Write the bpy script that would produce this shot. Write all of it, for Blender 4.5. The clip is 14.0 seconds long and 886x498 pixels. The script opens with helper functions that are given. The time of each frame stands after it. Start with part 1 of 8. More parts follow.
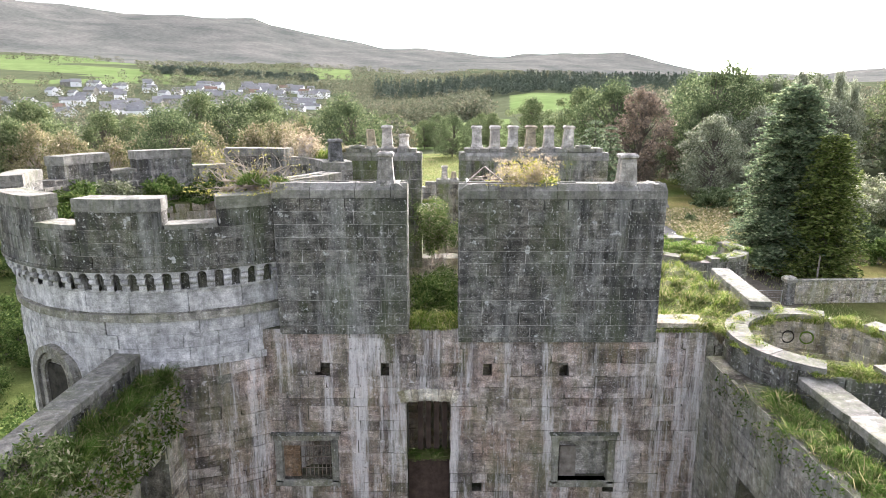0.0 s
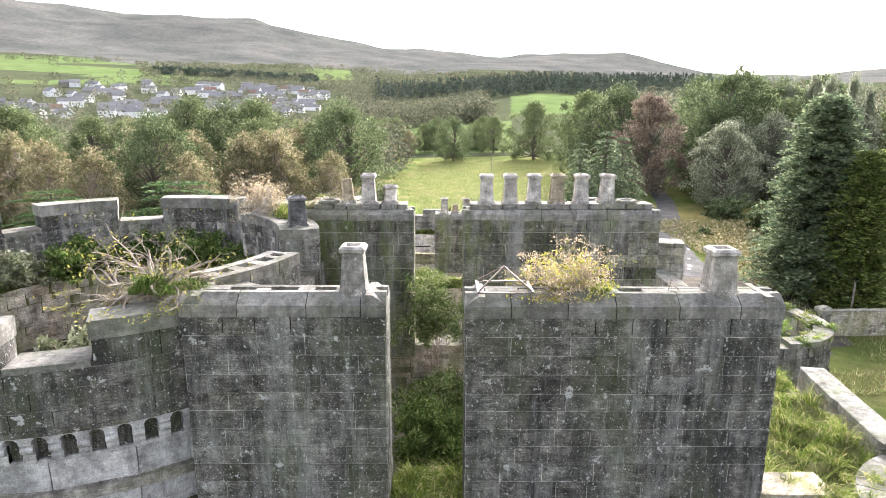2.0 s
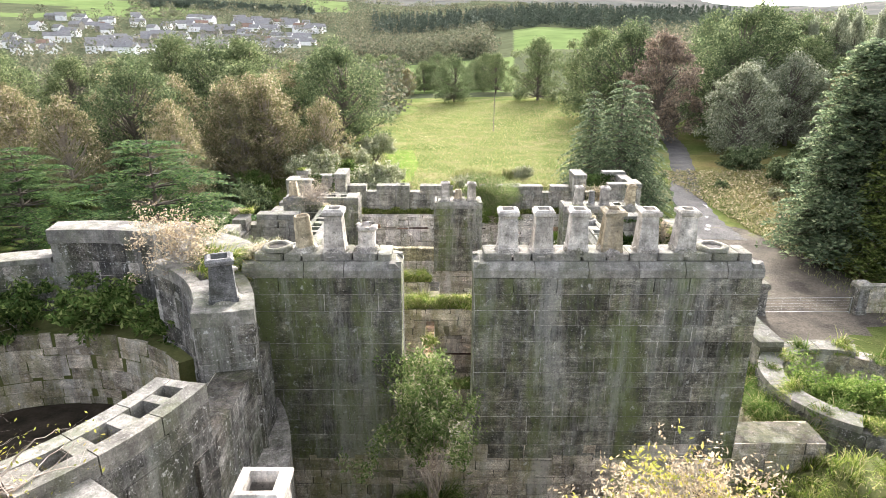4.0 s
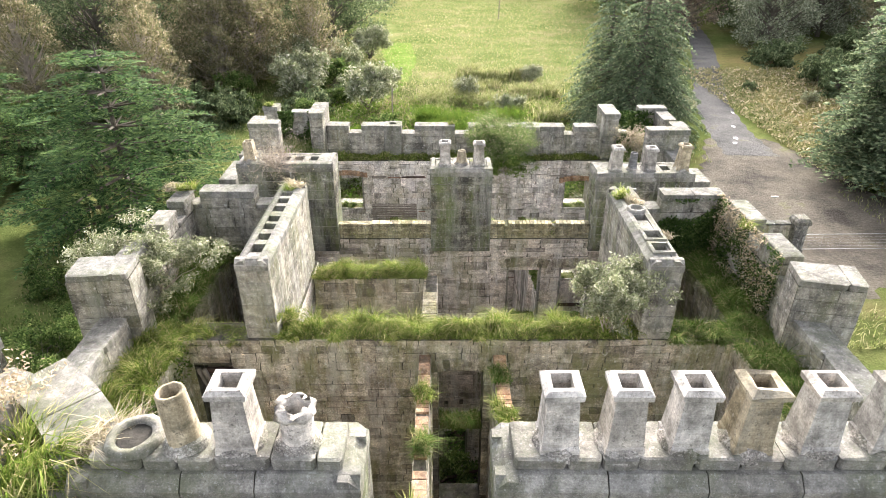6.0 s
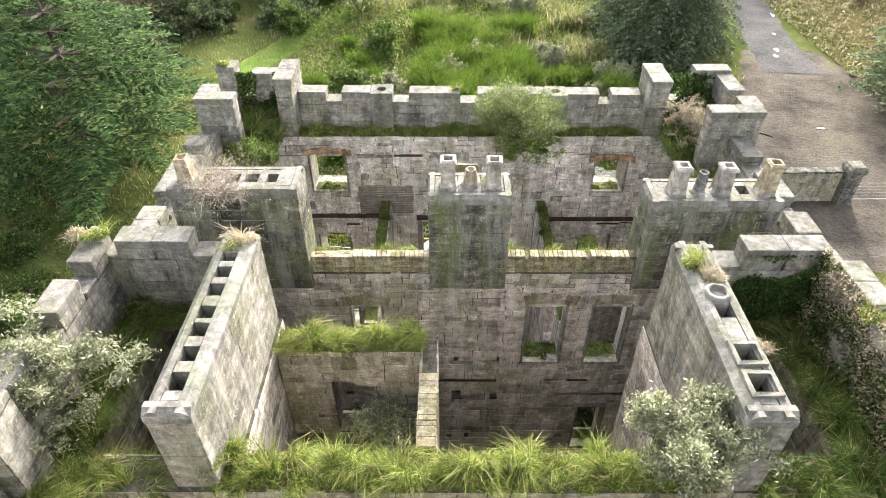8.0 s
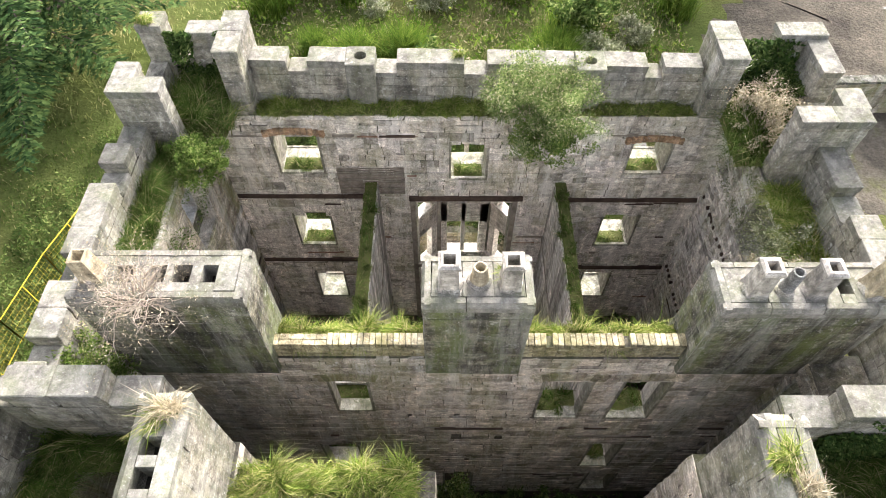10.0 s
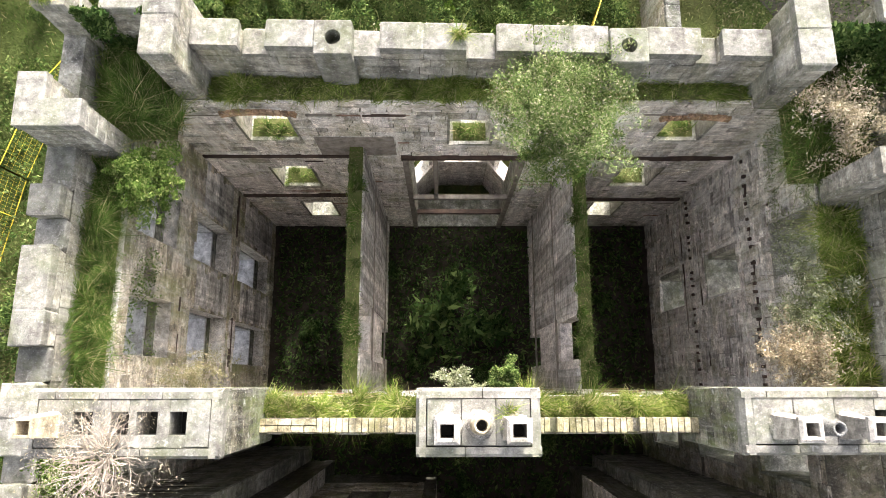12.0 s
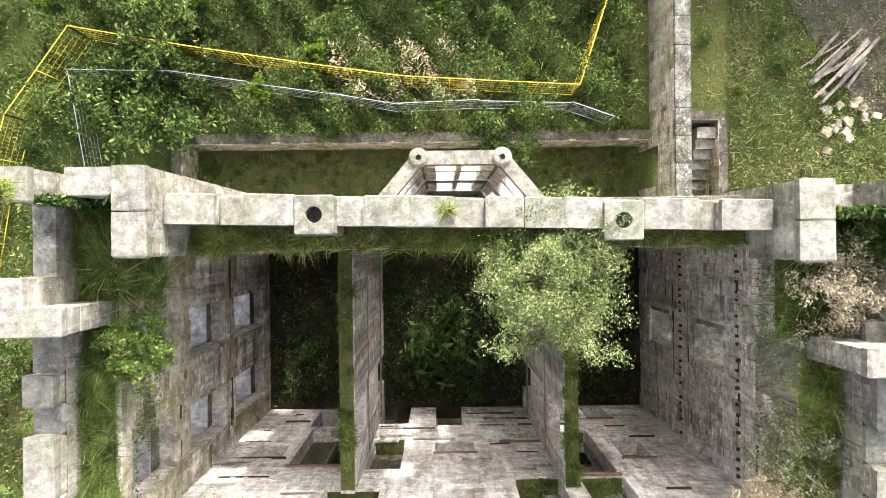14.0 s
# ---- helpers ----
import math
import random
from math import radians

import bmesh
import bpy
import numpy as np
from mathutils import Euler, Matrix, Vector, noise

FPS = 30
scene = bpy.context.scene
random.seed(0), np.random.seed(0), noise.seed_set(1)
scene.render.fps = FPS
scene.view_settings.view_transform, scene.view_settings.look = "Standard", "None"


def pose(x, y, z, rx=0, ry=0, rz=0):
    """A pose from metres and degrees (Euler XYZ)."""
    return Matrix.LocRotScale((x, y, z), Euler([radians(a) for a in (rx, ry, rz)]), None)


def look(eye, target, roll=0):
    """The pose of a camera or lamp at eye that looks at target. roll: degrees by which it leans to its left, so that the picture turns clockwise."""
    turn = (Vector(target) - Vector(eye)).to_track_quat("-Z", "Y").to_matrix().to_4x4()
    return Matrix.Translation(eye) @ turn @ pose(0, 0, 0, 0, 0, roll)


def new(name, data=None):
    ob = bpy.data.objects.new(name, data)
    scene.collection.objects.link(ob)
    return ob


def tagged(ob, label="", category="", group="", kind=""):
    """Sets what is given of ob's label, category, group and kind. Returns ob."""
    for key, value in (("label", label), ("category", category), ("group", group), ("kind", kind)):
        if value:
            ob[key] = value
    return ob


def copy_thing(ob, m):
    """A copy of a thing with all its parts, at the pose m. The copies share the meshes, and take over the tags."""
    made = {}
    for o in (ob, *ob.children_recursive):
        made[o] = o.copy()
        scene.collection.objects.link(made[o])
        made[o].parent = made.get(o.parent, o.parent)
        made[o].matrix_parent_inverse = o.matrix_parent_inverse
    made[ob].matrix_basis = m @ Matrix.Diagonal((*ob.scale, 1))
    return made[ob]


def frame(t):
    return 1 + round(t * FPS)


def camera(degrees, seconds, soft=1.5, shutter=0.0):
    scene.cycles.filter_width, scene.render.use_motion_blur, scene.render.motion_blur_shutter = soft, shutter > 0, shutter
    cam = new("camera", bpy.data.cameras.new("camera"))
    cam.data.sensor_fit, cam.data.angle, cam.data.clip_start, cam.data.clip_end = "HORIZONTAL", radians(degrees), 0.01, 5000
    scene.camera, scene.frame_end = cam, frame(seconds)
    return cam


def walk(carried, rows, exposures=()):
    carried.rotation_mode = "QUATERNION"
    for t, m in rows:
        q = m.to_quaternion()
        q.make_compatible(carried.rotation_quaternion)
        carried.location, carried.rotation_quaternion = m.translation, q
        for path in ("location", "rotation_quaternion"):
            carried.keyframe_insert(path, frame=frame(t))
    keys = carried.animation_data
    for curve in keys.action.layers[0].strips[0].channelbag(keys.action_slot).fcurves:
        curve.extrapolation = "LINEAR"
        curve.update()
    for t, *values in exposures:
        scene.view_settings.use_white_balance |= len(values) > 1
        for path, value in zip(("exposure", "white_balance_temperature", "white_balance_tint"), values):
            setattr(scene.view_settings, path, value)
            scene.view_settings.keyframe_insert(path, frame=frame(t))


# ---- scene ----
cam = camera(70.7, 14.0, soft=0.5)
METRES, EYE, TILT, LEAN, TURN = 40.0, 16.4, -12.9, 0.0, 0.0
ROWS = [
    (0.0, 0.0, 0.0, 0.0, 0.0, 0.0, -0.0),
    (0.5, 0.0005, 0.0274, 0.0121, 0.01, -0.01, -0.04),
    (1.0, -0.0, 0.0573, 0.0248, 0.05, -0.01, -0.04),
    (1.5, 0.0013, 0.0876, 0.038, 0.06, -0.02, -0.06),
    (2.0, 0.0009, 0.1177, 0.0519, 0.05, 0.01, -0.04),
    (2.5, 0.0006, 0.147, 0.0655, 0.06, -0.05, -0.02),
    (3.0, 0.0005, 0.1763, 0.0788, 0.06, -1.28, -0.04),
    (5.5, 0.0008, 0.3362, 0.1452, 0.1, -13.39, 0.09),
    (6.0, 0.0017, 0.3703, 0.1593, 0.14, -15.94, 0.09),
    (6.5, 0.0019, 0.4046, 0.1737, 0.17, -18.49, 0.12),
    (7.0, 0.0026, 0.4382, 0.1871, 0.21, -21.0, 0.11),
    (7.5, 0.0014, 0.4729, 0.2012, 0.24, -23.61, 0.11),
    (8.0, 0.0009, 0.5074, 0.2151, 0.27, -26.51, 0.1),
    (8.5, 0.0012, 0.5426, 0.2283, 0.27, -29.44, 0.05),
    (11.0, -0.0018, 0.7249, 0.304, -0.02, -53.6, -0.19),
    (11.5, -0.0009, 0.7589, 0.3155, -0.02, -59.19, -0.15),
    (12.0, -0.0001, 0.7931, 0.3271, -0.11, -65.02, -0.17),
    (12.5, 0.0007, 0.8263, 0.3393, -0.16, -71.09, -0.17),
    (13.0, 0.0009, 0.8597, 0.351, -0.29, -77.14, -0.19),
    (13.5, 0.0031, 0.8928, 0.3614, -0.54, -77.37, -0.19),
    (14.0, 0.0056, 0.9272, 0.3722, -0.72, -77.42, -0.08),
]
LOOK = ((0.0, 2.45, 6150.0, 17.0), (5.0, 2.45, 6350.0, 14.0), (14.0, 2.40, 6400.0, 13.0))
walk(cam, [(t, pose(0, 0, EYE, TILT, LEAN, TURN) @ pose(METRES * x, METRES * y, METRES * z, 90 + pitch, roll, yaw)) for t, x, y, z, yaw, pitch, roll in ROWS], exposures=LOOK)

# ---- world and sun ----
SUN_AZ, SUN_EL = 14.0, 21.0
world = bpy.data.worlds.new("world")
scene.world = world
world.use_nodes = True
wn = world.node_tree
sky = wn.nodes.new("ShaderNodeTexSky")
sky.sky_type, sky.sun_disc = "NISHITA", False
sky.sun_elevation, sky.sun_rotation = radians(SUN_EL), radians(SUN_AZ)
sky.air_density, sky.dust_density, sky.ozone_density = 0.7, 7.0, 0.3
hue = wn.nodes.new("ShaderNodeHueSaturation")
hue.inputs["Saturation"].default_value = 0.35
wn.links.new(sky.outputs[0], hue.inputs["Color"])
wn.links.new(hue.outputs[0], wn.nodes["Background"].inputs[0])
wn.nodes["Background"].inputs[1].default_value = 0.185
sun_way = Vector((math.sin(radians(SUN_AZ)) * math.cos(radians(SUN_EL)), math.cos(radians(SUN_AZ)) * math.cos(radians(SUN_EL)), math.sin(radians(SUN_EL))))
lamp = bpy.data.lights.new("sun", "SUN")
lamp.energy, lamp.angle, lamp.color = 1.15, radians(1.5), (1.0, 0.95, 0.86)
sun = new("sun", lamp)
sun.matrix_world = look(sun_way * 300, (0, 0, 0))


# ---- materials ----
def nodes_of(name, rough=0.9, shine=0.03):
    m = bpy.data.materials.new(name)
    m.use_nodes = True
    t = m.node_tree
    b = t.nodes["Principled BSDF"]
    b.inputs["Roughness"].default_value = rough
    b.inputs["Specular IOR Level"].default_value = shine
    return m, t, b


def noise_node(t, scale, detail=4.0, stretch=(1, 1, 1), rough=0.6):
    geo = t.nodes.new("ShaderNodeNewGeometry")
    mp = t.nodes.new("ShaderNodeMapping")
    mp.inputs["Scale"].default_value = stretch
    n = t.nodes.new("ShaderNodeTexNoise")
    n.inputs["Scale"].default_value, n.inputs["Detail"].default_value, n.inputs["Roughness"].default_value = scale, detail, rough
    t.links.new(geo.outputs["Position"], mp.inputs[0])
    t.links.new(mp.outputs[0], n.inputs["Vector"])
    return n.outputs[0]


def ramp(t, fac, stops):
    r = t.nodes.new("ShaderNodeValToRGB")
    e = r.color_ramp.elements
    while len(e) < len(stops):
        e.new(0.5)
    for k, (p, c) in enumerate(stops):
        e[k].position, e[k].color = p, (*c, 1) if not isinstance(c, (int, float)) else (c, c, c, 1)
    t.links.new(fac, r.inputs[0])
    return r.outputs[0]


def mix(t, fac, a, b, mode="MIX"):
    m = t.nodes.new("ShaderNodeMix")
    m.data_type, m.blend_type = "RGBA", mode
    for sock, v in ((m.inputs[0], fac), (m.inputs[6], a), (m.inputs[7], b)):
        if isinstance(v, (int, float)):
            sock.default_value = v
        elif isinstance(v, tuple):
            sock.default_value = (*v, 1)
        else:
            t.links.new(v, sock)
    return m.outputs[2]


def bump(t, b, height, strength, distance):
    n = t.nodes.new("ShaderNodeBump")
    n.inputs["Strength"].default_value, n.inputs["Distance"].default_value = strength, distance
    t.links.new(height, n.inputs["Height"])
    t.links.new(n.outputs[0], b.inputs["Normal"])


def stone(name, dark, light, green=0.4, soot=0.5, lichen=0.5, greens=(0.10, 0.12, 0.045), pale=(0.5, 0.5, 0.46), vary=0.35, island=False, relief=0.5, lime=0.15, blush=0.0, grain=0.9, streak=0.7, speck=0.6, run=0.22, blotch=0.6):
    """Weathered sandstone: tooled grain, soft stains, downward runs, algae and pale lichen spots."""
    m, t, b = nodes_of(name, 0.92)
    c = ramp(t, noise_node(t, 2.2, 6), ((0.3, dark), (0.7, light)))
    if blush:
        c = mix(t, ramp(t, noise_node(t, 0.8, 5), ((0.42, 0.0), (0.62, blush))), c, (0.33, 0.235, 0.195))
    if island:
        rnd = t.nodes.new("ShaderNodeNewGeometry").outputs["Random Per Island"]
    else:
        rnd = t.nodes.new("ShaderNodeObjectInfo").outputs["Random"]
    v = vary
    c = mix(t, 1.0, c, ramp(t, rnd, ((0.0, (1 - 1.3 * v, 1 - 1.32 * v, 1 - 1.34 * v)), (0.3, (1.0, 1 - 0.1 * v, 1 - 0.25 * v)), (0.7, (1.0, 1.0, 1.0)), (1.0, (1 + 0.6 * v, 1 + 0.55 * v, 1 + 0.5 * v)))), "MULTIPLY")
    c = mix(t, grain, c, ramp(t, noise_node(t, 55, 7, rough=0.85), ((0.38, 0.25), (0.53, 1.0), (0.64, 2.0))), "MULTIPLY")
    c = mix(t, 0.6 * grain, c, ramp(t, noise_node(t, 9, 4, (0.35, 0.35, 9), 0.7), ((0.34, 0.45), (0.62, 1.4))), "MULTIPLY")
    c = mix(t, 0.8, c, ramp(t, noise_node(t, 7, 6, rough=0.7), ((0.32, 0.5), (0.68, 1.42))), "MULTIPLY")
    c = mix(t, blotch, c, ramp(t, noise_node(t, 3.1, 5, (1, 1, 1.6), 0.65), ((0.36, 0.38), (0.5, 0.95), (0.64, 1.5))), "MULTIPLY")
    c = mix(t, streak, c, ramp(t, noise_node(t, 2.6, 6, (1.5, 1.5, run), 0.75), ((0.34, 0.42), (0.66, 1.45))), "MULTIPLY")
    c = mix(t, ramp(t, noise_node(t, 1.5, 8, (1.2, 1.2, run * 1.3), 0.75), ((0.44, 0.0), (0.62, soot))), c, (0.04, 0.04, 0.038))
    c = mix(t, ramp(t, noise_node(t, 0.9, 9, (1.5, 1.5, 0.5), 0.75), ((0.46, 0.0), (0.62, green))), c, greens)
    c = mix(t, ramp(t, noise_node(t, 1.1, 9, (1.6, 1.6, run), 0.8), ((0.50, 0.0), (0.62, lime))), c, pale)
    c = mix(t, ramp(t, noise_node(t, 4.5, 6, rough=0.7), ((0.62, 0.0), (0.66, lichen))), c, pale)
    c = mix(t, ramp(t, noise_node(t, 14, 3, rough=0.5), ((0.68, 0.0), (0.70, lichen))), c, pale)
    c = mix(t, ramp(t, noise_node(t, 30, 4, rough=0.7), ((0.62, 0.0), (0.64, lichen))), c, pale)
    c = mix(t, ramp(t, noise_node(t, 17, 6, rough=0.85), ((0.575, 0.0), (0.61, speck))), c, (0.045, 0.043, 0.037))
    t.links.new(c, b.inputs["Base Color"])
    bump(t, b, noise_node(t, 24, 7, rough=0.75), relief * 1.4, 0.025)
    return m


def plain(name, a, c2, scale=6.0, rough=0.85, metal=0.0, island=False):
    m, t, b = nodes_of(name, rough, 0.3 if rough < 0.7 else 0.08)
    c = ramp(t, noise_node(t, scale, 5), ((0.3, a), (0.7, c2)))
    c = mix(t, 0.5, c, ramp(t, noise_node(t, scale * 9, 4), ((0.3, 0.6), (0.7, 1.2))), "MULTIPLY")
    if island:
        rnd = t.nodes.new("ShaderNodeNewGeometry").outputs["Random Per Island"]
        c = mix(t, 1.0, c, ramp(t, rnd, ((0.0, 0.65), (1.0, 1.25))), "MULTIPLY")
    t.links.new(c, b.inputs["Base Color"])
    b.inputs["Metallic"].default_value = metal
    bump(t, b, noise_node(t, scale * 5, 5), 0.35, 0.02)
    return m


def leafy(name, stops, through_light=0.35, spread=0.35):
    """Leaves and blades: each one takes its own tint, and lets some light through."""
    m, t, b = nodes_of(name, 0.75)
    rnd = t.nodes.new("ShaderNodeNewGeometry").outputs["Random Per Island"]
    c = ramp(t, rnd, stops)
    c = mix(t, 1.0, c, ramp(t, noise_node(t, 2.6, 5), ((0.34, 1.0 - spread), (0.66, 1.0 + spread))), "MULTIPLY")
    t.links.new(c, b.inputs["Base Color"])
    tr = t.nodes.new("ShaderNodeBsdfTranslucent")
    t.links.new(c, tr.inputs["Color"])
    sh = t.nodes.new("ShaderNodeMixShader")
    sh.inputs[0].default_value = through_light
    t.links.new(b.outputs[0], sh.inputs[1])
    t.links.new(tr.outputs[0], sh.inputs[2])
    t.links.new(sh.outputs[0], t.nodes["Material Output"].inputs[0])
    return m


DARKS = dict(dark=(0.115, 0.110, 0.098), light=(0.235, 0.227, 0.205), green=0.55, soot=0.85, lichen=0.85, lime=0.3, vary=0.42, blotch=0.9, greens=(0.085, 0.10, 0.05), pale=(0.46, 0.46, 0.43), streak=0.65, grain=1.0, run=0.17)
PALES = dict(dark=(0.25, 0.238, 0.205), light=(0.375, 0.353, 0.30), green=0.42, soot=0.6, lichen=0.6, lime=0.25, vary=0.30, blotch=0.6, grain=0.55, speck=0.4, streak=0.45, greens=(0.17, 0.18, 0.085))
RUBBLES = dict(dark=(0.35, 0.305, 0.245), light=(0.64, 0.59, 0.485), green=0.8, soot=0.4, lichen=0.5, lime=0.35, vary=0.5, blush=0.15, streak=0.35, greens=(0.19, 0.195, 0.085), pale=(0.60, 0.58, 0.54))
LIMES = dict(dark=(0.47, 0.42, 0.37), light=(0.82, 0.75, 0.68), green=0.5, soot=0.25, lichen=0.5, lime=0.45, vary=0.45, blush=0.05, streak=0.35, blotch=0.4, greens=(0.24, 0.24, 0.12), pale=(0.80, 0.78, 0.75), speck=0.5)
INNERS = dict(dark=(0.56, 0.525, 0.49), light=(0.80, 0.77, 0.73), green=0.22, soot=0.3, lichen=0.4, lime=0.6, vary=0.36, streak=0.5, blotch=0.4, greens=(0.36, 0.35, 0.2), pale=(0.84, 0.82, 0.79), speck=0.4)
GREENS = dict(DARKS, green=0.85, soot=0.75, lichen=0.5, greens=(0.12, 0.145, 0.055), dark=(0.115, 0.112, 0.09), light=(0.26, 0.25, 0.205), vary=0.5)
GREYS = dict(dark=(0.52, 0.485, 0.44), light=(0.84, 0.80, 0.74), green=0.42, soot=0.3, lichen=0.4, lime=0.55, vary=0.45, blotch=0.5, streak=0.4, greens=(0.27, 0.27, 0.14), pale=(0.80, 0.78, 0.74), speck=0.4)
MOSSED, MOSSED_J = stone("green_stained_ashlar", **GREENS), stone("green_stained_ashlar_joined", **GREENS, island=True)
GREYSTONE, GREYSTONE_J = stone("grey_inner_rubble", **GREYS), stone("grey_inner_rubble_joined", **GREYS, island=True)
MOSSY = stone("mossy_sill", (0.32, 0.32, 0.25), (0.58, 0.56, 0.50), 0.55, 0.3, 0.3, vary=0.2)
ASHLAR, ASHLAR_J = stone("dark_ashlar", **DARKS), stone("dark_ashlar_joined", **DARKS, island=True)
PALE, PALE_J = stone("pale_ashlar", **PALES), stone("pale_ashlar_joined", **PALES, island=True)
COPE = stone("bleached_coping", (0.19, 0.183, 0.163), (0.275, 0.265, 0.235), 0.4, 0.45, 0.4, pale=(0.40, 0.40, 0.375), vary=0.22, grain=0.4, streak=0.3, speck=0.3, blotch=0.35, relief=0.35)
COURTS = dict(RUBBLES, dark=(0.26, 0.225, 0.20), light=(0.50, 0.44, 0.395), green=0.35, blush=0.75, lime=0.75, soot=0.65, pale=(0.66, 0.63, 0.61), streak=0.6, run=0.13)
COURT, COURT_J = stone("lime_streaked_rubble", **COURTS), stone("lime_streaked_rubble_joined", **COURTS, island=True)
RUBBLE, RUBBLE_J = stone("rubble_stone", **RUBBLES), stone("rubble_stone_joined", **RUBBLES, island=True)
LIMEY, LIMEY_J = stone("limed_rubble", **LIMES), stone("limed_rubble_joined", **LIMES, island=True)
TOWERS = dict(dark=(0.40, 0.39, 0.385), light=(0.58, 0.57, 0.56), green=0.12, soot=0.35, lichen=0.3, lime=0.4, vary=0.16, streak=0.5, grain=0.45, speck=0.2, blotch=0.25, pale=(0.66, 0.655, 0.65), run=0.3, relief=0.3)
SMOOTH, SMOOTH_J = stone("pale_smooth_ashlar", **TOWERS), stone("pale_smooth_ashlar_joined", **TOWERS, island=True)
INNER, INNER_J = stone("bleached_inner_masonry", **INNERS), stone("bleached_inner_masonry_joined", **INNERS, island=True)
POINTING = stone("pale_pointing", (0.30, 0.29, 0.26), (0.46, 0.44, 0.40), 0.3, 0.3, 0.2, vary=0.1)
JOINT = stone("open_joints", (0.07, 0.062, 0.05), (0.15, 0.135, 0.11), 0.4, 0.4, 0.2, vary=0.1)
MORTAR = stone("old_mortar", (0.25, 0.23, 0.20), (0.42, 0.39, 0.35), 0.40, 0.35, 0.35, vary=0.1)
PLASTER = stone("stained_plaster", (0.62, 0.555, 0.515), (0.82, 0.765, 0.715), 0.2, 0.3, 0.3, greens=(0.4, 0.37, 0.24), pale=(0.86, 0.82, 0.79), vary=0.15, relief=0.2, lime=0.4, speck=0.25, blotch=0.4)
BROWNWOOD = plain("brown_boards", (0.14, 0.085, 0.06), (0.30, 0.19, 0.14), 5)
POT = stone("pale_fireclay", (0.40, 0.375, 0.335), (0.55, 0.52, 0.475), 0.12, 0.4, 0.2, pale=(0.56, 0.54, 0.5), vary=0.3, relief=0.12, grain=0.3, streak=0.6)
BUFF = stone("buff_fireclay", (0.30, 0.255, 0.175), (0.40, 0.35, 0.255), 0.15, 0.25, 0.2, vary=0.3, relief=0.12, grain=0.3)
BLACKPOT = stone("blackened_fireclay", (0.12, 0.12, 0.125), (0.24, 0.24, 0.24), 0.1, 0.3, 0.2, vary=0.2, relief=0.15)
# soot black, also the painted dark of openings and sockets without depth
SOOT_VOID = plain("soot_and_void_black", (0.02, 0.019, 0.017), (0.06, 0.055, 0.045))
BRICK = stone("yellow_brick", (0.30, 0.265, 0.165), (0.44, 0.40, 0.28), 0.30, 0.2, 0.35, greens=(0.2, 0.2, 0.06), vary=0.35, relief=0.3)
BRICK_J = stone("yellow_brick_joined", (0.32, 0.285, 0.19), (0.48, 0.44, 0.32), 0.35, 0.25, 0.35, greens=(0.17, 0.17, 0.06), vary=0.35, relief=0.3, island=True)
REDBRICK = stone("red_brick", (0.34, 0.20, 0.12), (0.50, 0.35, 0.23), 0.25, 0.2, 0.4, vary=0.4, relief=0.3)
TIMBER = plain("grey_timber", (0.13, 0.11, 0.09), (0.30, 0.27, 0.23), 5)
GREYBOARD = stone("silvered_boards", (0.42, 0.39, 0.36), (0.66, 0.62, 0.58), 0.15, 0.35, 0.1, pale=(0.7, 0.67, 0.63), vary=0.3, relief=0.25, grain=0.5, streak=0.9, run=0.06, speck=0.2)
DARKWOOD = plain("rotten_timber", (0.035, 0.025, 0.02), (0.10, 0.07, 0.055), 4)
EARTH = plain("damp_earth", (0.02, 0.018, 0.012), (0.07, 0.055, 0.04), 2.5)
SOIL = plain("mossy_soil", (0.06, 0.075, 0.02), (0.13, 0.13, 0.05), 4)
RUST = plain("rusty_iron", (0.10, 0.07, 0.05), (0.28, 0.24, 0.20), 8, 0.6, 0.4)
STEEL = plain("galvanised_steel", (0.35, 0.36, 0.37), (0.5, 0.5, 0.5), 8, 0.45, 0.8)
YELLOW = plain("yellow_paint", (0.62, 0.46, 0.03), (0.78, 0.60, 0.06), 5, 0.5)
BARK = plain("bark", (0.07, 0.06, 0.05), (0.17, 0.15, 0.12), 6)
TWIG = plain("bare_twigs", (0.23, 0.19, 0.15), (0.44, 0.385, 0.32), 6)
GRASS = leafy("turf_grass", ((0.0, (0.07, 0.12, 0.018)), (0.45, (0.15, 0.205, 0.035)), (0.75, (0.27, 0.295, 0.085)), (1.0, (0.44, 0.375, 0.21))), 0.4, 0.5)
GREENGRASS = leafy("green_grass", ((0.0, (0.045, 0.09, 0.014)), (0.55, (0.085, 0.135, 0.028)), (0.85, (0.175, 0.20, 0.065)), (1.0, (0.40, 0.33, 0.19))), 0.4, 0.5)
MEADOWGRASS = leafy("meadow_blades", ((0.0, (0.13, 0.17, 0.05)), (0.5, (0.24, 0.26, 0.095)), (1.0, (0.42, 0.38, 0.22))), 0.4)
LEAF_BROWN = leafy("withered_leaves", ((0.0, (0.26, 0.20, 0.13)), (0.6, (0.40, 0.33, 0.22)), (1.0, (0.52, 0.46, 0.33))))
LEAF_GREY = leafy("grey_green_leaves", ((0.0, (0.14, 0.16, 0.085)), (0.5, (0.24, 0.26, 0.145)), (0.85, (0.38, 0.385, 0.26)), (1.0, (0.55, 0.53, 0.43))), 0.3)
LEAF_ELDER = leafy("elder_leaves", ((0.0, (0.06, 0.10, 0.026)), (0.5, (0.13, 0.18, 0.056)), (0.85, (0.25, 0.285, 0.125)), (1.0, (0.46, 0.39, 0.29))), 0.35)
LEAF_TREE = leafy("willow_leaves", ((0.0, (0.13, 0.15, 0.095)), (0.5, (0.22, 0.24, 0.155)), (1.0, (0.40, 0.415, 0.31))), 0.4)
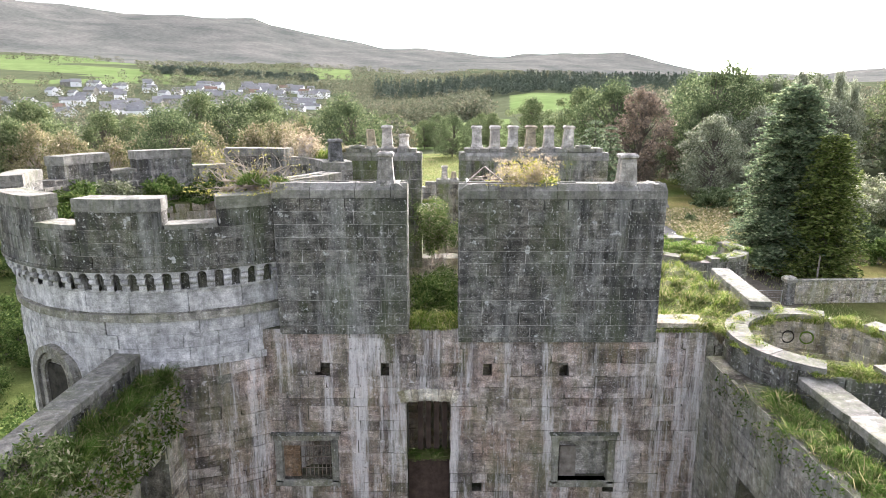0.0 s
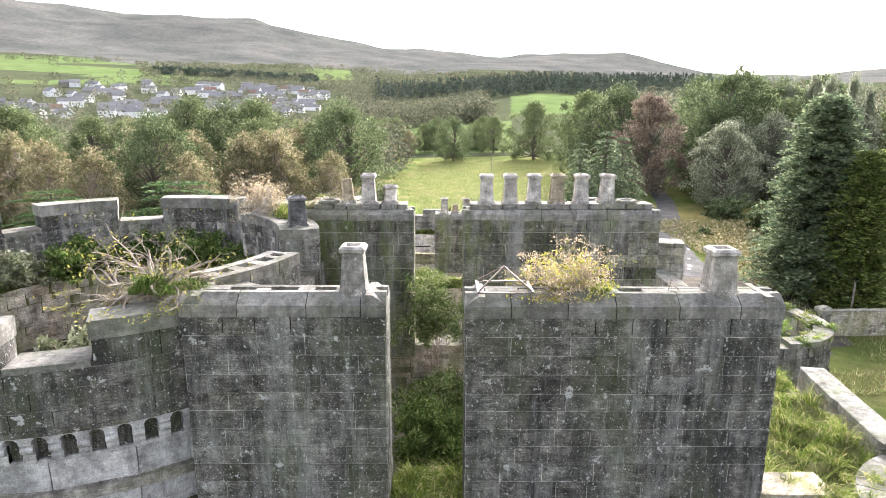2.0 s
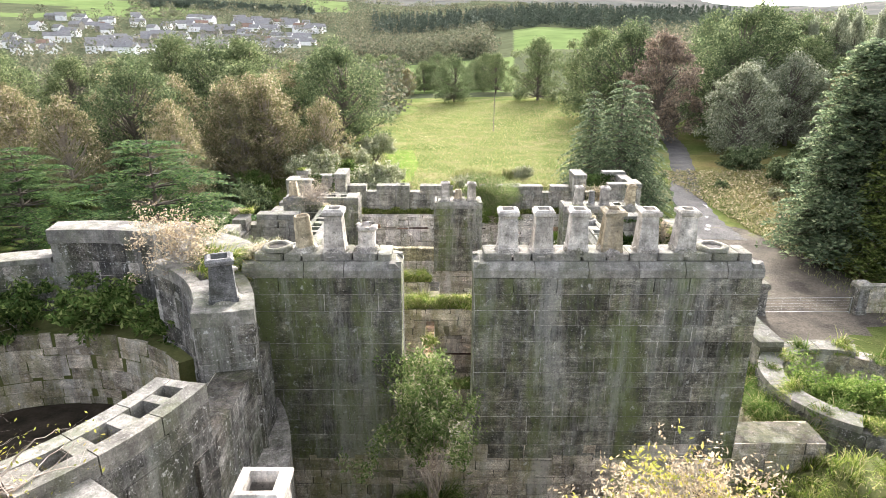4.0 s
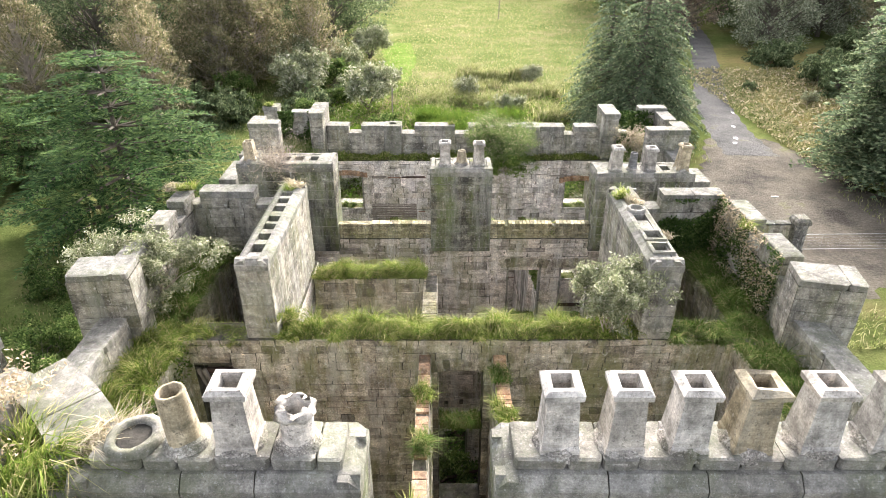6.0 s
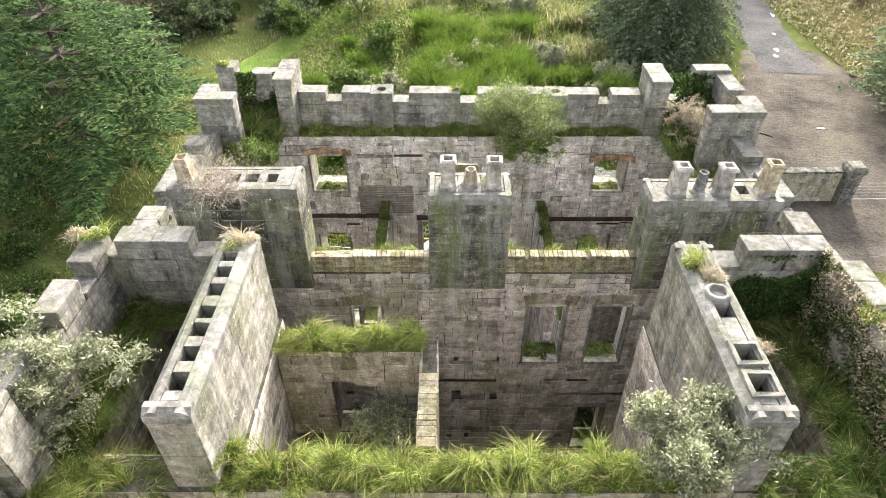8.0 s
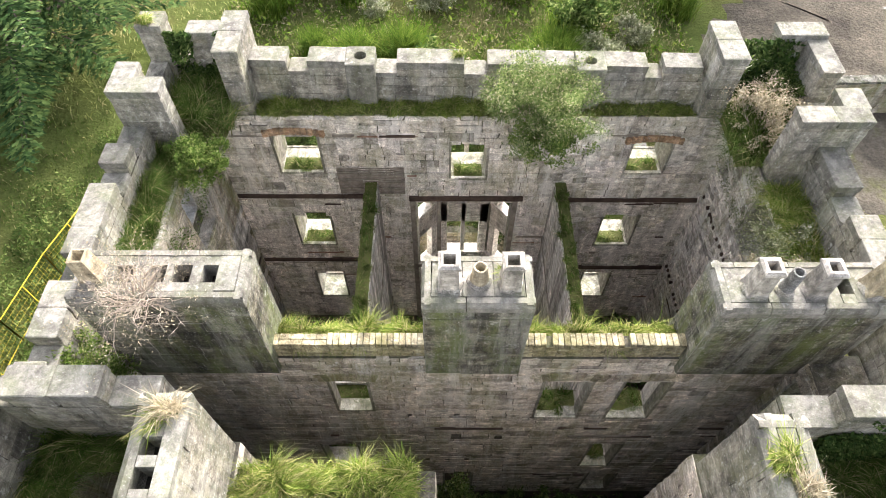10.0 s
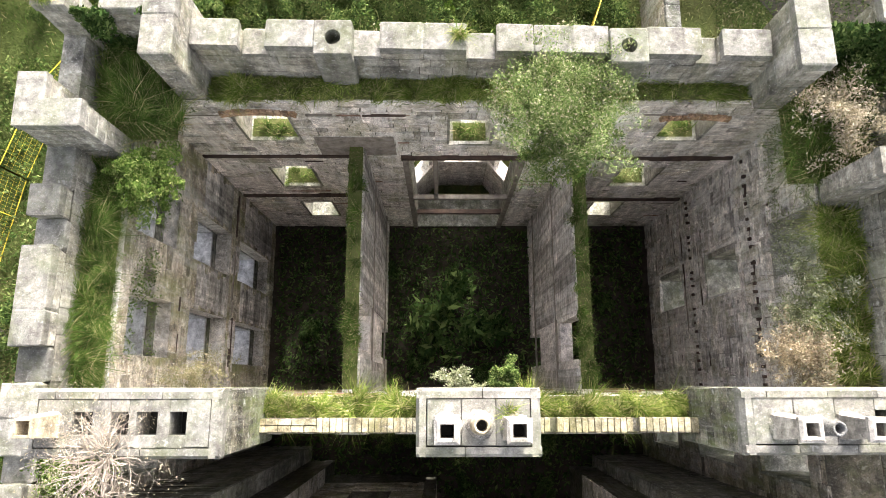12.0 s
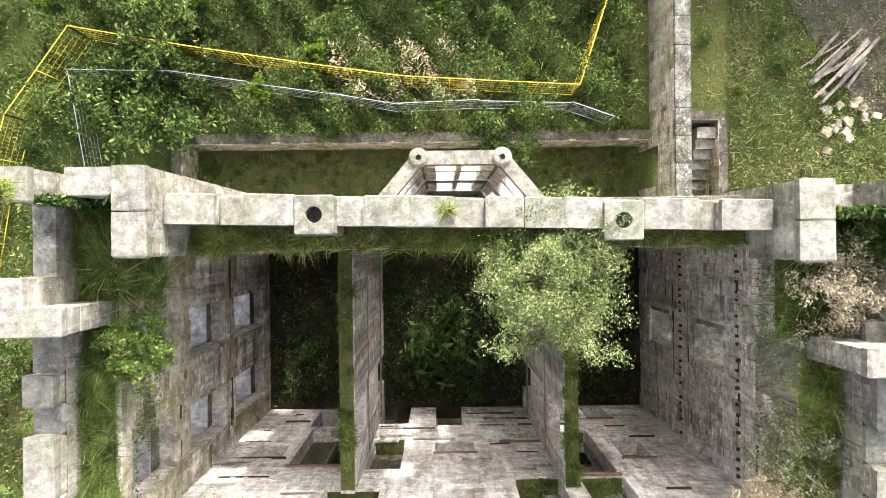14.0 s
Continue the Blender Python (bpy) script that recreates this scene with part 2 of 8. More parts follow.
LEAF_GREEN = leafy("green_leaves", ((0.0, (0.04, 0.075, 0.018)), (0.6, (0.095, 0.145, 0.036)), (1.0, (0.24, 0.28, 0.10))), 0.3)
LEAF_LUSH = leafy("fresh_leaves", ((0.0, (0.06, 0.11, 0.02)), (0.6, (0.14, 0.21, 0.045)), (1.0, (0.30, 0.34, 0.12))), 0.35)
LEAF_MAPLE = leafy("maple_leaves", ((0.0, (0.071, 0.100, 0.043)), (0.6, (0.156, 0.190, 0.086)), (1.0, (0.293, 0.322, 0.167))), 0.25)
LEAF_DARK = leafy("dark_leaves", ((0.0, (0.058, 0.085, 0.038)), (0.7, (0.125, 0.160, 0.075)), (1.0, (0.27, 0.30, 0.16))), 0.35)
LEAF_YELLOW = leafy("yellow_leaves", ((0.0, (0.20, 0.23, 0.05)), (0.6, (0.38, 0.36, 0.07)), (1.0, (0.52, 0.43, 0.14))))
LEAF_AUTUMN = leafy("autumn_leaves", ((0.0, (0.13, 0.135, 0.062)), (0.5, (0.215, 0.20, 0.105)), (0.85, (0.32, 0.275, 0.165)), (1.0, (0.44, 0.375, 0.28))), 0.4)
LEAF_RED = leafy("copper_leaves", ((0.0, (0.121, 0.100, 0.079)), (0.6, (0.229, 0.176, 0.133)), (1.0, (0.339, 0.275, 0.211))), 0.25)
LEAF_CONE = leafy("conifer_needles", ((0.0, (0.072, 0.105, 0.06)), (0.7, (0.155, 0.20, 0.108)), (1.0, (0.29, 0.33, 0.19))), 0.45)
LEAF_LIME = leafy("yellow_green_needles", ((0.0, (0.05, 0.075, 0.02)), (0.6, (0.12, 0.155, 0.04)), (1.0, (0.24, 0.27, 0.09))), 0.35)
LEAF_CEDAR = leafy("cedar_needles", ((0.0, (0.022, 0.050, 0.018)), (0.55, (0.062, 0.115, 0.036)), (1.0, (0.15, 0.215, 0.07))), 0.35)
LEAF_BROOM = leafy("broom_stems", ((0.0, (0.05, 0.10, 0.012)), (0.6, (0.11, 0.18, 0.025)), (1.0, (0.20, 0.25, 0.05))))
LEAF_STRAW = leafy("dry_stems", ((0.0, (0.28, 0.235, 0.15)), (0.6, (0.42, 0.37, 0.26)), (1.0, (0.56, 0.50, 0.38))))
LEAF_BRAMBLE = leafy("bramble_leaves", ((0.0, (0.024, 0.045, 0.012)), (0.6, (0.06, 0.10, 0.024)), (1.0, (0.17, 0.21, 0.065))), 0.25)
IVY = leafy("ivy_leaves", ((0.0, (0.022, 0.045, 0.012)), (0.6, (0.055, 0.095, 0.024)), (1.0, (0.13, 0.17, 0.055))), 0.25)
# far leaves and needles greyed, with some distance haze in their colour
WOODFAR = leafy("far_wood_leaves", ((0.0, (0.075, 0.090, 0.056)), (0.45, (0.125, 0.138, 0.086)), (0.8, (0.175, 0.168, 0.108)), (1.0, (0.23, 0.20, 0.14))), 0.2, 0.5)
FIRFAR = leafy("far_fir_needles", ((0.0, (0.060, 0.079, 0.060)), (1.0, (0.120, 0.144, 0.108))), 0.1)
HARL = plain("white_harling", (0.74, 0.74, 0.72), (0.86, 0.86, 0.84), 0.4)
PLASTIC = plain("dirty_plastic", (0.36, 0.37, 0.38), (0.56, 0.57, 0.58), 6, 0.5)
SLATE = plain("grey_slate", (0.17, 0.168, 0.165), (0.30, 0.295, 0.29), 0.5, 0.95)
TILE_RED = plain("brown_tile", (0.18, 0.12, 0.09), (0.28, 0.19, 0.15), 0.5)


# ---- mesh tools ----
rnd = random.Random(11)
nrg = np.random.default_rng(5)


def np_mesh(name, V, F, mats, smooth=False, index=None):
    V, F = np.asarray(V, np.float32), np.asarray(F, np.int32)
    me = bpy.data.meshes.new(name)
    me.vertices.add(len(V))
    me.vertices.foreach_set("co", V.ravel())
    me.loops.add(F.size)
    me.loops.foreach_set("vertex_index", F.ravel())
    me.polygons.add(len(F))
    me.polygons.foreach_set("loop_start", np.arange(0, F.size, F.shape[1], dtype=np.int32))
    me.polygons.foreach_set("use_smooth", np.full(len(F), bool(smooth)))
    for m in mats if isinstance(mats, (list, tuple)) else [mats]:
        me.materials.append(m)
    if index is not None:
        me.polygons.foreach_set("material_index", np.asarray(index, np.int32))
    me.update(calc_edges=True)
    return me


def part(name, me, parent=None, label="", kind=""):
    ob = new(name, me)
    if parent is not None:
        ob.parent = parent
    return tagged(ob, label=label, kind=kind)


def bm_mesh(name, bm, mat, smooth=False):
    me = bpy.data.meshes.new(name)
    bm.to_mesh(me)
    bm.free()
    for m in mat if isinstance(mat, (list, tuple)) else [mat]:
        me.materials.append(m)
    if smooth:
        for p in me.polygons:
            p.use_smooth = True
    return me


BOX_V = np.array([(x, y, z) for x in (-0.5, 0.5) for y in (0.0, 1.0) for z in (-0.5, 0.5)])
BOX_F = np.array([(0, 1, 3, 2), (4, 6, 7, 5), (0, 4, 5, 1), (2, 3, 7, 6), (1, 5, 7, 3), (0, 2, 6, 4)])


def rough_box(seed, chamfer=0.035, wobble=0.02):
    """A unit stone, x and z from -0.5 to 0.5, its face at y=0 and its back at y=1, with worn front edges."""
    r = random.Random(seed)
    bm = bmesh.new()
    bmesh.ops.create_cube(bm, size=1.0)
    bmesh.ops.translate(bm, verts=bm.verts, vec=(0, 0.5, 0))
    edges = [e for e in bm.edges if not all(v.co.y > 0.9 for v in e.verts)]
    bmesh.ops.bevel(bm, geom=edges, offset=chamfer, segments=1, affect="EDGES")
    for v in bm.verts:
        if v.co.y < 0.9:
            v.co += Vector((r.uniform(-1, 1) * wobble, r.uniform(-1, 1) * wobble, r.uniform(-1, 1) * wobble))
    return bm


STONE_ME = {}


def stone_mesh(mat, k, chamfer=0.035, wobble=0.02):
    key = (mat.name, k, chamfer)
    if key not in STONE_ME:
        STONE_ME[key] = bm_mesh("stone", rough_box(k, chamfer, wobble), mat)
    return STONE_ME[key]


class Soup:
    """Many small solids gathered into one mesh."""

    def __init__(self):
        self.V, self.F, self.n = [], [], 0

    def add(self, V, F):
        self.V.append(np.asarray(V, float))
        self.F.append(np.asarray(F, int) + self.n)
        self.n += len(V)

    def box(self, m, jitter=0.0):
        V = BOX_V + (nrg.uniform(-jitter, jitter, BOX_V.shape) if jitter else 0)
        a = np.array(m)
        self.add(V @ a[:3, :3].T + a[:3, 3], BOX_F)

    def solid(self, x0, x1, y0, y1, z0, z1):
        self.box(Matrix.Translation(((x0 + x1) / 2, y0, (z0 + z1) / 2)) @ Matrix.Diagonal((x1 - x0, y1 - y0, z1 - z0, 1)))

    def mesh(self, name, mat, smooth=False):
        return np_mesh(name, np.concatenate(self.V), np.concatenate(self.F), mat, smooth)


def box_mesh(name, x0, x1, y0, y1, z0, z1, mat):
    s = Soup()
    s.solid(x0, x1, y0, y1, z0, z1)
    return s.mesh(name, mat)


# masonry styles: course height, its spread, stone lengths, how proud, materials single and joined
ST_ASHLAR = dict(course=0.29, vary=0.05, lens=(0.45, 1.0), proud=(0.004, 0.016), mats=(ASHLAR, ASHLAR_J), joint=0.014, chamfer=0.02, wobble=0.008)
ST_MOSSED = dict(ST_ASHLAR, mats=(MOSSED, MOSSED_J))
ST_PALE = dict(ST_ASHLAR, mats=(PALE, PALE_J))
ST_RUBBLE = dict(course=0.2, vary=0.4, lens=(0.16, 0.75), proud=(0.006, 0.030), mats=(RUBBLE, RUBBLE_J), joint=0.014, chamfer=0.05, wobble=0.04)
ST_LIMEY = dict(ST_RUBBLE, mats=(LIMEY, LIMEY_J), proud=(0.005, 0.024))
ST_INNER = dict(ST_RUBBLE, mats=(INNER, INNER_J), proud=(0.004, 0.016))
ST_BRICK = dict(course=0.085, vary=0.0, lens=(0.215, 0.24), proud=(0.006, 0.012), mats=(BRICK, BRICK_J), joint=0.010, chamfer=0.03, wobble=0.02)


def straight(p0, p1):
    p0, p1 = Vector(p0), Vector(p1)
    d = (p1 - p0).normalized()
    head = math.atan2(d.y, d.x)
    return lambda u: (p0.x + d.x * u, p0.y + d.y * u, head), (p1 - p0).length


def round_face(cx, cy, R, a0, a1):
    """A face on a circle, seen from outside, running from angle a0 to a1 (degrees, anticlockwise)."""
    a0, a1 = radians(a0), radians(a1)

    def at(u):
        a = a0 + u / R
        return cx + R * math.cos(a), cy + R * math.sin(a), a + math.pi / 2
    return at, R * (a1 - a0)


def hollow_face(cx, cy, R, a0, a1):
    """The same seen from inside the circle, running clockwise from a1 to a0."""
    a0, a1 = radians(a0), radians(a1)

    def at(u):
        a = a1 - u / R
        return cx + R * math.cos(a), cy + R * math.sin(a), a - math.pi / 2
    return at, R * (a1 - a0)


def masonry(parent, face, z0, z1, st, holes=(), parts=0, seed=0, ragged=0.0, piece="stone"):
    """Courses of single stones on a face. The topmost are objects of their own, the rest one joined mesh."""
    at, width = face
    r = random.Random(seed * 7919 + int(width * 100))
    rows, z = [], z1
    while z > z0 + 0.03:
        h = min(st["course"] * (1 + r.uniform(-st["vary"], st["vary"])), z - z0)
        if z - h - z0 < 0.06:
            h = z - z0
        mid = z - h / 2
        cuts = sorted((a, b) for a, b, c, d in holes if c < mid < d)
        free, u = [], 0.0
        for a, b in cuts:
            if a > u:
                free.append((u, a))
            u = max(u, b)
        if u < width:
            free.append((u, width))
        for a, b in free:
            u = a
            while u < b - 0.005:
                l = r.uniform(*st["lens"])
                if b - u - l < st["lens"][0] * 0.6:
                    l = b - u
                if not (ragged and z > z1 - ragged and r.random() < 0.35):
                    rows.append((u + l / 2, mid, l - st["joint"], h - st["joint"], r.uniform(*st["proud"]), r.randrange(4)))
                u += l
        z -= h
    soup = Soup()
    for k, (u, zz, l, h, proud, var) in enumerate(rows):
        x, y, head = at(u)
        roll = 0.0
        if st["vary"] > 0.3 and r.random() < 0.25 and zz - h > z0:
            zz, h, proud = zz - 0.28 * h, h * 1.55, proud + 0.007
        if st["wobble"] > 0.03:
            roll, h, zz = r.uniform(-0.02, 0.02), h * r.uniform(0.985, 1.05), zz + r.uniform(-0.006, 0.006)
        m = Matrix.Translation((x, y, zz)) @ Matrix.Rotation(head, 4, "Z") @ Matrix.Rotation(roll, 4, "Y") @ Matrix.Translation((0, -proud, 0)) @ Matrix.Diagonal((l, proud + 0.05, h, 1))
        if k < parts * 0.72:
            ob = new(piece, stone_mesh(st["mats"][0], var, st["chamfer"], st["wobble"]))
            ob.parent = parent
            ob.matrix_basis = m
        else:
            soup.box(m, st["wobble"] * 0.6)
    if soup.n:
        part("stonework", soup.mesh("stonework", st["mats"][1]), parent, kind="stuff")


def cells(L, z0, z1, th, holes):
    """A slab from u=0 to L, y=0 to th, with rectangular holes through it."""
    us = sorted({0.0, L, *[min(max(v, 0), L) for h in holes for v in h[:2]]})
    zs = sorted({z0, z1, *[min(max(v, z0), z1) for h in holes for v in h[2:]]})
    full = {}
    for i in range(len(us) - 1):
        for j in range(len(zs) - 1):
            um, zm = (us[i] + us[i + 1]) / 2, (zs[j] + zs[j + 1]) / 2
            full[i, j] = not any(a < um < b and c < zm < d for a, b, c, d in holes)
    V, F = [], []

    def quad(*pts):
        F.append([len(V) + k for k in range(4)])
        V.extend(pts)
    for (i, j), on in full.items():
        if not on:
            continue
        a, b, c, d = us[i], us[i + 1], zs[j], zs[j + 1]
        quad((a, 0, c), (b, 0, c), (b, 0, d), (a, 0, d))
        quad((b, th, c), (a, th, c), (a, th, d), (b, th, d))
        if not full.get((i - 1, j)):
            quad((a, th, c), (a, 0, c), (a, 0, d), (a, th, d))
        if not full.get((i + 1, j)):
            quad((b, 0, c), (b, th, c), (b, th, d), (b, 0, d))
        if not full.get((i, j - 1)):
            quad((a, 0, c), (a, th, c), (b, th, c), (b, 0, c))
        if not full.get((i, j + 1)):
            quad((a, 0, d), (b, 0, d), (b, th, d), (a, th, d))
    return np.array(V, float), np.array(F)


def wall(name, p0, p1, z0, z1, th, holes=(), front=None, back=None, parts=(0, 0), core=JOINT, label="", ends=(None, None), low=None, kind="structure", category="wall", ragged=0.0, lined=None):
    """A thick wall whose front face runs from p0 to p1 (outside on the right hand). Openings: (u0, u1, z0, z1)."""
    face = straight((*p0, 0), (*p1, 0))
    L = face[1]
    V, F = cells(L, z0, z1, th, holes)
    m = np.array(Matrix.Translation((*p0, 0)) @ Matrix.Rotation(face[0](0)[2], 4, "Z"))
    ob = new(name, np_mesh(name, V @ m[:3, :3].T + m[:3, 3], F, core))
    tagged(ob, label=label, category=category, kind=kind)
    seed = sum(map(ord, name))
    n = Vector((math.sin(face[0](0)[2]), -math.cos(face[0](0)[2]))) * -th
    q0, q1 = Vector(p0) + n, Vector(p1) + n
    bottom = z0 if low is None else low
    if front:
        masonry(ob, face, bottom, z1, front, holes, parts[0], seed, ragged)
    if back:
        masonry(ob, straight((*q1, 0), (*q0, 0)), bottom, z1, back, [(L - b, L - a, c, d) for a, b, c, d in holes], parts[1], seed + 1, ragged)
    mm = Matrix.Translation((*p0, 0)) @ Matrix.Rotation(face[0](0)[2], 4, "Z")
    for a, b, c, d in holes if lined else ():
        if b - a > 0.5:
            for nm, bx in (("jamb", (a - 0.01, a + 0.05, c, d)), ("jamb", (b - 0.05, b + 0.01, c, d)), ("sill", (a, b, c - 0.01, c + 0.07))):
                s = Soup()
                s.solid(bx[0], bx[1], -0.03, th + 0.03, bx[2], bx[3])
                pc = part(nm, s.mesh(nm, MOSSY if nm == "sill" else lined), ob)
                pc.matrix_basis = mm
    if ends[0]:
        masonry(ob, straight((*q0, 0), (*p0, 0)), bottom, z1, ends[0], (), 0, seed + 2)
    if ends[1]:
        masonry(ob, straight((*p1, 0), (*q1, 0)), bottom, z1, ends[1], (), 0, seed + 3)
    return ob


def slabs(parent, p0, p1, z, th, height, over=0.04, lens=(0.7, 1.2), mat=COPE, seed=1, name="coping_stone", skip=()):
    """A row of coping stones on a wall head, each an object of its own."""
    at, L = straight((*p0, 0), (*p1, 0))
    r, u = random.Random(seed), 0.0
    while u < L - 0.01:
        l = r.uniform(*lens)
        if L - u - l < lens[0] * 0.5:
            l = L - u
        x, y, head = at(u + l / 2)
        if not any(a < u + l / 2 < b for a, b in skip):
            ob = new(name, stone_mesh(mat, r.randrange(4), 0.07, 0.02))
            ob.parent = parent
            ob.matrix_basis = Matrix.Translation((x, y, z + height / 2 + r.uniform(-0.006, 0.006))) @ Matrix.Rotation(head + r.uniform(-0.006, 0.006), 4, "Z") @ Matrix.Translation((0, -over, 0)) @ Matrix.Diagonal((l - 0.012, th + 2 * over, height, 1))
        u += l


def merlon(parent, p0, p1, z0, z1, th, mat=PALE, seed=0):
    """A battlement block of two courses with a coping on top, in single stones."""
    at, L = straight((*p0, 0), (*p1, 0))
    r = random.Random(seed)
    cap = min(0.2, (z1 - z0) * 0.45)
    h = z1 - z0 - cap
    n = max(1, round(L / 0.75))
    for k in range(n):
        x, y, head = at((k + 0.5) * L / n)
        for (a, b, mm, o, nm) in ((z0, z0 + h, mat, 0.0, "stone"), (z0 + h, z1, COPE, 0.025, "coping_stone")):
            ob = new(nm, stone_mesh(mm, r.randrange(4), 0.05, 0.018))
            ob.parent = parent
            ob.matrix_basis = Matrix.Translation((x, y, (a + b) / 2)) @ Matrix.Rotation(head, 4, "Z") @ Matrix.Translation((0, -o, 0)) @ Matrix.Diagonal((L / n - 0.008 + (o if n == 1 else 0), th + 2 * o, b - a - 0.004, 1))


def battlement(name, p0, p1, z0, zc, zt, th, merlons, label, front=ST_PALE, back=ST_PALE, seed=0, parts=(60, 60), mat=PALE, tops=None):
    """A parapet with merlons, given as stretches along it, and low coping in the gaps."""
    ob = wall(name, p0, p1, z0, zc, th, (), front, back, parts, label=label, category="parapet", ends=(front, front))
    at, L = straight((*p0, 0), (*p1, 0))
    edges = sorted(merlons)
    u = 0.0
    for k, (a, b) in enumerate(edges + [(L, L)]):
        if a - u > 0.05:
            xa, ya, _ = at(u)
            xb, yb, _ = at(a)
            slabs(ob, (xa, ya), (xb, yb), zc, th, 0.12, 0.02, seed=seed + k)
        if b > a:
            xa, ya, _ = at(a)
            xb, yb, _ = at(b)
            merlon(ob, (xa, ya), (xb, yb), zc, zt if tops is None else tops[k], th, mat, seed + k)
        u = b
    return ob


def plaster_patch(parent, face, z0, z1, holes=(), thr=0.1, seed=0, mat=None, step=0.11):
    """Ragged remains of plaster on a face, a finger thick."""
    at, width = face
    s = Soup()
    nu, nz = int(width / step), int((z1 - z0) / step)
    for i in range(nu):
        for j in range(nz):
            u, z = (i + 0.5) * step, z0 + (j + 0.5) * step
            if any(a - 0.05 < u < b + 0.05 and c - 0.05 < z < d + 0.05 for a, b, c, d in holes):
                continue
            if noise.noise((u * 0.9 + seed * 7.3, z * 0.9, seed)) + 0.45 * noise.noise((u * 4, z * 4, seed)) < thr:
                continue
            x, y, head = at(u)
            m = Matrix.Translation((x, y, z)) @ Matrix.Rotation(head, 4, "Z") @ Matrix.Translation((0, -0.035, 0)) @ Matrix.Diagonal((step, 0.04, step, 1))
            s.box(m)
    if s.n:
        part("plaster", s.mesh("plaster", mat), parent, kind="stuff")


def timber_slot_strips(parent, face, z0, z1, holes, n, seed, mats):
    """Short lengths of rotten bonding timber and slate set in a wall face; the dark ones also stand in for shaded
    slots.
    """
    at, width = face
    r = random.Random(seed)
    levels = [r.uniform(z0, z1) for _ in range(max(4, n // 4))]
    for k in range(n):
        u, l = r.uniform(0.1, width - 0.4), r.uniform(0.25, 1.5) ** 1.2
        l = min(l, width - u - 0.05)
        z, h = r.choice(levels) + r.uniform(-0.03, 0.03), r.uniform(0.03, 0.075)
        if any(a < u + l and u < b and c < z + h and z < d for a, b, c, d in holes):
            continue
        x, y, head = at(u + l / 2)
        s = Soup()
        s.box(Matrix.Diagonal((l, 0.10, h, 1)), 0.05)
        pc = part("bond_timber", s.mesh("bond_timber", r.choice(mats)), parent)
        pc.matrix_basis = Matrix.Translation((x, y, z)) @ Matrix.Rotation(head, 4, "Z") @ Matrix.Rotation(r.gauss(0, 0.012), 4, "Y") @ Matrix.Translation((0, -r.uniform(0.03, 0.06), 0))


def creeper(name, label, face, z0, z1, n, leaf, mat, depth=0.10, seed=0, thr=-0.05):
    """Ivy or dry creeper clinging to a face in patches."""
    r = np.random.default_rng(seed)
    at, width = face
    C = []
    while len(C) < n:
        u, z = r.uniform(0, width), r.uniform(z0, z1)
        if noise.noise((u * 1.1 + seed * 3.7, z * 1.1, seed)) > thr - 0.3 * r.random():
            x, y, head = at(u)
            o = 0.02 + depth * r.random() ** 2
            C.append((x + math.sin(head) * o, y - math.cos(head) * o, z))
    V, F = leaves(np.array(C), leaf)
    return tagged(new(name, np_mesh(name, V, F, mat)), label, "ivy", kind="stuff")


def tube(soup, pts, radii, sides=4):
    """A bent, tapered stem as quads."""
    pts = [Vector(p) for p in pts]
    V, F = [], []
    for k, p in enumerate(pts):
        d = (pts[min(k + 1, len(pts) - 1)] - pts[max(k - 1, 0)]).normalized()
        a = d.orthogonal().normalized()
        b = d.cross(a)
        for s in range(sides):
            t = 2 * math.pi * s / sides
            V.append(p + (a * math.cos(t) + b * math.sin(t)) * radii[k])
    for k in range(len(pts) - 1):
        for s in range(sides):
            F.append((k * sides + s, k * sides + (s + 1) % sides, (k + 1) * sides + (s + 1) % sides, (k + 1) * sides + s))
    soup.add([tuple(v) for v in V], F)


def lathe(profile, sides=20, square=False, wob=0.0, seed=0):
    """A hollow turned (or square) form from (radius, height) pairs, as quads."""
    r = random.Random(seed)
    angles = [math.pi / 4 + k * math.pi / 2 for k in range(4)] if square else [2 * math.pi * k / sides for k in range(sides)]
    k2 = math.sqrt(2) if square else 1.0
    V = [(rad * k2 * math.cos(a) + r.uniform(-wob, wob), rad * k2 * math.sin(a) + r.uniform(-wob, wob), z + r.uniform(-wob, wob)) for rad, z in profile for a in angles]
    n = len(angles)
    F = [(i * n + j, i * n + (j + 1) % n, (i + 1) * n + (j + 1) % n, (i + 1) * n + j) for i in range(len(profile) - 1) for j in range(n)]
    return V, F


def blades(P, h, w=0.012, lean=0.35, droop=0.5, tall=1.0, comb=None):
    """Blades of grass on the points P: three triangles each."""
    n = len(P)
    a = nrg.uniform(0, 2 * math.pi, n)
    hh = nrg.uniform(h[0], h[1], n) * tall
    ww = w * nrg.uniform(0.7, 1.4, n)
    side = np.stack([np.cos(a), np.sin(a), np.zeros(n)], 1)
    la = nrg.uniform(0, 2 * math.pi, n) if comb is None else comb
    out = np.stack([np.cos(la), np.sin(la), np.zeros(n)], 1) * (lean * nrg.uniform(0.2, 1.4, n) * hh)[:, None]
    up = np.array([0, 0, 1.0])
    V = np.empty((n, 5, 3))
    V[:, 0], V[:, 1] = P - side * ww[:, None], P + side * ww[:, None]
    mid = P + out * 0.4 + up * (hh * 0.6)[:, None]
    V[:, 2], V[:, 3] = mid - side * (ww * 0.8)[:, None], mid + side * (ww * 0.8)[:, None]
    V[:, 4] = P + out * 1.3 + up * (hh * (1.0 - droop * nrg.uniform(0, 0.6, n)))[:, None]
    i = (np.arange(n) * 5)[:, None]
    F = np.concatenate([i + np.array([[0, 1, 2]]), i + np.array([[1, 3, 2]]), i + np.array([[2, 3, 4]])])
    return V.reshape(-1, 3), F


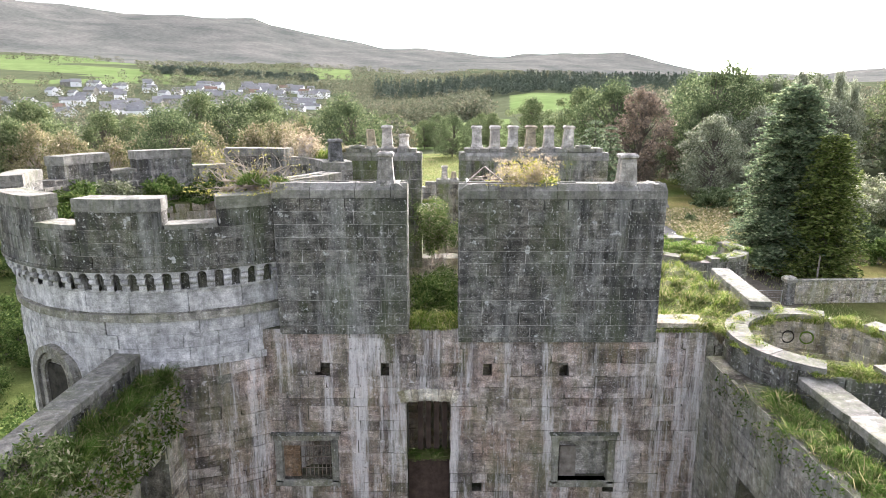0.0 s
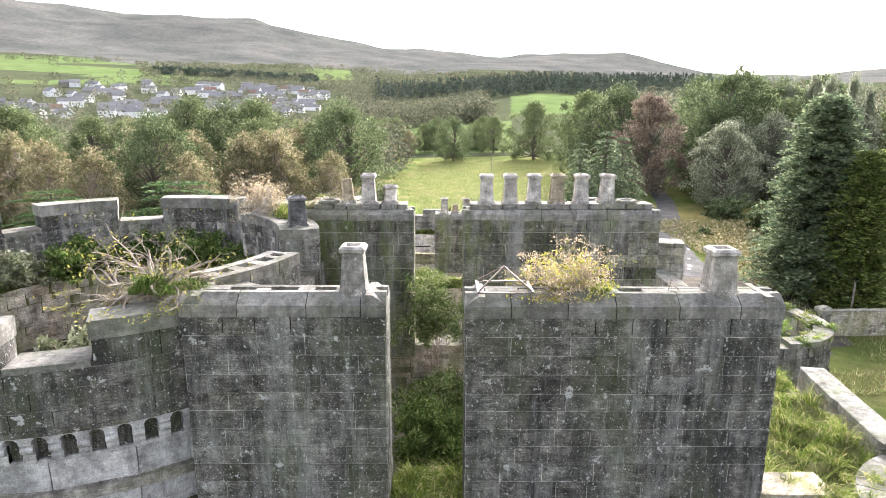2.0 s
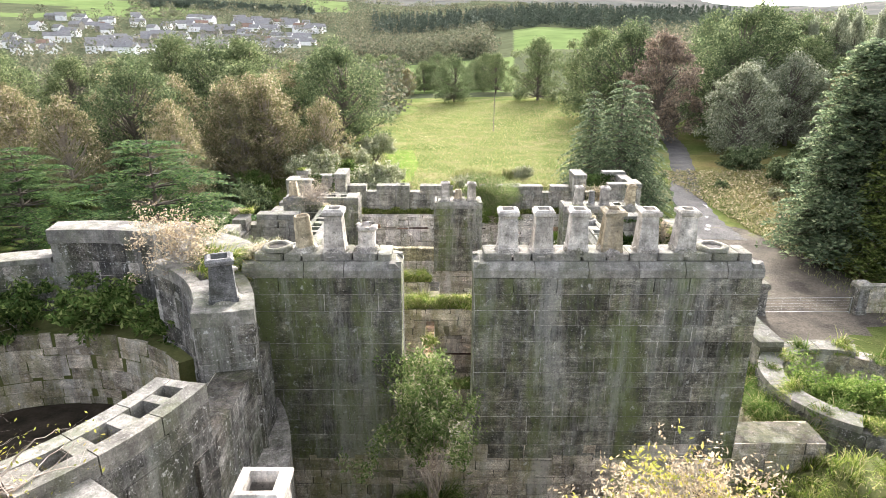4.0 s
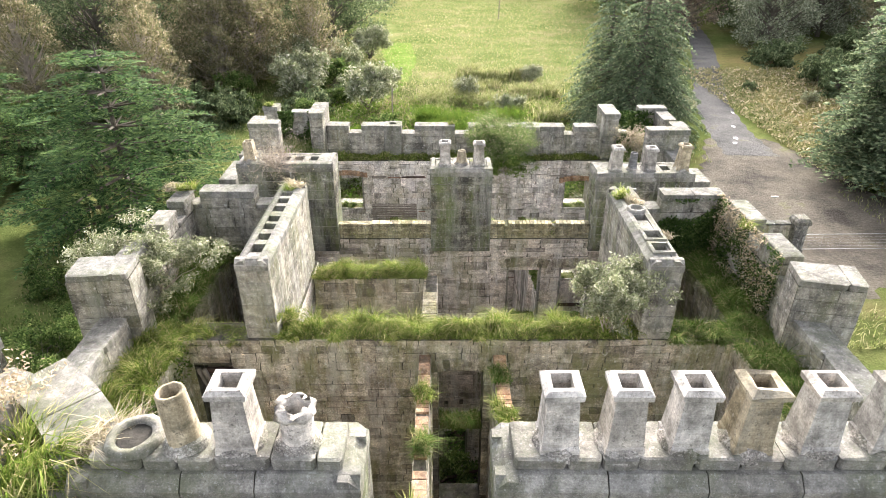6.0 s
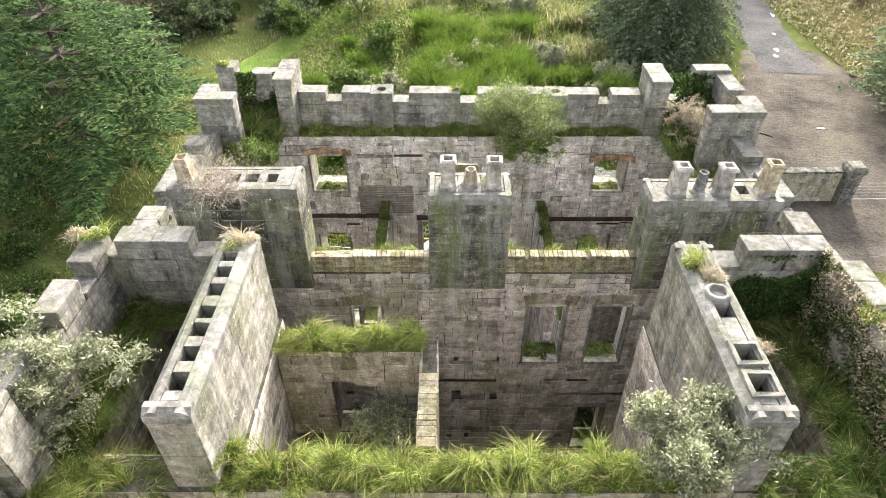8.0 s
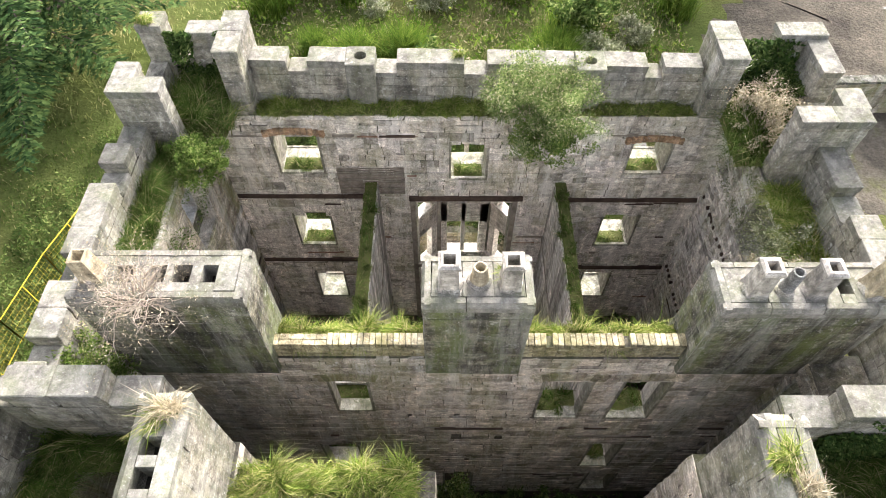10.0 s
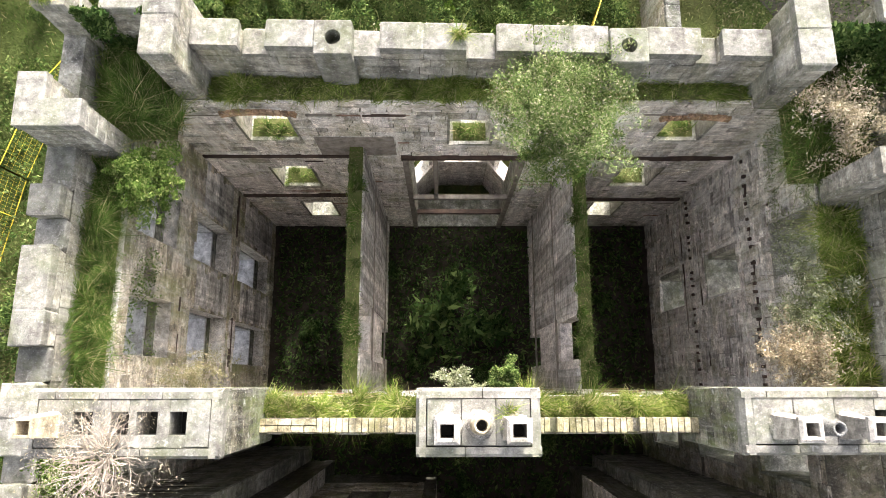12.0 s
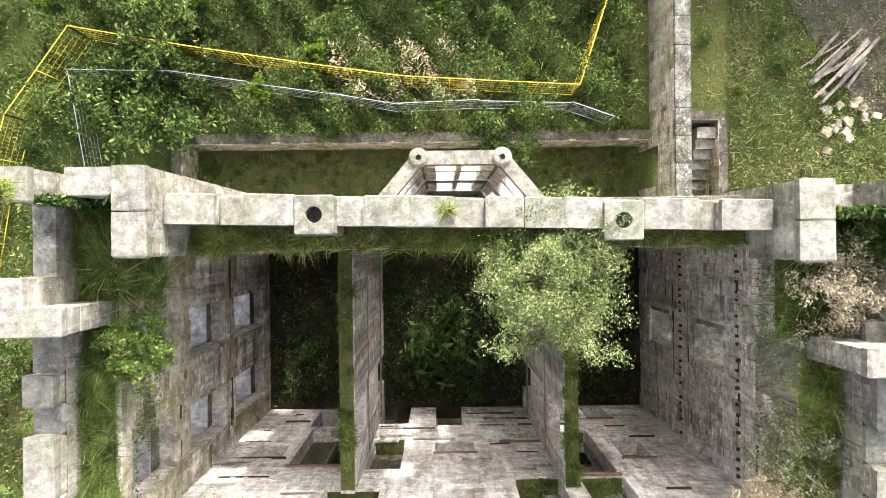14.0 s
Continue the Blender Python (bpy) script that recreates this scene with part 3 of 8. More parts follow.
def leaves(C, size, flat=0.0, long=1.9):
    """A diamond leaf at each of the points C, turned at random."""
    n = len(C)
    a = nrg.normal(size=(n, 3))
    a[:, 2] *= 1 - flat
    a /= np.linalg.norm(a, axis=1)[:, None]
    b = np.cross(a, nrg.normal(size=(n, 3)) * (1 - flat) + np.array([0, 0, 1.5 * flat]))
    b /= np.linalg.norm(b, axis=1)[:, None] + 1e-9
    s = nrg.uniform(size[0], size[1], n)[:, None]
    V = np.stack([C - a * s * long / 2, C + b * s * 0.36 - a * s * 0.1, C + a * s * long / 2, C - b * s * 0.36 - a * s * 0.1], 1)
    return V.reshape(-1, 3), np.arange(4 * n).reshape(n, 4)


def turf(name, x0, x1, y0, y1, z, n, h=(0.10, 0.30), mound=0.10, mat=GRASS, label="tufted yellow-green grass growing on the ruined wall head", over=0.12, seed=1, slope=(0.0, 0.0), clump=0.6):
    """Soil heaped on a wall head with blades in clumps, hanging a little over its edges."""
    r = np.random.default_rng(seed)
    n = int(n * 1.6)
    nx, ny = max(3, int((x1 - x0) / 0.18)), max(3, int((y1 - y0) / 0.18))
    X, Y = np.meshgrid(np.linspace(x0, x1, nx), np.linspace(y0, y1, ny))

    def height(x, y):
        e = np.minimum(np.minimum(x - x0, x1 - x), np.minimum(y - y0, y1 - y))
        lump = 0.6 + 0.4 * np.sin(x * 5.1 + seed) * np.sin(y * 4.3 + 2 * seed) + 0.2 * np.sin(x * 13 + y * 9)
        return z + slope[0] * (x - x0) + slope[1] * (y - y0) + mound * np.clip(e / 0.18, 0, 1) ** 0.7 * lump
    V = np.stack([X, Y, height(X, Y) + 0.003], -1).reshape(-1, 3)
    F = [(j * nx + i, j * nx + i + 1, (j + 1) * nx + i + 1, (j + 1) * nx + i) for j in range(ny - 1) for i in range(nx - 1)]
    ob = new(name, np_mesh(name, V, F, SOIL, True))
    tagged(ob, label=label, category="grass", kind="stuff")
    k = max(4, int((x1 - x0) * (y1 - y0) * 16))
    cx, cy = r.uniform(x0, x1, k), r.uniform(y0, y1, k)
    pick = r.integers(0, k, n)
    own = r.random(n) > clump
    px = np.where(own, r.uniform(x0 - over * 0.3, x1 + over * 0.3, n), cx[pick] + r.normal(0, 0.06, n))
    py = np.where(own, r.uniform(y0 - over * 0.3, y1 + over * 0.3, n), cy[pick] + r.normal(0, 0.06, n))
    px, py = np.clip(px, x0 - over, x1 + over), np.clip(py, y0 - over, y1 + over)
    P = np.stack([px, py, height(np.clip(px, x0, x1), np.clip(py, y0, y1)) - 0.02], 1)
    tall = np.where(own, r.uniform(0.4, 0.9, n), r.uniform(0.35, 1.8, k)[pick])
    BV, BF = blades(P, (h[0] * 0.6, h[1] * 0.8), 0.0065, 1.2, 1.5, tall, np.where(own, r.uniform(0, 2 * math.pi, n), r.uniform(0, 2 * math.pi, k)[pick] + r.normal(0, 0.7, n)))
    part("grass_blades", np_mesh("grass_blades", BV, BF, mat), ob, kind="stuff")
    return ob


def grow(rng, base, way, length, radius, depth, soup, tips, spread=0.7, rise=0.15, kids=(3, 4), shrink=0.68, bend=0.25):
    """A stem and its side stems, down to the given depth; the ends go to tips."""
    p, d, pts, rad = Vector(base), Vector(way).normalized(), [], []
    steps = 4
    for k in range(steps + 1):
        pts.append(p.copy())
        rad.append(radius * (1 - 0.55 * k / steps))
        d = (d + Vector((rng.gauss(0, bend), rng.gauss(0, bend), rng.gauss(0, bend) + rise))).normalized()
        p += d * length / steps
    tube(soup, pts, rad, 5 if depth > 2 else 3)
    if depth == 0:
        tips.append((pts[-1], d))
        tips.append((pts[2], d))
        tips.append((pts[3], d))
        return
    for _ in range(rng.randint(*kids)):
        k = rng.randint(2, steps)
        v = (d + Vector((rng.gauss(0, spread), rng.gauss(0, spread), rng.gauss(0, spread * 0.6)))).normalized()
        grow(rng, pts[k], v, length * shrink * rng.uniform(0.75, 1.2), rad[k] * 0.6, depth - 1, soup, tips, spread, rise, kids, shrink, bend)


def shrub(name, label, pos, size, n, leaf, leafmat, bark=TWIG, stems=5, depth=3, seed=0, spread=0.7, squash=1.0, fluff=0.10, rise=0.12, tilt=0.7, r0=0.02, group="", category="shrub", tight=0.30):
    """Stems from one stool with leaves round their ends."""
    rng = random.Random(seed)
    base = new(name)
    base.empty_display_size = 0.2
    base.matrix_basis = Matrix.Translation(pos)
    tagged(base, label=label, category=category, group=group)
    soup, tips = Soup(), []
    for k in range(stems):
        a = 2 * math.pi * (k + rng.random()) / stems
        grow(rng, (rng.gauss(0, 0.03) * size, rng.gauss(0, 0.03) * size, -0.04), (math.cos(a) * tilt, math.sin(a) * tilt, 1), size * 0.42, r0 * size, depth, soup, tips, spread, rise, (3, 4) if depth < 4 else (2, 3), 0.74)
    me = soup.mesh("stem", bark)
    part("stem", me, base)
    if n:
        T = np.array([tuple(t[0]) for t in tips])
        C = T[nrg.integers(0, len(T), n)] + nrg.normal(0, fluff * tight * size, (n, 3)) * [1, 1, squash]
        C[:, 2] = np.maximum(C[:, 2], 0.0)
        V, F = leaves(C, leaf)
        part("foliage", np_mesh("foliage", V, F, leafmat), base)
    return base


def tree(name, label, pos, height, width, n, leaf, leafmat, seed=0, bark=BARK, low=0.15, group="trees round the ruin", clumps=70, bare=0.0):
    """A trunk with limbs, and a crown of leaf clumps along them."""
    rng = random.Random(seed)
    base = new(name)
    base.matrix_basis = Matrix.Translation(pos)
    tagged(base, label=label, category="tree", group=group)
    soup = Soup()
    top = Vector((rng.gauss(0, 0.04) * width, rng.gauss(0, 0.04) * width, height * 0.9))
    tube(soup, [(0, 0, -0.3), top * 0.35, top * 0.7, top], [height * 0.026, height * 0.02, height * 0.012, height * 0.003], 7)
    C, R = [], []
    for k in range(clumps):
        f = low + (1 - low) * (k + 0.5) / clumps
        a = k * 2.4 + rng.gauss(0, 0.4)
        prof = math.sin(math.pi * min(1.0, 0.12 + 0.88 * f)) ** 0.6
        rr = width / 2 * prof * rng.uniform(0.35, 1.0)
        p = Vector((math.cos(a) * rr, math.sin(a) * rr, height * f * rng.uniform(0.94, 1.05)))
        q = top * max(0.12, f - 0.25)
        tube(soup, [q, q.lerp(p, 0.55) + Vector((0, 0, -0.03 * height)), p], [height * 0.008, height * 0.005, height * 0.0015], 4)
        C.append(tuple(p))
        R.append(width * rng.uniform(0.07, 0.13))
    part("trunk", soup.mesh("trunk", bark), base)
    C, R = np.array(C), np.array(R)
    pick = nrg.integers(0, len(C), n)
    off = nrg.normal(size=(n, 3))
    off /= np.linalg.norm(off, axis=1)[:, None]
    off *= (R[pick] * nrg.uniform(0.25, 1.15, n))[:, None]
    off[:, 2] *= 0.75
    V, F = leaves(C[pick] + off, leaf)
    part("crown", np_mesh("crown", V, F, leafmat), base)
    return base


def evergreen(name, label, pos, height, width, leafmat, seed, tiers, per, rise=0.2, droop=0.3, cone=0.6, hang=0.2, spray=(0.2, 0.4), gap=0.2, low=0.05, flat=0.35, group="conifers"):
    """A straight trunk with tiers of boughs; each bough is a fan of side twigs hung with flat sprays."""
    r = np.random.default_rng(seed)
    base = new(name)
    base.matrix_basis = Matrix.Translation(pos)
    tagged(base, label=label, category="tree", group=group)
    soup = Soup()
    tube(soup, [(0, 0, -0.3), (0, 0, height * 0.5), (0, 0, height * 0.97)], [height * 0.022, height * 0.014, height * 0.002], 7)
    C, A = [], []
    for t in range(tiers):
        f = low + (0.985 - low) * (t + 0.3 * r.random()) / tiers
        full = width / 2 * (1 - f) ** cone
        for k in range(per):
            a = 2 * math.pi * (k + 0.5 * r.random()) / per + t * 0.9
            l = full * r.uniform(0.62, 1.08) + 0.2
            d, side = np.array((math.cos(a), math.sin(a), 0.0)), np.array((-math.sin(a), math.cos(a), 0.0))
            up = rise * r.uniform(0.6, 1.3)

            def at(u):
                return np.array((0, 0, height * f)) + d * l * u + np.array((0, 0, l * (up * u - (droop + 0.3 * up) * u * u)))
            tube(soup, [at(0.0), at(0.5), at(1.0)], [0.02 + 0.012 * l, 0.01 + 0.006 * l, 0.006], 3)
            for u in np.arange(0.25, 1.0, gap / l):
                w = 0.34 * l * (1.02 - u) + 0.25
                for sg in (-1, 1):
                    way = d * 0.6 + side * sg * 0.8
                    q = np.arange(0.05, w, 0.17)
                    p = at(u + r.normal(0, 0.02)) + way * q[:, None] + r.normal(0, 0.1 * flat, (len(q), 3))
                    p[:, 2] -= hang * 0.5 * q * q / max(w, 0.3)
                    C.append(p)
                    A.append(np.tile(way + np.array((0, 0, -hang * 0.5)), (len(q), 1)) + r.normal(0, 0.28, (len(q), 3)))
            C.append(at(np.array((1.0,))[0])[None])
            A.append(d[None])
    C, A = np.concatenate(C), np.concatenate(A)
    A /= np.linalg.norm(A, axis=1)[:, None]
    B = np.cross(A, np.array((0, 0, 1.0)) + r.normal(0, flat, A.shape))
    B /= np.linalg.norm(B, axis=1)[:, None]
    z = r.uniform(spray[0], spray[1], len(C))[:, None]
    V = np.stack([C - A * z * 0.4, C + B * z * 0.24 + A * z * 0.1, C + A * z * 0.7, C - B * z * 0.24 + A * z * 0.1], 1).reshape(-1, 3)
    part("trunk", soup.mesh("trunk", BARK), base, kind="stuff")
    part("crown", np_mesh("crown", V, np.arange(len(V)).reshape(-1, 4), leafmat), base)
    return base


# ---- ground, fields and hills in one sheet ----
SKYLINE = ((-180, 4.0), (-60, 6.8), (-34, 7.3), (-26.5, 6.8), (-16, 6.85), (-12.8, 6.0), (-9, 5.35), (-4.2, 4.8), (0.8, 4.35), (5.7, 4.0), (10.6, 4.3), (15.3, 4.2), (20, 3.2), (24.3, 2.15), (34.3, 2.5), (60, 3.0), (180, 4.0))
LIFT_R = (0, 150, 300, 500, 700, 1000, 1600, 2600, 4000, 7000)
LIFT = {-20: (0, 0, -4, 2, 12, 42, 100, 190), -3: (0, 0, 0, 4, 12, 34, 82, 165), 8: (0, 0, 2, 13, 30, 46, 84, 160), 22: (0, 0, 4, 12, 22, 38, 60, 90)}


def lie(x, y):
    """Height of the land at x, y."""
    x, y = np.asarray(x, float), np.asarray(y, float)
    r, az = np.hypot(x, y), np.degrees(np.arctan2(x, y))
    top = np.interp(az, *zip(*SKYLINE))
    peak = 16.4 + 4000 * np.tan(np.radians(top))
    keys = sorted(LIFT)
    cols = np.stack([np.interp(r, LIFT_R[:8], LIFT[k]) for k in keys])
    w = np.interp(az, keys, range(len(keys)))
    i = np.clip(w.astype(int), 0, len(keys) - 2)
    base = np.take_along_axis(cols, i[None], 0)[0] * (1 - (w - i)) + np.take_along_axis(cols, i[None] + 1, 0)[0] * (w - i)
    f = np.clip((r - 2200) / 1800, 0, 1)
    f = f * f * (3 - 2 * f)
    h = base * (1 - f) + peak * f
    h += np.clip((r - 300) / 1500, 0, 1) * 6 * np.sin(x / 130 + 1) * np.sin(y / 170)
    h += f * (14 * np.sin(x / 90.0 + y / 210.0) * np.sin(y / 160.0) + 3 * np.sin(x / 47.0 - y / 300.0 + 2 * np.sin(y / 210.0)))
    area = (x > -9.0) & (x < 7.9) & (y > 40.02) & (y < 43.22)
    area |= (x > 8.5) & (x < 10.4) & (y > 41.0) & (y < 44.0)
    return np.where(area, -1.3, h)


def lines(fine0, fine1, step, lo, hi, extra=()):
    v = list(np.arange(fine0, fine1 + 1e-6, step))
    d, p = step, fine1
    while p < hi:
        d *= 1.045
        p += d
        v.append(p)
    d, p = step, fine0
    while p > lo:
        d *= 1.045
        p -= d
        v.append(p)
    return np.array(sorted(set(v) | set(extra)))


gx = lines(-40, 45, 1.5, -4700, 4700, (-9.02, -8.98, 7.88, 7.92, 8.48, 8.52, 10.38, 10.42))
gy = lines(-10, 130, 1.5, -600, 4900, (40.0, 40.04, 40.98, 41.02, 43.2, 43.24, 43.98, 44.02))
GX, GY = np.meshgrid(gx, gy)
GZ = lie(GX, GY)
nx, ny = len(gx), len(gy)
ii, jj = np.meshgrid(np.arange(nx - 1), np.arange(ny - 1))
GF = np.stack([jj * nx + ii, jj * nx + ii + 1, (jj + 1) * nx + ii + 1, (jj + 1) * nx + ii], -1).reshape(-1, 4)
mx, my = (gx[:-1] + gx[1:]) / 2, (gy[:-1] + gy[1:]) / 2
MX, MY = np.meshgrid(mx, my)
rr, aa = np.hypot(MX, MY), np.degrees(np.arctan2(MX, MY))
kind_of = np.zeros(MX.shape, int)
kind_of[(rr > 170)] = 1
kind_of[(rr > 1050) & (rr < 2100) & (aa < -20) & (np.sin(MX / 90) + np.sin(MY / 60) > -0.9)] = 2
kind_of[(rr > 1450) & (rr < 1900) & (aa > -12) & (aa < -8)] = 2
kind_of[(rr > 240) & (rr < 430) & (aa > -9) & (aa < 6)] = 2
kind_of[(rr > 480) & (rr < 760) & (aa > 6) & (aa < 14)] = 2
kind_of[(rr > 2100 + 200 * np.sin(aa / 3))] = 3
kind_of[(MX > -14 + 3 * np.sin(MY / 9)) & (MX < 36 + 0.06 * MY + 3 * np.sin(MY / 7)) & (MY > 94) & (MY < 222)] = 6
kind_of[(MX > -7.5) & (MX < 8.5) & (MY > 3) & (MY < 40)] = 4
kind_of[(MX > 27 + 0.1 * MY) & (MX < 60) & (MY > 54) & (MY < 115)] = 5


def land(name, stops, scale, detail=8, far=False, rough=1.0, shine=0.0):
    m, t, b = nodes_of(name, rough, shine)
    c = ramp(t, noise_node(t, scale, detail), stops)
    c = mix(t, 0.6, c, ramp(t, noise_node(t, scale * 12, 6), ((0.25, 0.55), (0.75, 1.3))), "MULTIPLY")
    if not far:
        c = mix(t, 0.6, c, ramp(t, noise_node(t, 9, 6), ((0.3, 0.5), (0.7, 1.35))), "MULTIPLY")
        bump(t, b, noise_node(t, 6, 8), 0.8, 0.15)
    t.links.new(c, b.inputs["Base Color"])
    return m


MEADOW = land("rough_meadow", ((0.25, (0.05, 0.075, 0.02)), (0.5, (0.095, 0.115, 0.036)), (0.7, (0.16, 0.14, 0.065))), 0.11)
FARMEADOW = land("pale_meadow", ((0.3, (0.085, 0.125, 0.035)), (0.5, (0.145, 0.17, 0.06)), (0.68, (0.235, 0.21, 0.11))), 0.16)
WOODLAND = land("wooded_valley", ((0.3, (0.05, 0.06, 0.036)), (0.7, (0.095, 0.105, 0.06))), 0.012, far=True)
FIELD = land("green_field", ((0.3, (0.095, 0.14, 0.05)), (0.7, (0.14, 0.18, 0.075))), 0.004, far=True)
# moor tones lifted and cooled, putting distance haze into the colour
HAZED_MOOR = land("moorland", ((0.3, (0.082, 0.088, 0.080)), (0.5, (0.115, 0.117, 0.105)), (0.7, (0.158, 0.150, 0.136))), 0.006, far=True)
BRACKEN = land("straw_and_bracken", ((0.25, (0.085, 0.10, 0.03)), (0.5, (0.16, 0.145, 0.055)), (0.7, (0.21, 0.165, 0.075))), 0.12)
ground = new("ground", np_mesh("ground", np.stack([GX, GY, GZ], -1).reshape(-1, 3), GF, [MEADOW, WOODLAND, FIELD, HAZED_MOOR, EARTH, BRACKEN, FARMEADOW], True, kind_of.ravel()))
tagged(ground, "rough meadow running out to green fields and brown moorland hills", "ground", kind="structure")


def ribbon(name, pts, mat, label, category, lift=0.02, cross=6):
    """A flat way along points (x, y, width)."""
    pts = np.array(pts, float)
    s = np.linspace(0, len(pts) - 1, 12 * len(pts))
    q = np.stack([np.interp(s, range(len(pts)), pts[:, k]) for k in range(3)], 1)
    for k in range(2):
        q[:, k] = np.convolve(np.pad(q[:, k], 4, "edge"), np.ones(9) / 9, "valid")
    d = np.gradient(q[:, :2], axis=0)
    d /= np.linalg.norm(d, axis=1)[:, None]
    n = np.stack([-d[:, 1], d[:, 0]], 1)
    V, F = [], []
    for i, (p, nn) in enumerate(zip(q, n)):
        for j in range(cross):
            o = (j / (cross - 1) - 0.5) * p[2] * (1 + 0.06 * math.sin(i * 1.7 + j))
            x, y = p[0] + nn[0] * o, p[1] + nn[1] * o
            V.append((x, y, float(lie(x, y)) + lift + 0.03 * (1 - (2 * j / (cross - 1) - 1) ** 2)))
    for i in range(len(q) - 1):
        for j in range(cross - 1):
            F.append((i * cross + j, i * cross + j + 1, (i + 1) * cross + j + 1, (i + 1) * cross + j))
    ob = new(name, np_mesh(name, V, F, mat, True))
    return tagged(ob, label, category, kind="structure")


LUSHPATH = land("lush_path", ((0.3, (0.10, 0.17, 0.03)), (0.7, (0.20, 0.27, 0.07))), 0.5)
GRAVEL = land("mossy_gravel", ((0.34, (0.055, 0.049, 0.041)), (0.48, (0.105, 0.093, 0.075)), (0.6, (0.14, 0.125, 0.098)), (0.7, (0.125, 0.13, 0.055))), 0.3, rough=0.95, shine=0.02)
TARMAC = land("wet_worn_tarmac", ((0.3, (0.06, 0.059, 0.057)), (0.6, (0.105, 0.102, 0.096)), (0.75, (0.11, 0.11, 0.06))), 0.4, rough=0.85, shine=0.04)
ribbon("forecourt", ((13, 47, 8), (19, 51, 15), (25, 56, 18), (27, 64, 11), (27.5, 73, 5.5)), GRAVEL, "mossy gravel forecourt beside the ruin", "forecourt", 0.015)
ribbon("grass_path", ((-17, 66, 2.6), (-14, 72, 2.8), (-11.5, 78, 3.2), (-8.6, 85, 3.4), (-6.4, 94, 3.8), (-6.0, 106, 4.5), (-8, 120, 5)), LUSHPATH, "bright green mown path along the meadow", "path", 0.03)
ribbon("road", ((26.9, 67, 4.6), (27.6, 75, 4.0), (30.0, 86, 3.6), (34.0, 97, 3.4), (41.5, 121, 3.3), (44.5, 135, 3.2), (47, 150, 3.0)), TARMAC, "narrow wet tarmac drive leading away through trees", "road", 0.05)

WATER = bpy.data.materials.new("puddle_water")
WATER.use_nodes = True
WATER.node_tree.nodes["Principled BSDF"].inputs["Base Color"].default_value = (0.05, 0.048, 0.04, 1)
WATER.node_tree.nodes["Principled BSDF"].inputs["Roughness"].default_value = 0.25
for k, (x, y, w, l) in enumerate(((27.4, 72.3, 0.2, 0.4), (28.6, 75.8, 0.12, 0.3), (26.8, 71.0, 0.2, 0.2), (30.4, 80.6, 0.12, 0.5), (24.9, 58.9, 0.25, 0.15))):
    ring = [(math.cos(a) * (1 + 0.3 * math.sin(3 * a + k) + 0.15 * math.sin(7 * a)), math.sin(a) * (1 + 0.25 * math.sin(2 * a + 2 * k))) for a in np.linspace(0, 2 * math.pi, 28, endpoint=False)]
    V = [(0, 0, 0)] + [(w * c, l * d, 0) for c, d in ring]
    ob = new("puddle", np_mesh("puddle", V, [(0, i + 1, (i + 1) % 28 + 1) for i in range(28)], WATER))
    ob.location = (x, y, 0.085)
    tagged(ob, "shallow rain puddle lying on the worn drive", "puddle", group="puddles")

# ---- the castle's walls ----
w1 = wall("wall_court", (-5.9, 13.6), (6.1, 13.6), 0, 11.4, 0.65,
          [(5.04, 6.07, 6.6, 9.6), (2.0, 3.25, 7.53, 8.6), (8.65, 9.9, 7.5, 8.6), (6.83, 7.03, 10.17, 10.7), (8.62, 8.83, 10.17, 10.5), (4.45, 4.65, 10.2, 10.6), (2.9, 3.25, 10.2, 10.65), (6.6, 6.85, 7.2, 7.5), (9.8, 10.05, 7.2, 7.45), (1.6, 1.9, 7.1, 7.4), (0.9, 1.2, 10.3, 10.6)],
          dict(ST_RUBBLE, course=0.26, lens=(0.2, 0.9), joint=0.010, mats=(COURT, COURT_J)), ST_RUBBLE, (220, 10), label="tall lime-streaked rubble wall closing the roofless court", low=4.0)
slabs(w1, (4.9, 13.6), (6.1, 13.6), 11.4, 0.6, 0.14, 0.0, mat=RUBBLE, seed=5, name="stone")
wall("wall_court_left", (-5.9, 5.0), (-5.9, 13.4), 0, 10.55, 0.75, [(5.8, 7.05, 7.4, 9.25)], ST_RUBBLE, None, (60, 0), label="rubble inner wall of the left wing under a grassy ledge", low=5)
wall("wall_court_right", (6.1, 13.55), (6.1, 5.0), 0, 10.75, 0.85, [(2.0, 3.2, 6.5, 8.9)], dict(ST_RUBBLE, course=0.27, mats=(PALE, PALE_J)), None, (60, 0), label="ashlar inner wall of the right wing under a grassy ledge", low=5)
pl = wall("parapet_court_left", (-6.65, 5.0), (-6.65, 13.0), 9.6, 10.95, 0.5, (), ST_ASHLAR, ST_ASHLAR, (44, 0), label="low lichened ashlar parapet with flat coping", category="parapet")
slabs(pl, (-6.65, 5.0), (-6.65, 13.0), 10.95, 0.5, 0.17, 0.04, (1.4, 2.2), seed=3)
pr = wall("parapet_court_right", (6.98, 11.4), (6.98, 5.0), 9.6, 11.05, 0.5, (), ST_ASHLAR, ST_ASHLAR, (44, 0), label="low lichened ashlar parapet with flat coping", category="parapet")
slabs(pr, (6.98, 11.4), (6.98, 5.0), 11.05, 0.5, 0.17, 0.04, (1.4, 2.2), seed=4)

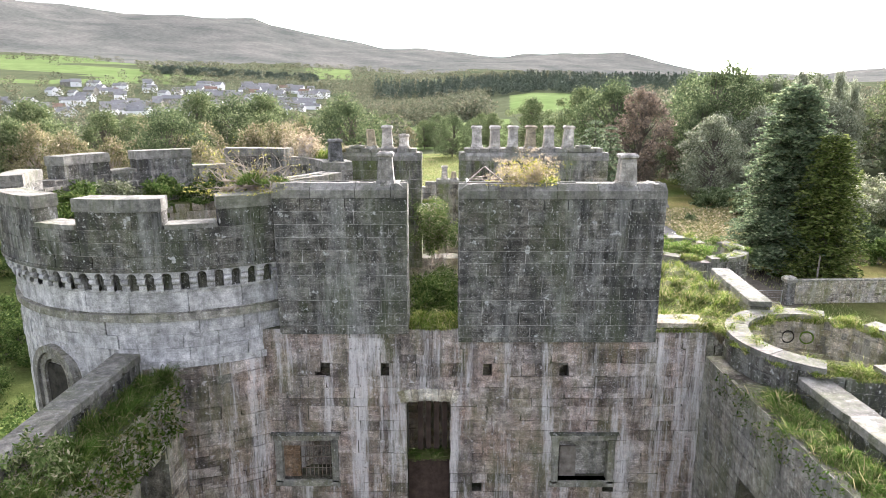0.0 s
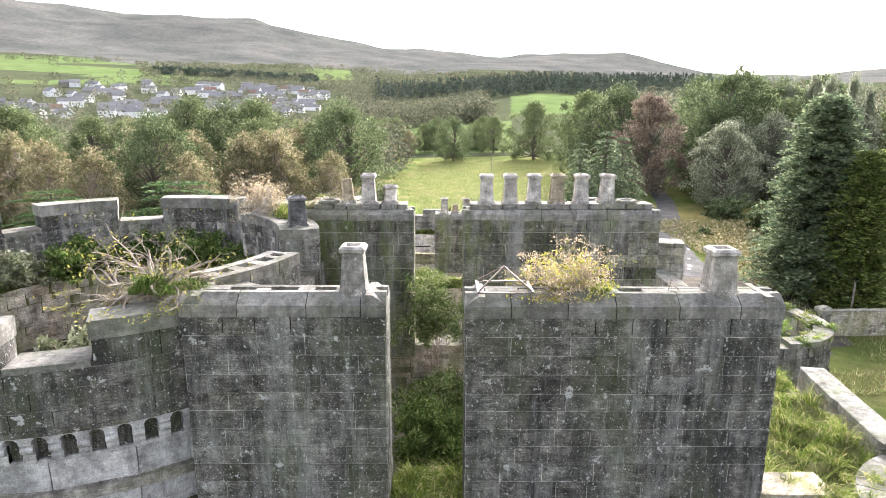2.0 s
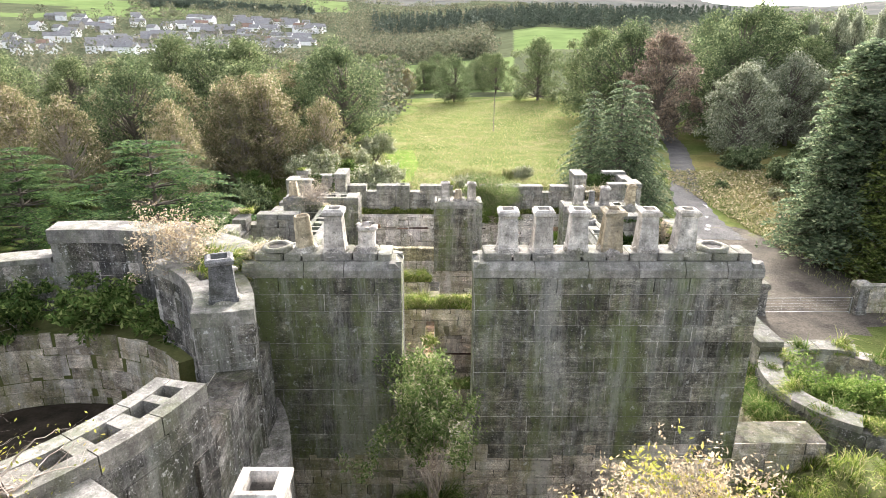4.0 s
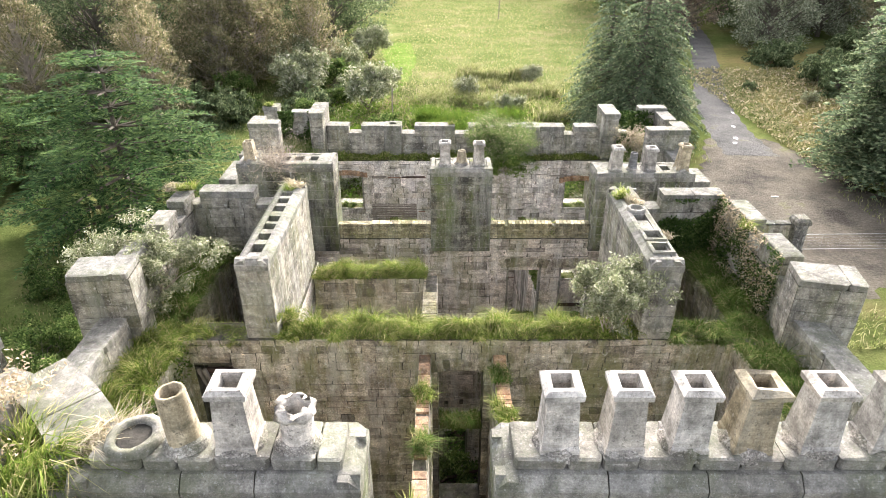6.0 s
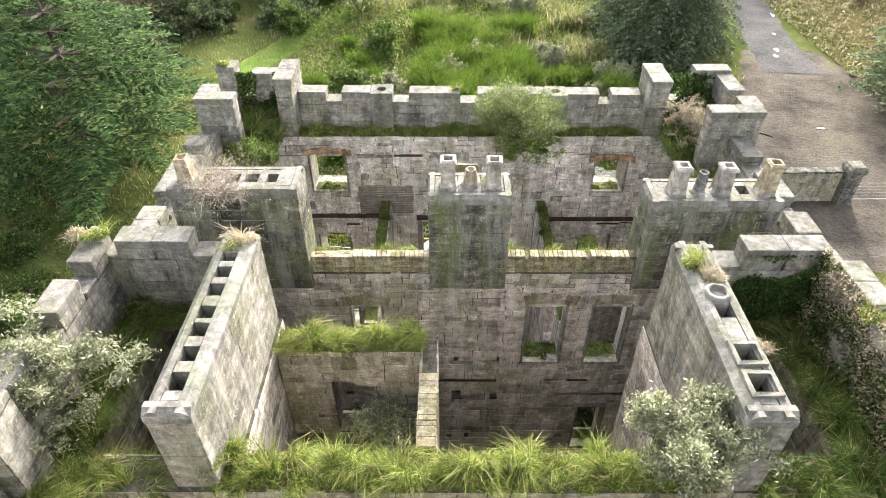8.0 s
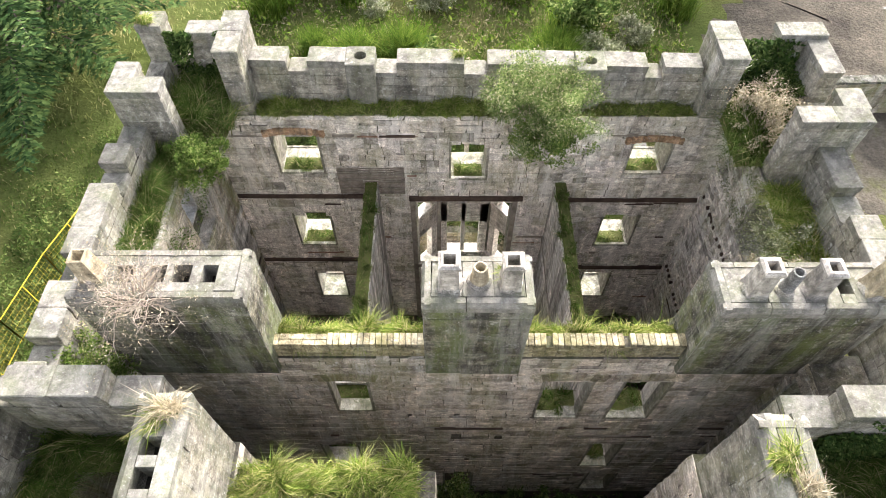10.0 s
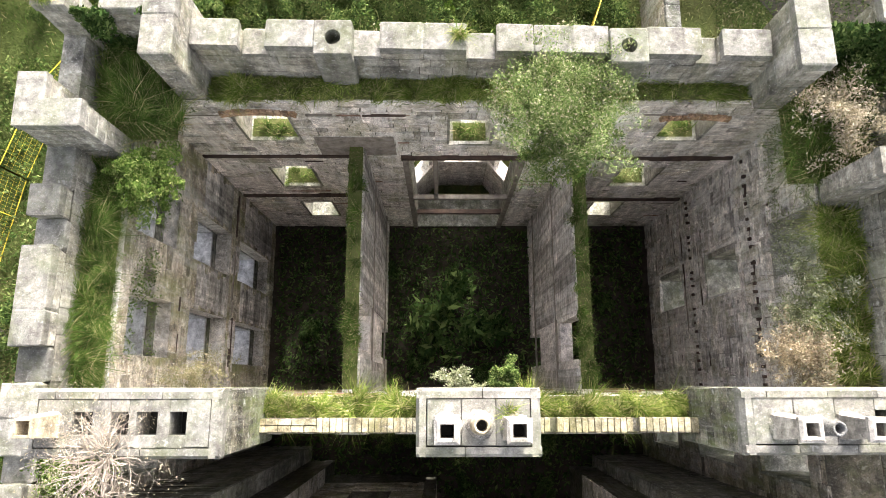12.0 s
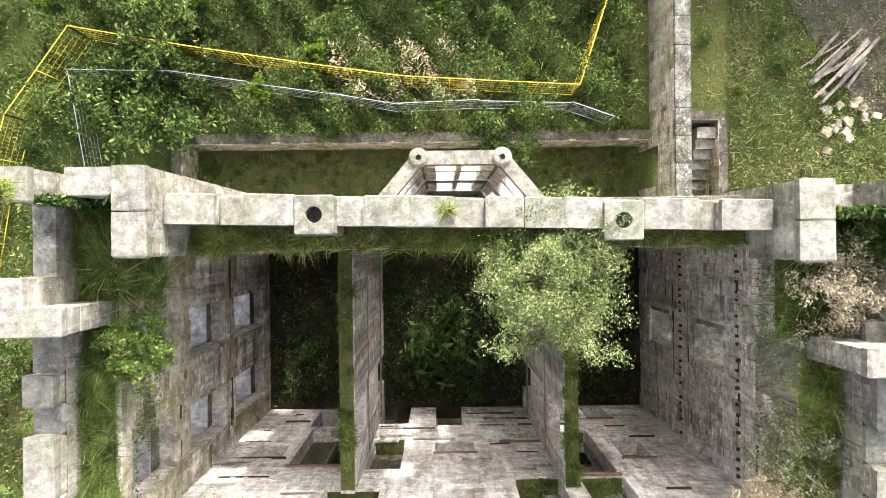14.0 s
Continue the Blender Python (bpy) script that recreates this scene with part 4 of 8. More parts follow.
w2 = wall("wall_second_row", (-4.6, 19.6), (6.8, 19.6), 0, 11.6, 0.65, [(3.9, 5.1, 8, 10.2)], ST_RUBBLE, ST_RUBBLE, (20, 50), label="rubble cross wall below the second row of stacks", low=4)
wall("wall_middle_left", (-5.75, 20.3), (-5.75, 26.95), 0, 10.95, 0.8, [(4.0, 5.0, 6.5, 8.8)], ST_RUBBLE, None, (80, 0), label="rubble side wall of the roofless middle room", low=4)
wall("wall_middle_right", (6.4, 26.95), (6.4, 20.3), 0, 10.95, 0.9, (), ST_RUBBLE, None, (80, 0), label="rubble side wall of the roofless middle room", low=4)
pm = wall("parapet_middle_left", (-6.6, 21.3), (-6.6, 26.6), 10.0, 11.6, 0.5, (), ST_PALE, ST_PALE, (60, 10), label="pale ashlar parapet with long coping slabs", category="parapet")
slabs(pm, (-6.6, 21.3), (-6.6, 26.6), 11.6, 0.5, 0.16, 0.04, (1.1, 1.7), seed=7)
pm2 = wall("parapet_middle_right", (7.35, 26.6), (7.35, 23.2), 10.0, 11.6, 0.5, (), ST_PALE, ST_PALE, (60, 10), label="pale ashlar parapet with long coping slabs", category="parapet")
slabs(pm2, (7.35, 26.6), (7.35, 23.2), 11.6, 0.5, 0.16, 0.04, (1.1, 1.7), seed=8)

wa = wall("wall_third_row", (-5.75, 26.95), (6.4, 26.95), 0, 10.9, 0.65,
          [(0.16, 1.15, 8.4, 10.2), (5.66, 6.7, 5.6, 10.05), (11.3, 11.85, 6.8, 9.85), (3.35, 3.6, 7.6, 7.85), (9.0, 9.3, 7.55, 7.8), (10.0, 10.25, 7.5, 7.75)],
          ST_RUBBLE, ST_RUBBLE, (220, 20), label="coursed brown rubble wall under a ridge of grass", low=4)
for name, x0, x1, z in (("wall_passage_left", -0.5, -0.25, 10.45), ("wall_passage_right", 1.14, 1.42, 10.45)):
    pw = wall(name, (x1, 20.3), (x1, 26.93), 0, z, x1 - x0, [(2.0, 3.0, 4, 6.2)], ST_RUBBLE, ST_RUBBLE, (20, 20), label="thin passage wall topped with weathered brick", low=5)
    slabs(pw, (x1, 20.3), (x1, 26.93), z, x1 - x0, 0.075, 0.0, (0.11, 0.24), REDBRICK, 9, "brick", skip=((1.2, 1.6), (3.4, 3.7), (4.6, 4.8)))

# end blocks of the third row
for name, p, q, z1 in (("parapet_block_left", (-7.65, 26.62), (-6.42, 26.75), 12.6), ("parapet_block_right", (7.2, 26.55), (8.45, 26.3), 12.55)):
    b = wall(name, p, q, 9.6, z1, 0.75, (), ST_PALE, ST_PALE, (40, 20), label="massive pale ashlar parapet block", category="parapet", ends=(ST_PALE, ST_PALE))
    slabs(b, p, q, z1, 0.75, 0.16, 0.03, (0.6, 1.3), seed=12)

# room behind the third row
wall("wall_chamber_left", (-6.1, 27.5), (-6.1, 31.3), 0, 10.75, 0.6, (), ST_RUBBLE, None, (60, 0), label="damp rubble wall of the left chamber", low=3)
wall("wall_chamber_right", (6.75, 31.0), (6.75, 27.4), 0, 10.75, 0.6, (), ST_RUBBLE, None, (60, 0), label="damp rubble wall of the right chamber", low=3)
battlement("battlement_left", (-6.75, 27.6), (-6.75, 31.3), 9.8, 12.05, 12.55, 0.42, [(0.0, 1.1), (1.75, 2.6), (3.1, 3.7)], "pale crenellated parapet with lichened coping", seed=21, parts=(50, 10))
battlement("battlement_right", (7.45, 31.0), (7.45, 27.3), 9.8, 12.0, 12.6, 0.42, [(0.3, 1.5), (2.2, 3.3)], "pale crenellated parapet overgrown with creeper", seed=22, parts=(50, 10))
battlement("battlement_cross_left", (-7.17, 31.3), (-4.35, 31.3), 0, 12.08, 12.58, 0.45, [(0.0, 0.3), (0.62, 2.1)], "pale crenellated parapet returning to the chimney wall", seed=23, parts=(60, 10))
battlement("battlement_cross_right", (5.1, 31.0), (7.9, 31.0), 0, 12.08, 12.6, 0.45, [(0.75, 2.4)], "pale crenellated parapet returning to the chimney wall", seed=24, parts=(60, 10))
for nm, xx, s in (("wall_link_left", -6.1, 1), ("wall_link_right", 6.85, -1)):
    a, b = ((xx, 31.77), (xx, 32.95)) if s > 0 else ((xx, 32.95), (xx, 31.47))
    wall(nm, a, b, 0, 10.4, 1.0, [(0.25, 1.0, 8.0, 9.9), (0.25, 1.0, 4.8, 7.0), (0.25, 1.0, 1.2, 3.4)], ST_RUBBLE, ST_PALE, (20, 0), label="grey side wall with deep empty windows", low=0, lined=MOSSY)
wall("wall_chimney_left", (-3.55, 27.6), (-3.55, 31.3), 0, 10.4, 0.8, (), ST_LIMEY, ST_RUBBLE, (80, 0), label="rough limed wall carrying a chimney stack", low=2)
wall("wall_chimney_right", (4.3, 31.1), (4.3, 27.6), 0, 10.4, 0.8, (), ST_LIMEY, ST_RUBBLE, (80, 0), label="rough limed wall carrying a chimney stack", low=2)
wall("wall_inner_cross", (-3.5, 30.35), (-0.5, 30.35), 0, 10.4, 0.5, [(1.05, 2.0, 7.6, 9.5), (1.0, 2.1, 3.5, 6.2)], ST_RUBBLE, ST_RUBBLE, (90, 10), label="broken inner wall with a doorway, capped by turf", low=2)
ret = wall("wall_inner_return", (-0.15, 28.2), (-0.15, 30.85), 0, 10.2, 0.35, (), ST_RUBBLE, ST_RUBBLE, (40, 10), label="thin broken wall topped with brick", low=2)
slabs(ret, (-0.15, 28.2), (-0.15, 30.85), 10.2, 0.35, 0.075, 0.0, (0.11, 0.24), BRICK, 19, "brick", skip=((1.6, 2.7),))

# last wing
wb = wall("wall_fourth_row", (-6.0, 32.95), (7.45, 32.95), 0, 10.25, 0.22,
          [(3.6, 4.45, 7.45, 9.2), (8.05, 9.12, 7.0, 9.28), (9.72, 10.75, 7.0, 9.28), (2.8, 3.8, 2.5, 5.0), (9.85, 10.7, 3.0, 5.05), (6.0, 6.9, 0.0, 2.3), (6.2, 6.45, 5.5, 5.75), (7.3, 7.5, 5.5, 5.7), (10.3, 11.2, 0.4, 2.3), (1.9, 3.0, 0.2, 2.2), *[(4.6 + 0.55 * k, 4.72 + 0.55 * k, 7.05, 7.2) for k in range(6)], *[(2.2 + 0.55 * k, 2.32 + 0.55 * k, 3.55, 3.7) for k in range(9) if k != 1]],
          dict(ST_LIMEY, course=0.21), None, (170, 0), label="grey rubble wall pierced by empty windows", low=0.0, lined=PALE)
WBI = [*[(0.6 + 0.83 * k + 0.2 * math.sin(k * 2.7), 0.78 + 0.83 * k + 0.2 * math.sin(k * 2.7), 3.55, 3.75) for k in range(15)], *[(0.5 + 1.31 * k, 0.7 + 1.31 * k, 7.2, 7.38) for k in range(10)], (3.35, 4.7, 7.45, 10.0), (8.0, 9.15, 7.0, 10.1), (9.65, 10.75, 7.0, 10.1), (2.05, 3.8, 2.5, 5.9), (4.15, 5.1, 3.75, 6.3), (4.15, 5.1, 0.0, 2.1), (9.55, 10.7, 3.0, 6.8), (6.0, 6.9, 0.0, 2.3), (5.98, 6.95, 7.6, 8.9), (6.0, 7.15, 4.0, 5.0), (11.2, 12.0, 4.1, 5.6), (11.1, 11.9, 0.3, 1.7), (1.9, 3.0, 0.2, 2.2), (0.9, 1.7, 4.1, 5.2)]
wbi = wall("wall_fourth_row_inner", (-6.0, 33.17), (7.45, 33.17), 0, 10.25, 0.43, WBI, None, dict(ST_INNER, course=0.27, vary=0.15, lens=(0.3, 0.95), joint=0.010, wobble=0.02), (0, 190), core=INNER, label="bleached inner masonry with embrasures and empty fireplaces", low=0.0)
for a, b, z in ((-5.37, -4.04, 8.3), (4.9, 6.02, 9.37), (-0.1, 1.05, 8.95), (-0.05, 1.2, 5.06), (-3.98, -2.1, 5.95), (5.1, 6.05, 5.66), (5.05, 5.95, 1.76), (-2.75, -1.2, 10.05), (3.5, 4.75, 6.85), (1.9, 3.2, 4.1)):
    part("lintel", box_mesh("lintel", a, b, 33.5, 33.66, z - 0.05, z + 0.07, BROWNWOOD), wbi)
for name, xa, xb in (("brickwork_left", -3.3, -0.36), ("brickwork_right", 1.46, 4.52)):
    bw = wall(name, (xa, 33.0), (xb, 33.0), 10.25, 10.66, 0.23, (), ST_BRICK, None, (90, 0), label="low yellow brick wall built on the rubble wall", core=JOINT)
    half = xa + (xb - xa) * (0.38 if xa < 0 else 0.0)
    if xa < 0:
        slabs(bw, (xa, 33.0), (half, 33.0), 10.66, 0.1, 0.075, 0.005, (0.22, 0.24), BRICK, 31, "brick")
        slabs(bw, (xa, 33.12), (half, 33.12), 10.66, 0.1, 0.075, 0.005, (0.22, 0.24), BRICK, 32, "brick")
    slabs(bw, (half, 33.0), (xb, 33.0), 10.66, 0.23, 0.09, 0.01, (0.105, 0.118), BRICK, 33, "brick", skip=((0.4, 0.6), (1.9, 2.0)) if xa > 0 else ())
GREY_IN = dict(ST_INNER, mats=(GREYSTONE, GREYSTONE_J), course=0.24, vary=0.35, lens=(0.2, 0.8), proud=(0.006, 0.032), joint=0.016, wobble=0.035)
LEFT_IN = [(a, b, c, d) for a, b in ((0.78, 2.0), (3.2, 4.4)) for c, d in ((8.0, 10.2), (4.65, 7.25), (0.5, 3.9))]
LEFT_OUT = [(a, b, c, d) for a, b in ((0.78, 2.0), (3.2, 4.4)) for c, d in ((8.5, 10.2), (5.0, 7.1), (1.0, 3.7))]
wall("wall_far_left", (-6.0, 33.6), (-6.0, 39.44), 0, 10.5, 0.42, LEFT_IN, dict(GREY_IN, mats=(RUBBLE, RUBBLE_J)), None, (70, 0), core=INNER, label="grey stone side wall with deep window recesses in three storeys", low=0.0)
# mossy stone whose dark tone also puts the recesses' shade into colour
wlo = wall("wall_far_left_outer", (-6.42, 33.6), (-6.42, 39.44), 0, 10.5, 0.68, LEFT_OUT, dict(ST_MOSSED, course=0.26), ST_PALE, (30, 0), core=JOINT, label="outer leaf of the side wall with empty windows", low=0.0, lined=SMOOTH)
for a, b, c, d in LEFT_OUT:
    part("sill_slab", box_mesh("sill_slab", -7.08, -6.38, 33.6 + a + 0.06, 33.6 + b - 0.06, c + 0.02, c + 0.10, SMOOTH), wlo)
wall("wall_far_right", (7.45, 39.44), (7.45, 33.6), 0, 10.25, 1.1, [(2.05, 3.35, 8.4, 9.95), (2.05, 3.35, 4.8, 6.8), (2.05, 3.35, 1.0, 3.1)], dict(GREY_IN, course=0.2, vary=0.5, lens=(0.14, 0.6), proud=(0.004, 0.075), joint=0.022, wobble=0.06), ST_PALE, (130, 0), core=MORTAR, label="grey stone side wall with broken masonry", low=0.0, lined=INNER)
FW = [(1.5, 2.75, 8.2, 9.75), (6.15, 7.2, 7.95, 9.45), (10.92, 12.05, 8.2, 9.5), (1.45, 2.6, 4.75, 6.4), (10.8, 11.95, 4.75, 6.35), (1.6, 2.6, 1.5, 3.2), (10.8, 11.8, 1.5, 3.2), (5.13, 8.15, 0.0, 7.08)]
fl = 13.45
wall("wall_facade", (7.45, 40.38), (-6.0, 40.38), -1.3, 10.35, 0.94, [(fl - b, fl - a, c, d) for a, b, c, d in FW], ST_PALE, GREY_IN, (0, 190), core=JOINT, label="garden front with empty windows seen from within", low=-1.3, lined=PALE)
fac = bpy.data.objects["wall_facade"]
plaster_patch(fac, (lambda u: (-6.0 + u, 39.44, 0.0), fl), 3.75, 6.9, FW, -0.12, 1, PLASTER)
plaster_patch(fac, (lambda u: (-6.0 + u, 39.44, 0.0), fl), 0.3, 3.3, FW, -0.1, 2, PLASTER)
plaster_patch(fac, (lambda u: (-6.0 + u, 39.44, 0.0), fl), 7.4, 9.9, FW, 0.42, 3, PLASTER)
plaster_patch(wbi, (lambda u: (7.45 - u, 33.6, math.pi), fl), 3.9, 6.8, [(fl - b, fl - a, c, d) for a, b, c, d in WBI], 0.1, 4, PLASTER)
plaster_patch(bpy.data.objects["wall_far_left"], straight((-6.0, 33.6, 0), (-6.0, 39.44, 0)), 3.9, 7.3, LEFT_IN + [(2.0, 3.2, 0.5, 7.2), (4.42, 5.84, 0.5, 7.2)], 0.02, 5, PLASTER)
plaster_patch(bpy.data.objects["wall_far_right"], straight((7.45, 39.44, 0), (7.45, 33.6, 0)), 1.0, 7.2, [(2.05, 3.35, 4.8, 6.8), (2.05, 3.35, 1.0, 3.1)], -0.1, 6, PLASTER)
battlement("battlement_garden", (6.3, 40.20), (-4.7, 40.44), 10.35, 11.22, 11.66, 0.5,
           [(0.22, 1.09), (1.5, 2.5), (3.2, 5.27), (5.82, 7.42), (8.64, 9.53), (10.05, 10.91)], "bleached crenellated parapet of the garden front", seed=31, parts=(40, 110))
for name, x, y in (("parapet_flue_left", -1.99, 40.04), ("parapet_flue_right", 3.45, 39.88)):
    bm = bmesh.new()
    ring = lambda R, z, n=24, sq=False: [bm.verts.new((math.copysign(min(abs(R * 1.5 * math.cos(a)), R), math.cos(a)) if sq else R * math.cos(a), math.copysign(min(abs(R * 1.5 * math.sin(a)), R), math.sin(a)) if sq else R * math.sin(a), z)) for a in [2 * math.pi * (k + 0.5) / n for k in range(n)]]
    rings = [ring(0.35, -1.2, sq=True), ring(0.35, -0.02, sq=True), ring(0.33, 0.0, sq=True), ring(0.15, 0.0), ring(0.14, -0.03), ring(0.14, -0.6)]
    for a, b in zip(rings, rings[1:]):
        for k in range(24):
            bm.faces.new((a[k], a[(k + 1) % 24], b[(k + 1) % 24], b[k]))
    ob = new(name, bm_mesh(name, bm, COPE))
    ob.matrix_basis = Matrix.Translation((x, y, 11.7))
    tagged(ob, "square parapet block with a round flue hole", "parapet", kind="structure")

timber_slot_strips(fac, (lambda u: (-6.0 + u, 39.44, 0.0), fl), 0.6, 10.0, FW, 46, 301, (DARKWOOD, TIMBER, BROWNWOOD))
timber_slot_strips(wbi, (lambda u: (7.45 - u, 33.6, math.pi), fl), 0.6, 9.9, [(fl - b, fl - a, c, d) for a, b, c, d in WBI], 64, 302, (DARKWOOD, TIMBER, DARKWOOD))
timber_slot_strips(bpy.data.objects["wall_far_left"], straight((-6.0, 33.6, 0), (-6.0, 39.44, 0)), 0.5, 9.8, LEFT_IN, 40, 303, (DARKWOOD, TIMBER))
timber_slot_strips(bpy.data.objects["wall_far_right"], straight((7.45, 39.44, 0), (7.45, 33.6, 0)), 0.5, 9.8, [(2.05, 3.35, 8.4, 9.95), (2.05, 3.35, 4.8, 6.8), (2.05, 3.35, 1.0, 3.1)], 44, 304, (DARKWOOD, TIMBER))
timber_slot_strips(wb, straight((-6.0, 32.95, 0), (7.45, 32.95, 0)), 0.6, 9.6, [(3.6, 4.45, 7.45, 9.2), (8.05, 9.12, 7.0, 9.28), (9.72, 10.75, 7.0, 9.28), (2.8, 3.8, 2.5, 5.0), (9.85, 10.7, 3.0, 5.05)], 22, 305, (DARKWOOD, TIMBER))

bl = battlement("battlement_far_left", (-6.65, 31.75), (-6.65, 38.1), 10.0, 11.2, 11.62, 0.5, [(0.0, 0.5), (0.95, 2.1), (2.7, 3.3), (3.3, 4.4), (4.95, 5.5)], "bleached crenellated side parapet", seed=41, parts=(60, 10))
br = battlement("battlement_far_right", (7.95, 38.0), (7.95, 31.5), 10.0, 11.2, 11.62, 0.5, [(0.8, 1.9), (2.6, 3.8), (4.4, 5.2), (5.8, 6.4)], "bleached crenellated side parapet", seed=42, parts=(60, 10))


def turret(name, x0, x1, y0, y1, z0, zc, zt, blocks, label, seed):
    """A square corner turret with a sunken top, behind parapets of heavy blocks."""
    s = Soup()
    side = x0 if x0 < 0 else x1
    edge = -6.02 if x0 < 0 else 7.47
    s.solid(min(side, edge), max(side, edge), y0, y1, -1.3, z0)
    a, b = (edge, x1) if x0 < 0 else (x0, edge)
    s.solid(a, b, 39.46, y1, -1.3, z0)
    ob = new(name, s.mesh(name, MORTAR))
    tagged(ob, label, "turret", kind="structure")
    for p, q in (((x1, y1), (x0, y1)), ((side, y1), (side, y0)) if x0 < 0 else ((side, y0), (side, y1))):
        masonry(ob, straight((*p, 0), (*q, 0)), 4.0, z0, ST_PALE, (), 0, seed)
    for bx in ((x0, x1, y1 - 0.42, y1), (min(side, side - math.copysign(0.42, side)), max(side, side - math.copysign(0.42, side)), y0, y1 - 0.44)):
        part("parapet", box_mesh("parapet", *bx, z0, zc, PALE), ob)
    for k, (a, b, c, d, top) in enumerate(blocks):
        s = Soup()
        zz = z0
        while zz < top - 0.2:
            h = min(0.3, top - 0.18 - zz)
            st = new("stone", stone_mesh(PALE, (k + int(zz * 10)) % 4, 0.03, 0.012))
            st.parent = ob
            st.matrix_basis = Matrix.Translation(((a + b) / 2, c, zz + h / 2)) @ Matrix.Diagonal((b - a, d - c, h - 0.006, 1))
            zz += h
        n = max(1, round(max(b - a, d - c) / 0.75))
        for i in range(n):
            cp = new("coping_stone", stone_mesh(COPE, (i + k) % 4, 0.05, 0.015))
            cp.parent = ob
            if b - a > d - c:
                w = (b - a + 0.05) / n
                cp.matrix_basis = Matrix.Translation((a - 0.025 + w * (i + 0.5), c - 0.025, top - 0.09)) @ Matrix.Diagonal((w - 0.01, d - c + 0.05, 0.18, 1))
            else:
                w = (d - c + 0.05) / n
                cp.matrix_basis = Matrix.Translation(((a + b) / 2, c - 0.025 + w * i, top - 0.09)) @ Matrix.Diagonal((b - a + 0.05, w - 0.01, 0.18, 1))
    return ob


turret("turret_left", -7.15, -4.65, 38.05, 40.85, 10.55, 11.3, 12.3,
       [(-5.17, -4.65, 39.35, 40.85, 12.33), (-7.15, -6.05, 38.05, 38.5, 12.33), (-7.15, -6.7, 38.4, 39.0, 12.33), (-7.15, -6.6, 40.3, 40.85, 12.3), (-6.1, -5.2, 40.4, 40.85, 12.05)], "square corner turret with heavy bleached parapet blocks", 51)
turret("turret_right", 6.2, 8.8, 37.2, 40.5, 10.55, 11.3, 12.3,
       [(6.2, 6.75, 39.15, 40.5, 12.33), (7.75, 8.8, 40.05, 40.5, 12.3), (8.35, 8.8, 38.9, 40.0, 12.2), (7.3, 8.75, 37.2, 37.65, 12.33), (8.3, 8.8, 37.6, 38.2, 12.33)], "square corner turret with heavy bleached parapet blocks", 52)
for name, x0, x1, door, face_x, s_ in (("partition_left", -2.2, -1.87, (1.0, 1.95), -1.87, 1), ("partition_right", 3.13, 3.44, (0.75, 1.75), 3.13, -1)):
    pw = wall(name, (x1, 33.62), (x1, 39.42), 0, 7.85, x1 - x0, [(*door, 5.6, 7.86), (*door, 0.0, 2.2)], None, None, (0, 0), core=PLASTER, label="boarded partition wall with joist sockets put in as dark plates", low=0)
    br_ = random.Random(len(name))
    y = 33.7
    while y < 39.3:
        w = br_.uniform(0.16, 0.3)
        if not door[0] - w < y - 33.62 < door[1]:
            top = 7.82 - 0.25 * br_.random() ** 3
            for za, zb in ((5.22, top), (1.55 + 0.2 * br_.random(), 4.92)):
                part("board", box_mesh("board", min(face_x, face_x + 0.03 * s_), max(face_x, face_x + 0.03 * s_), y, min(y + w - 0.012, 39.4), za, zb, GREYBOARD), pw)
        y += w
    for k in range(11):
        for z in (4.95, 1.25):
            if k % 7 != 4 and not door[0] - 0.1 < 0.35 + 0.5 * k < door[1]:
                # no hole here: a dark plate paints the socket's shade on the face
                part("socket", box_mesh("socket", face_x - 0.012, face_x + 0.012, 33.97 + 0.5 * k, 34.11 + 0.5 * k, z, z + 0.2, SOOT_VOID), pw)
            part("wall_plate", box_mesh("wall_plate", min(face_x, face_x + 0.05 * s_), max(face_x, face_x + 0.05 * s_), 33.7, 39.4, z + 0.21, z + 0.27, TIMBER), pw) if k == 0 else None

# the canted bay on the garden front
bay = new("bay_window", None)
tagged(bay, "canted stone bay, roofless, with mullioned openings", "bay window", kind="structure")
BP = [(-1.2, 40.42), (-0.26, 41.52), (1.68, 41.52), (2.6, 40.42)]
for p, q in zip(BP, BP[1:]):
    at, L = straight((*p, 0), (*q, 0))
    x, y, head = at(L / 2)
    for z0, z1, dd, nm in ((7.8, 8.1, 0.32, "coping_stone"), (6.35, 6.6, 0.28, "lintel"), (4.45, 4.6, 0.34, "sill"), (3.4, 4.44, 0.26, "panel"), (1.48, 1.58, 0.42, "sill"), (-1.3, 1.47, 0.3, "panel")):
        s_ = Soup()
        s_.box(Matrix.Translation((x, y, (z0 + z1) / 2)) @ Matrix.Rotation(head, 4, "Z") @ Matrix.Translation((0, -dd / 2, 0)) @ Matrix.Diagonal((L - 0.1, dd, z1 - z0, 1)))
        part(nm, s_.mesh(nm, COPE if z1 > 7 else INNER), bay)
for p, q in zip(BP, BP[1:]):
    at, L = straight((*p, 0), (*q, 0))
    for u in (0.24, L - 0.24, *((L / 2,) if L > 1.6 else ())):
        x, y, head = at(u)
        s_ = Soup()
        s_.box(Matrix.Translation((x, y, 3.25)) @ Matrix.Rotation(head, 4, "Z") @ Matrix.Translation((0, -0.13, 0)) @ Matrix.Diagonal((0.30 if u != L / 2 else 0.14, 0.26, 9.1, 1)))
        part("jamb", s_.mesh("jamb", INNER), bay)
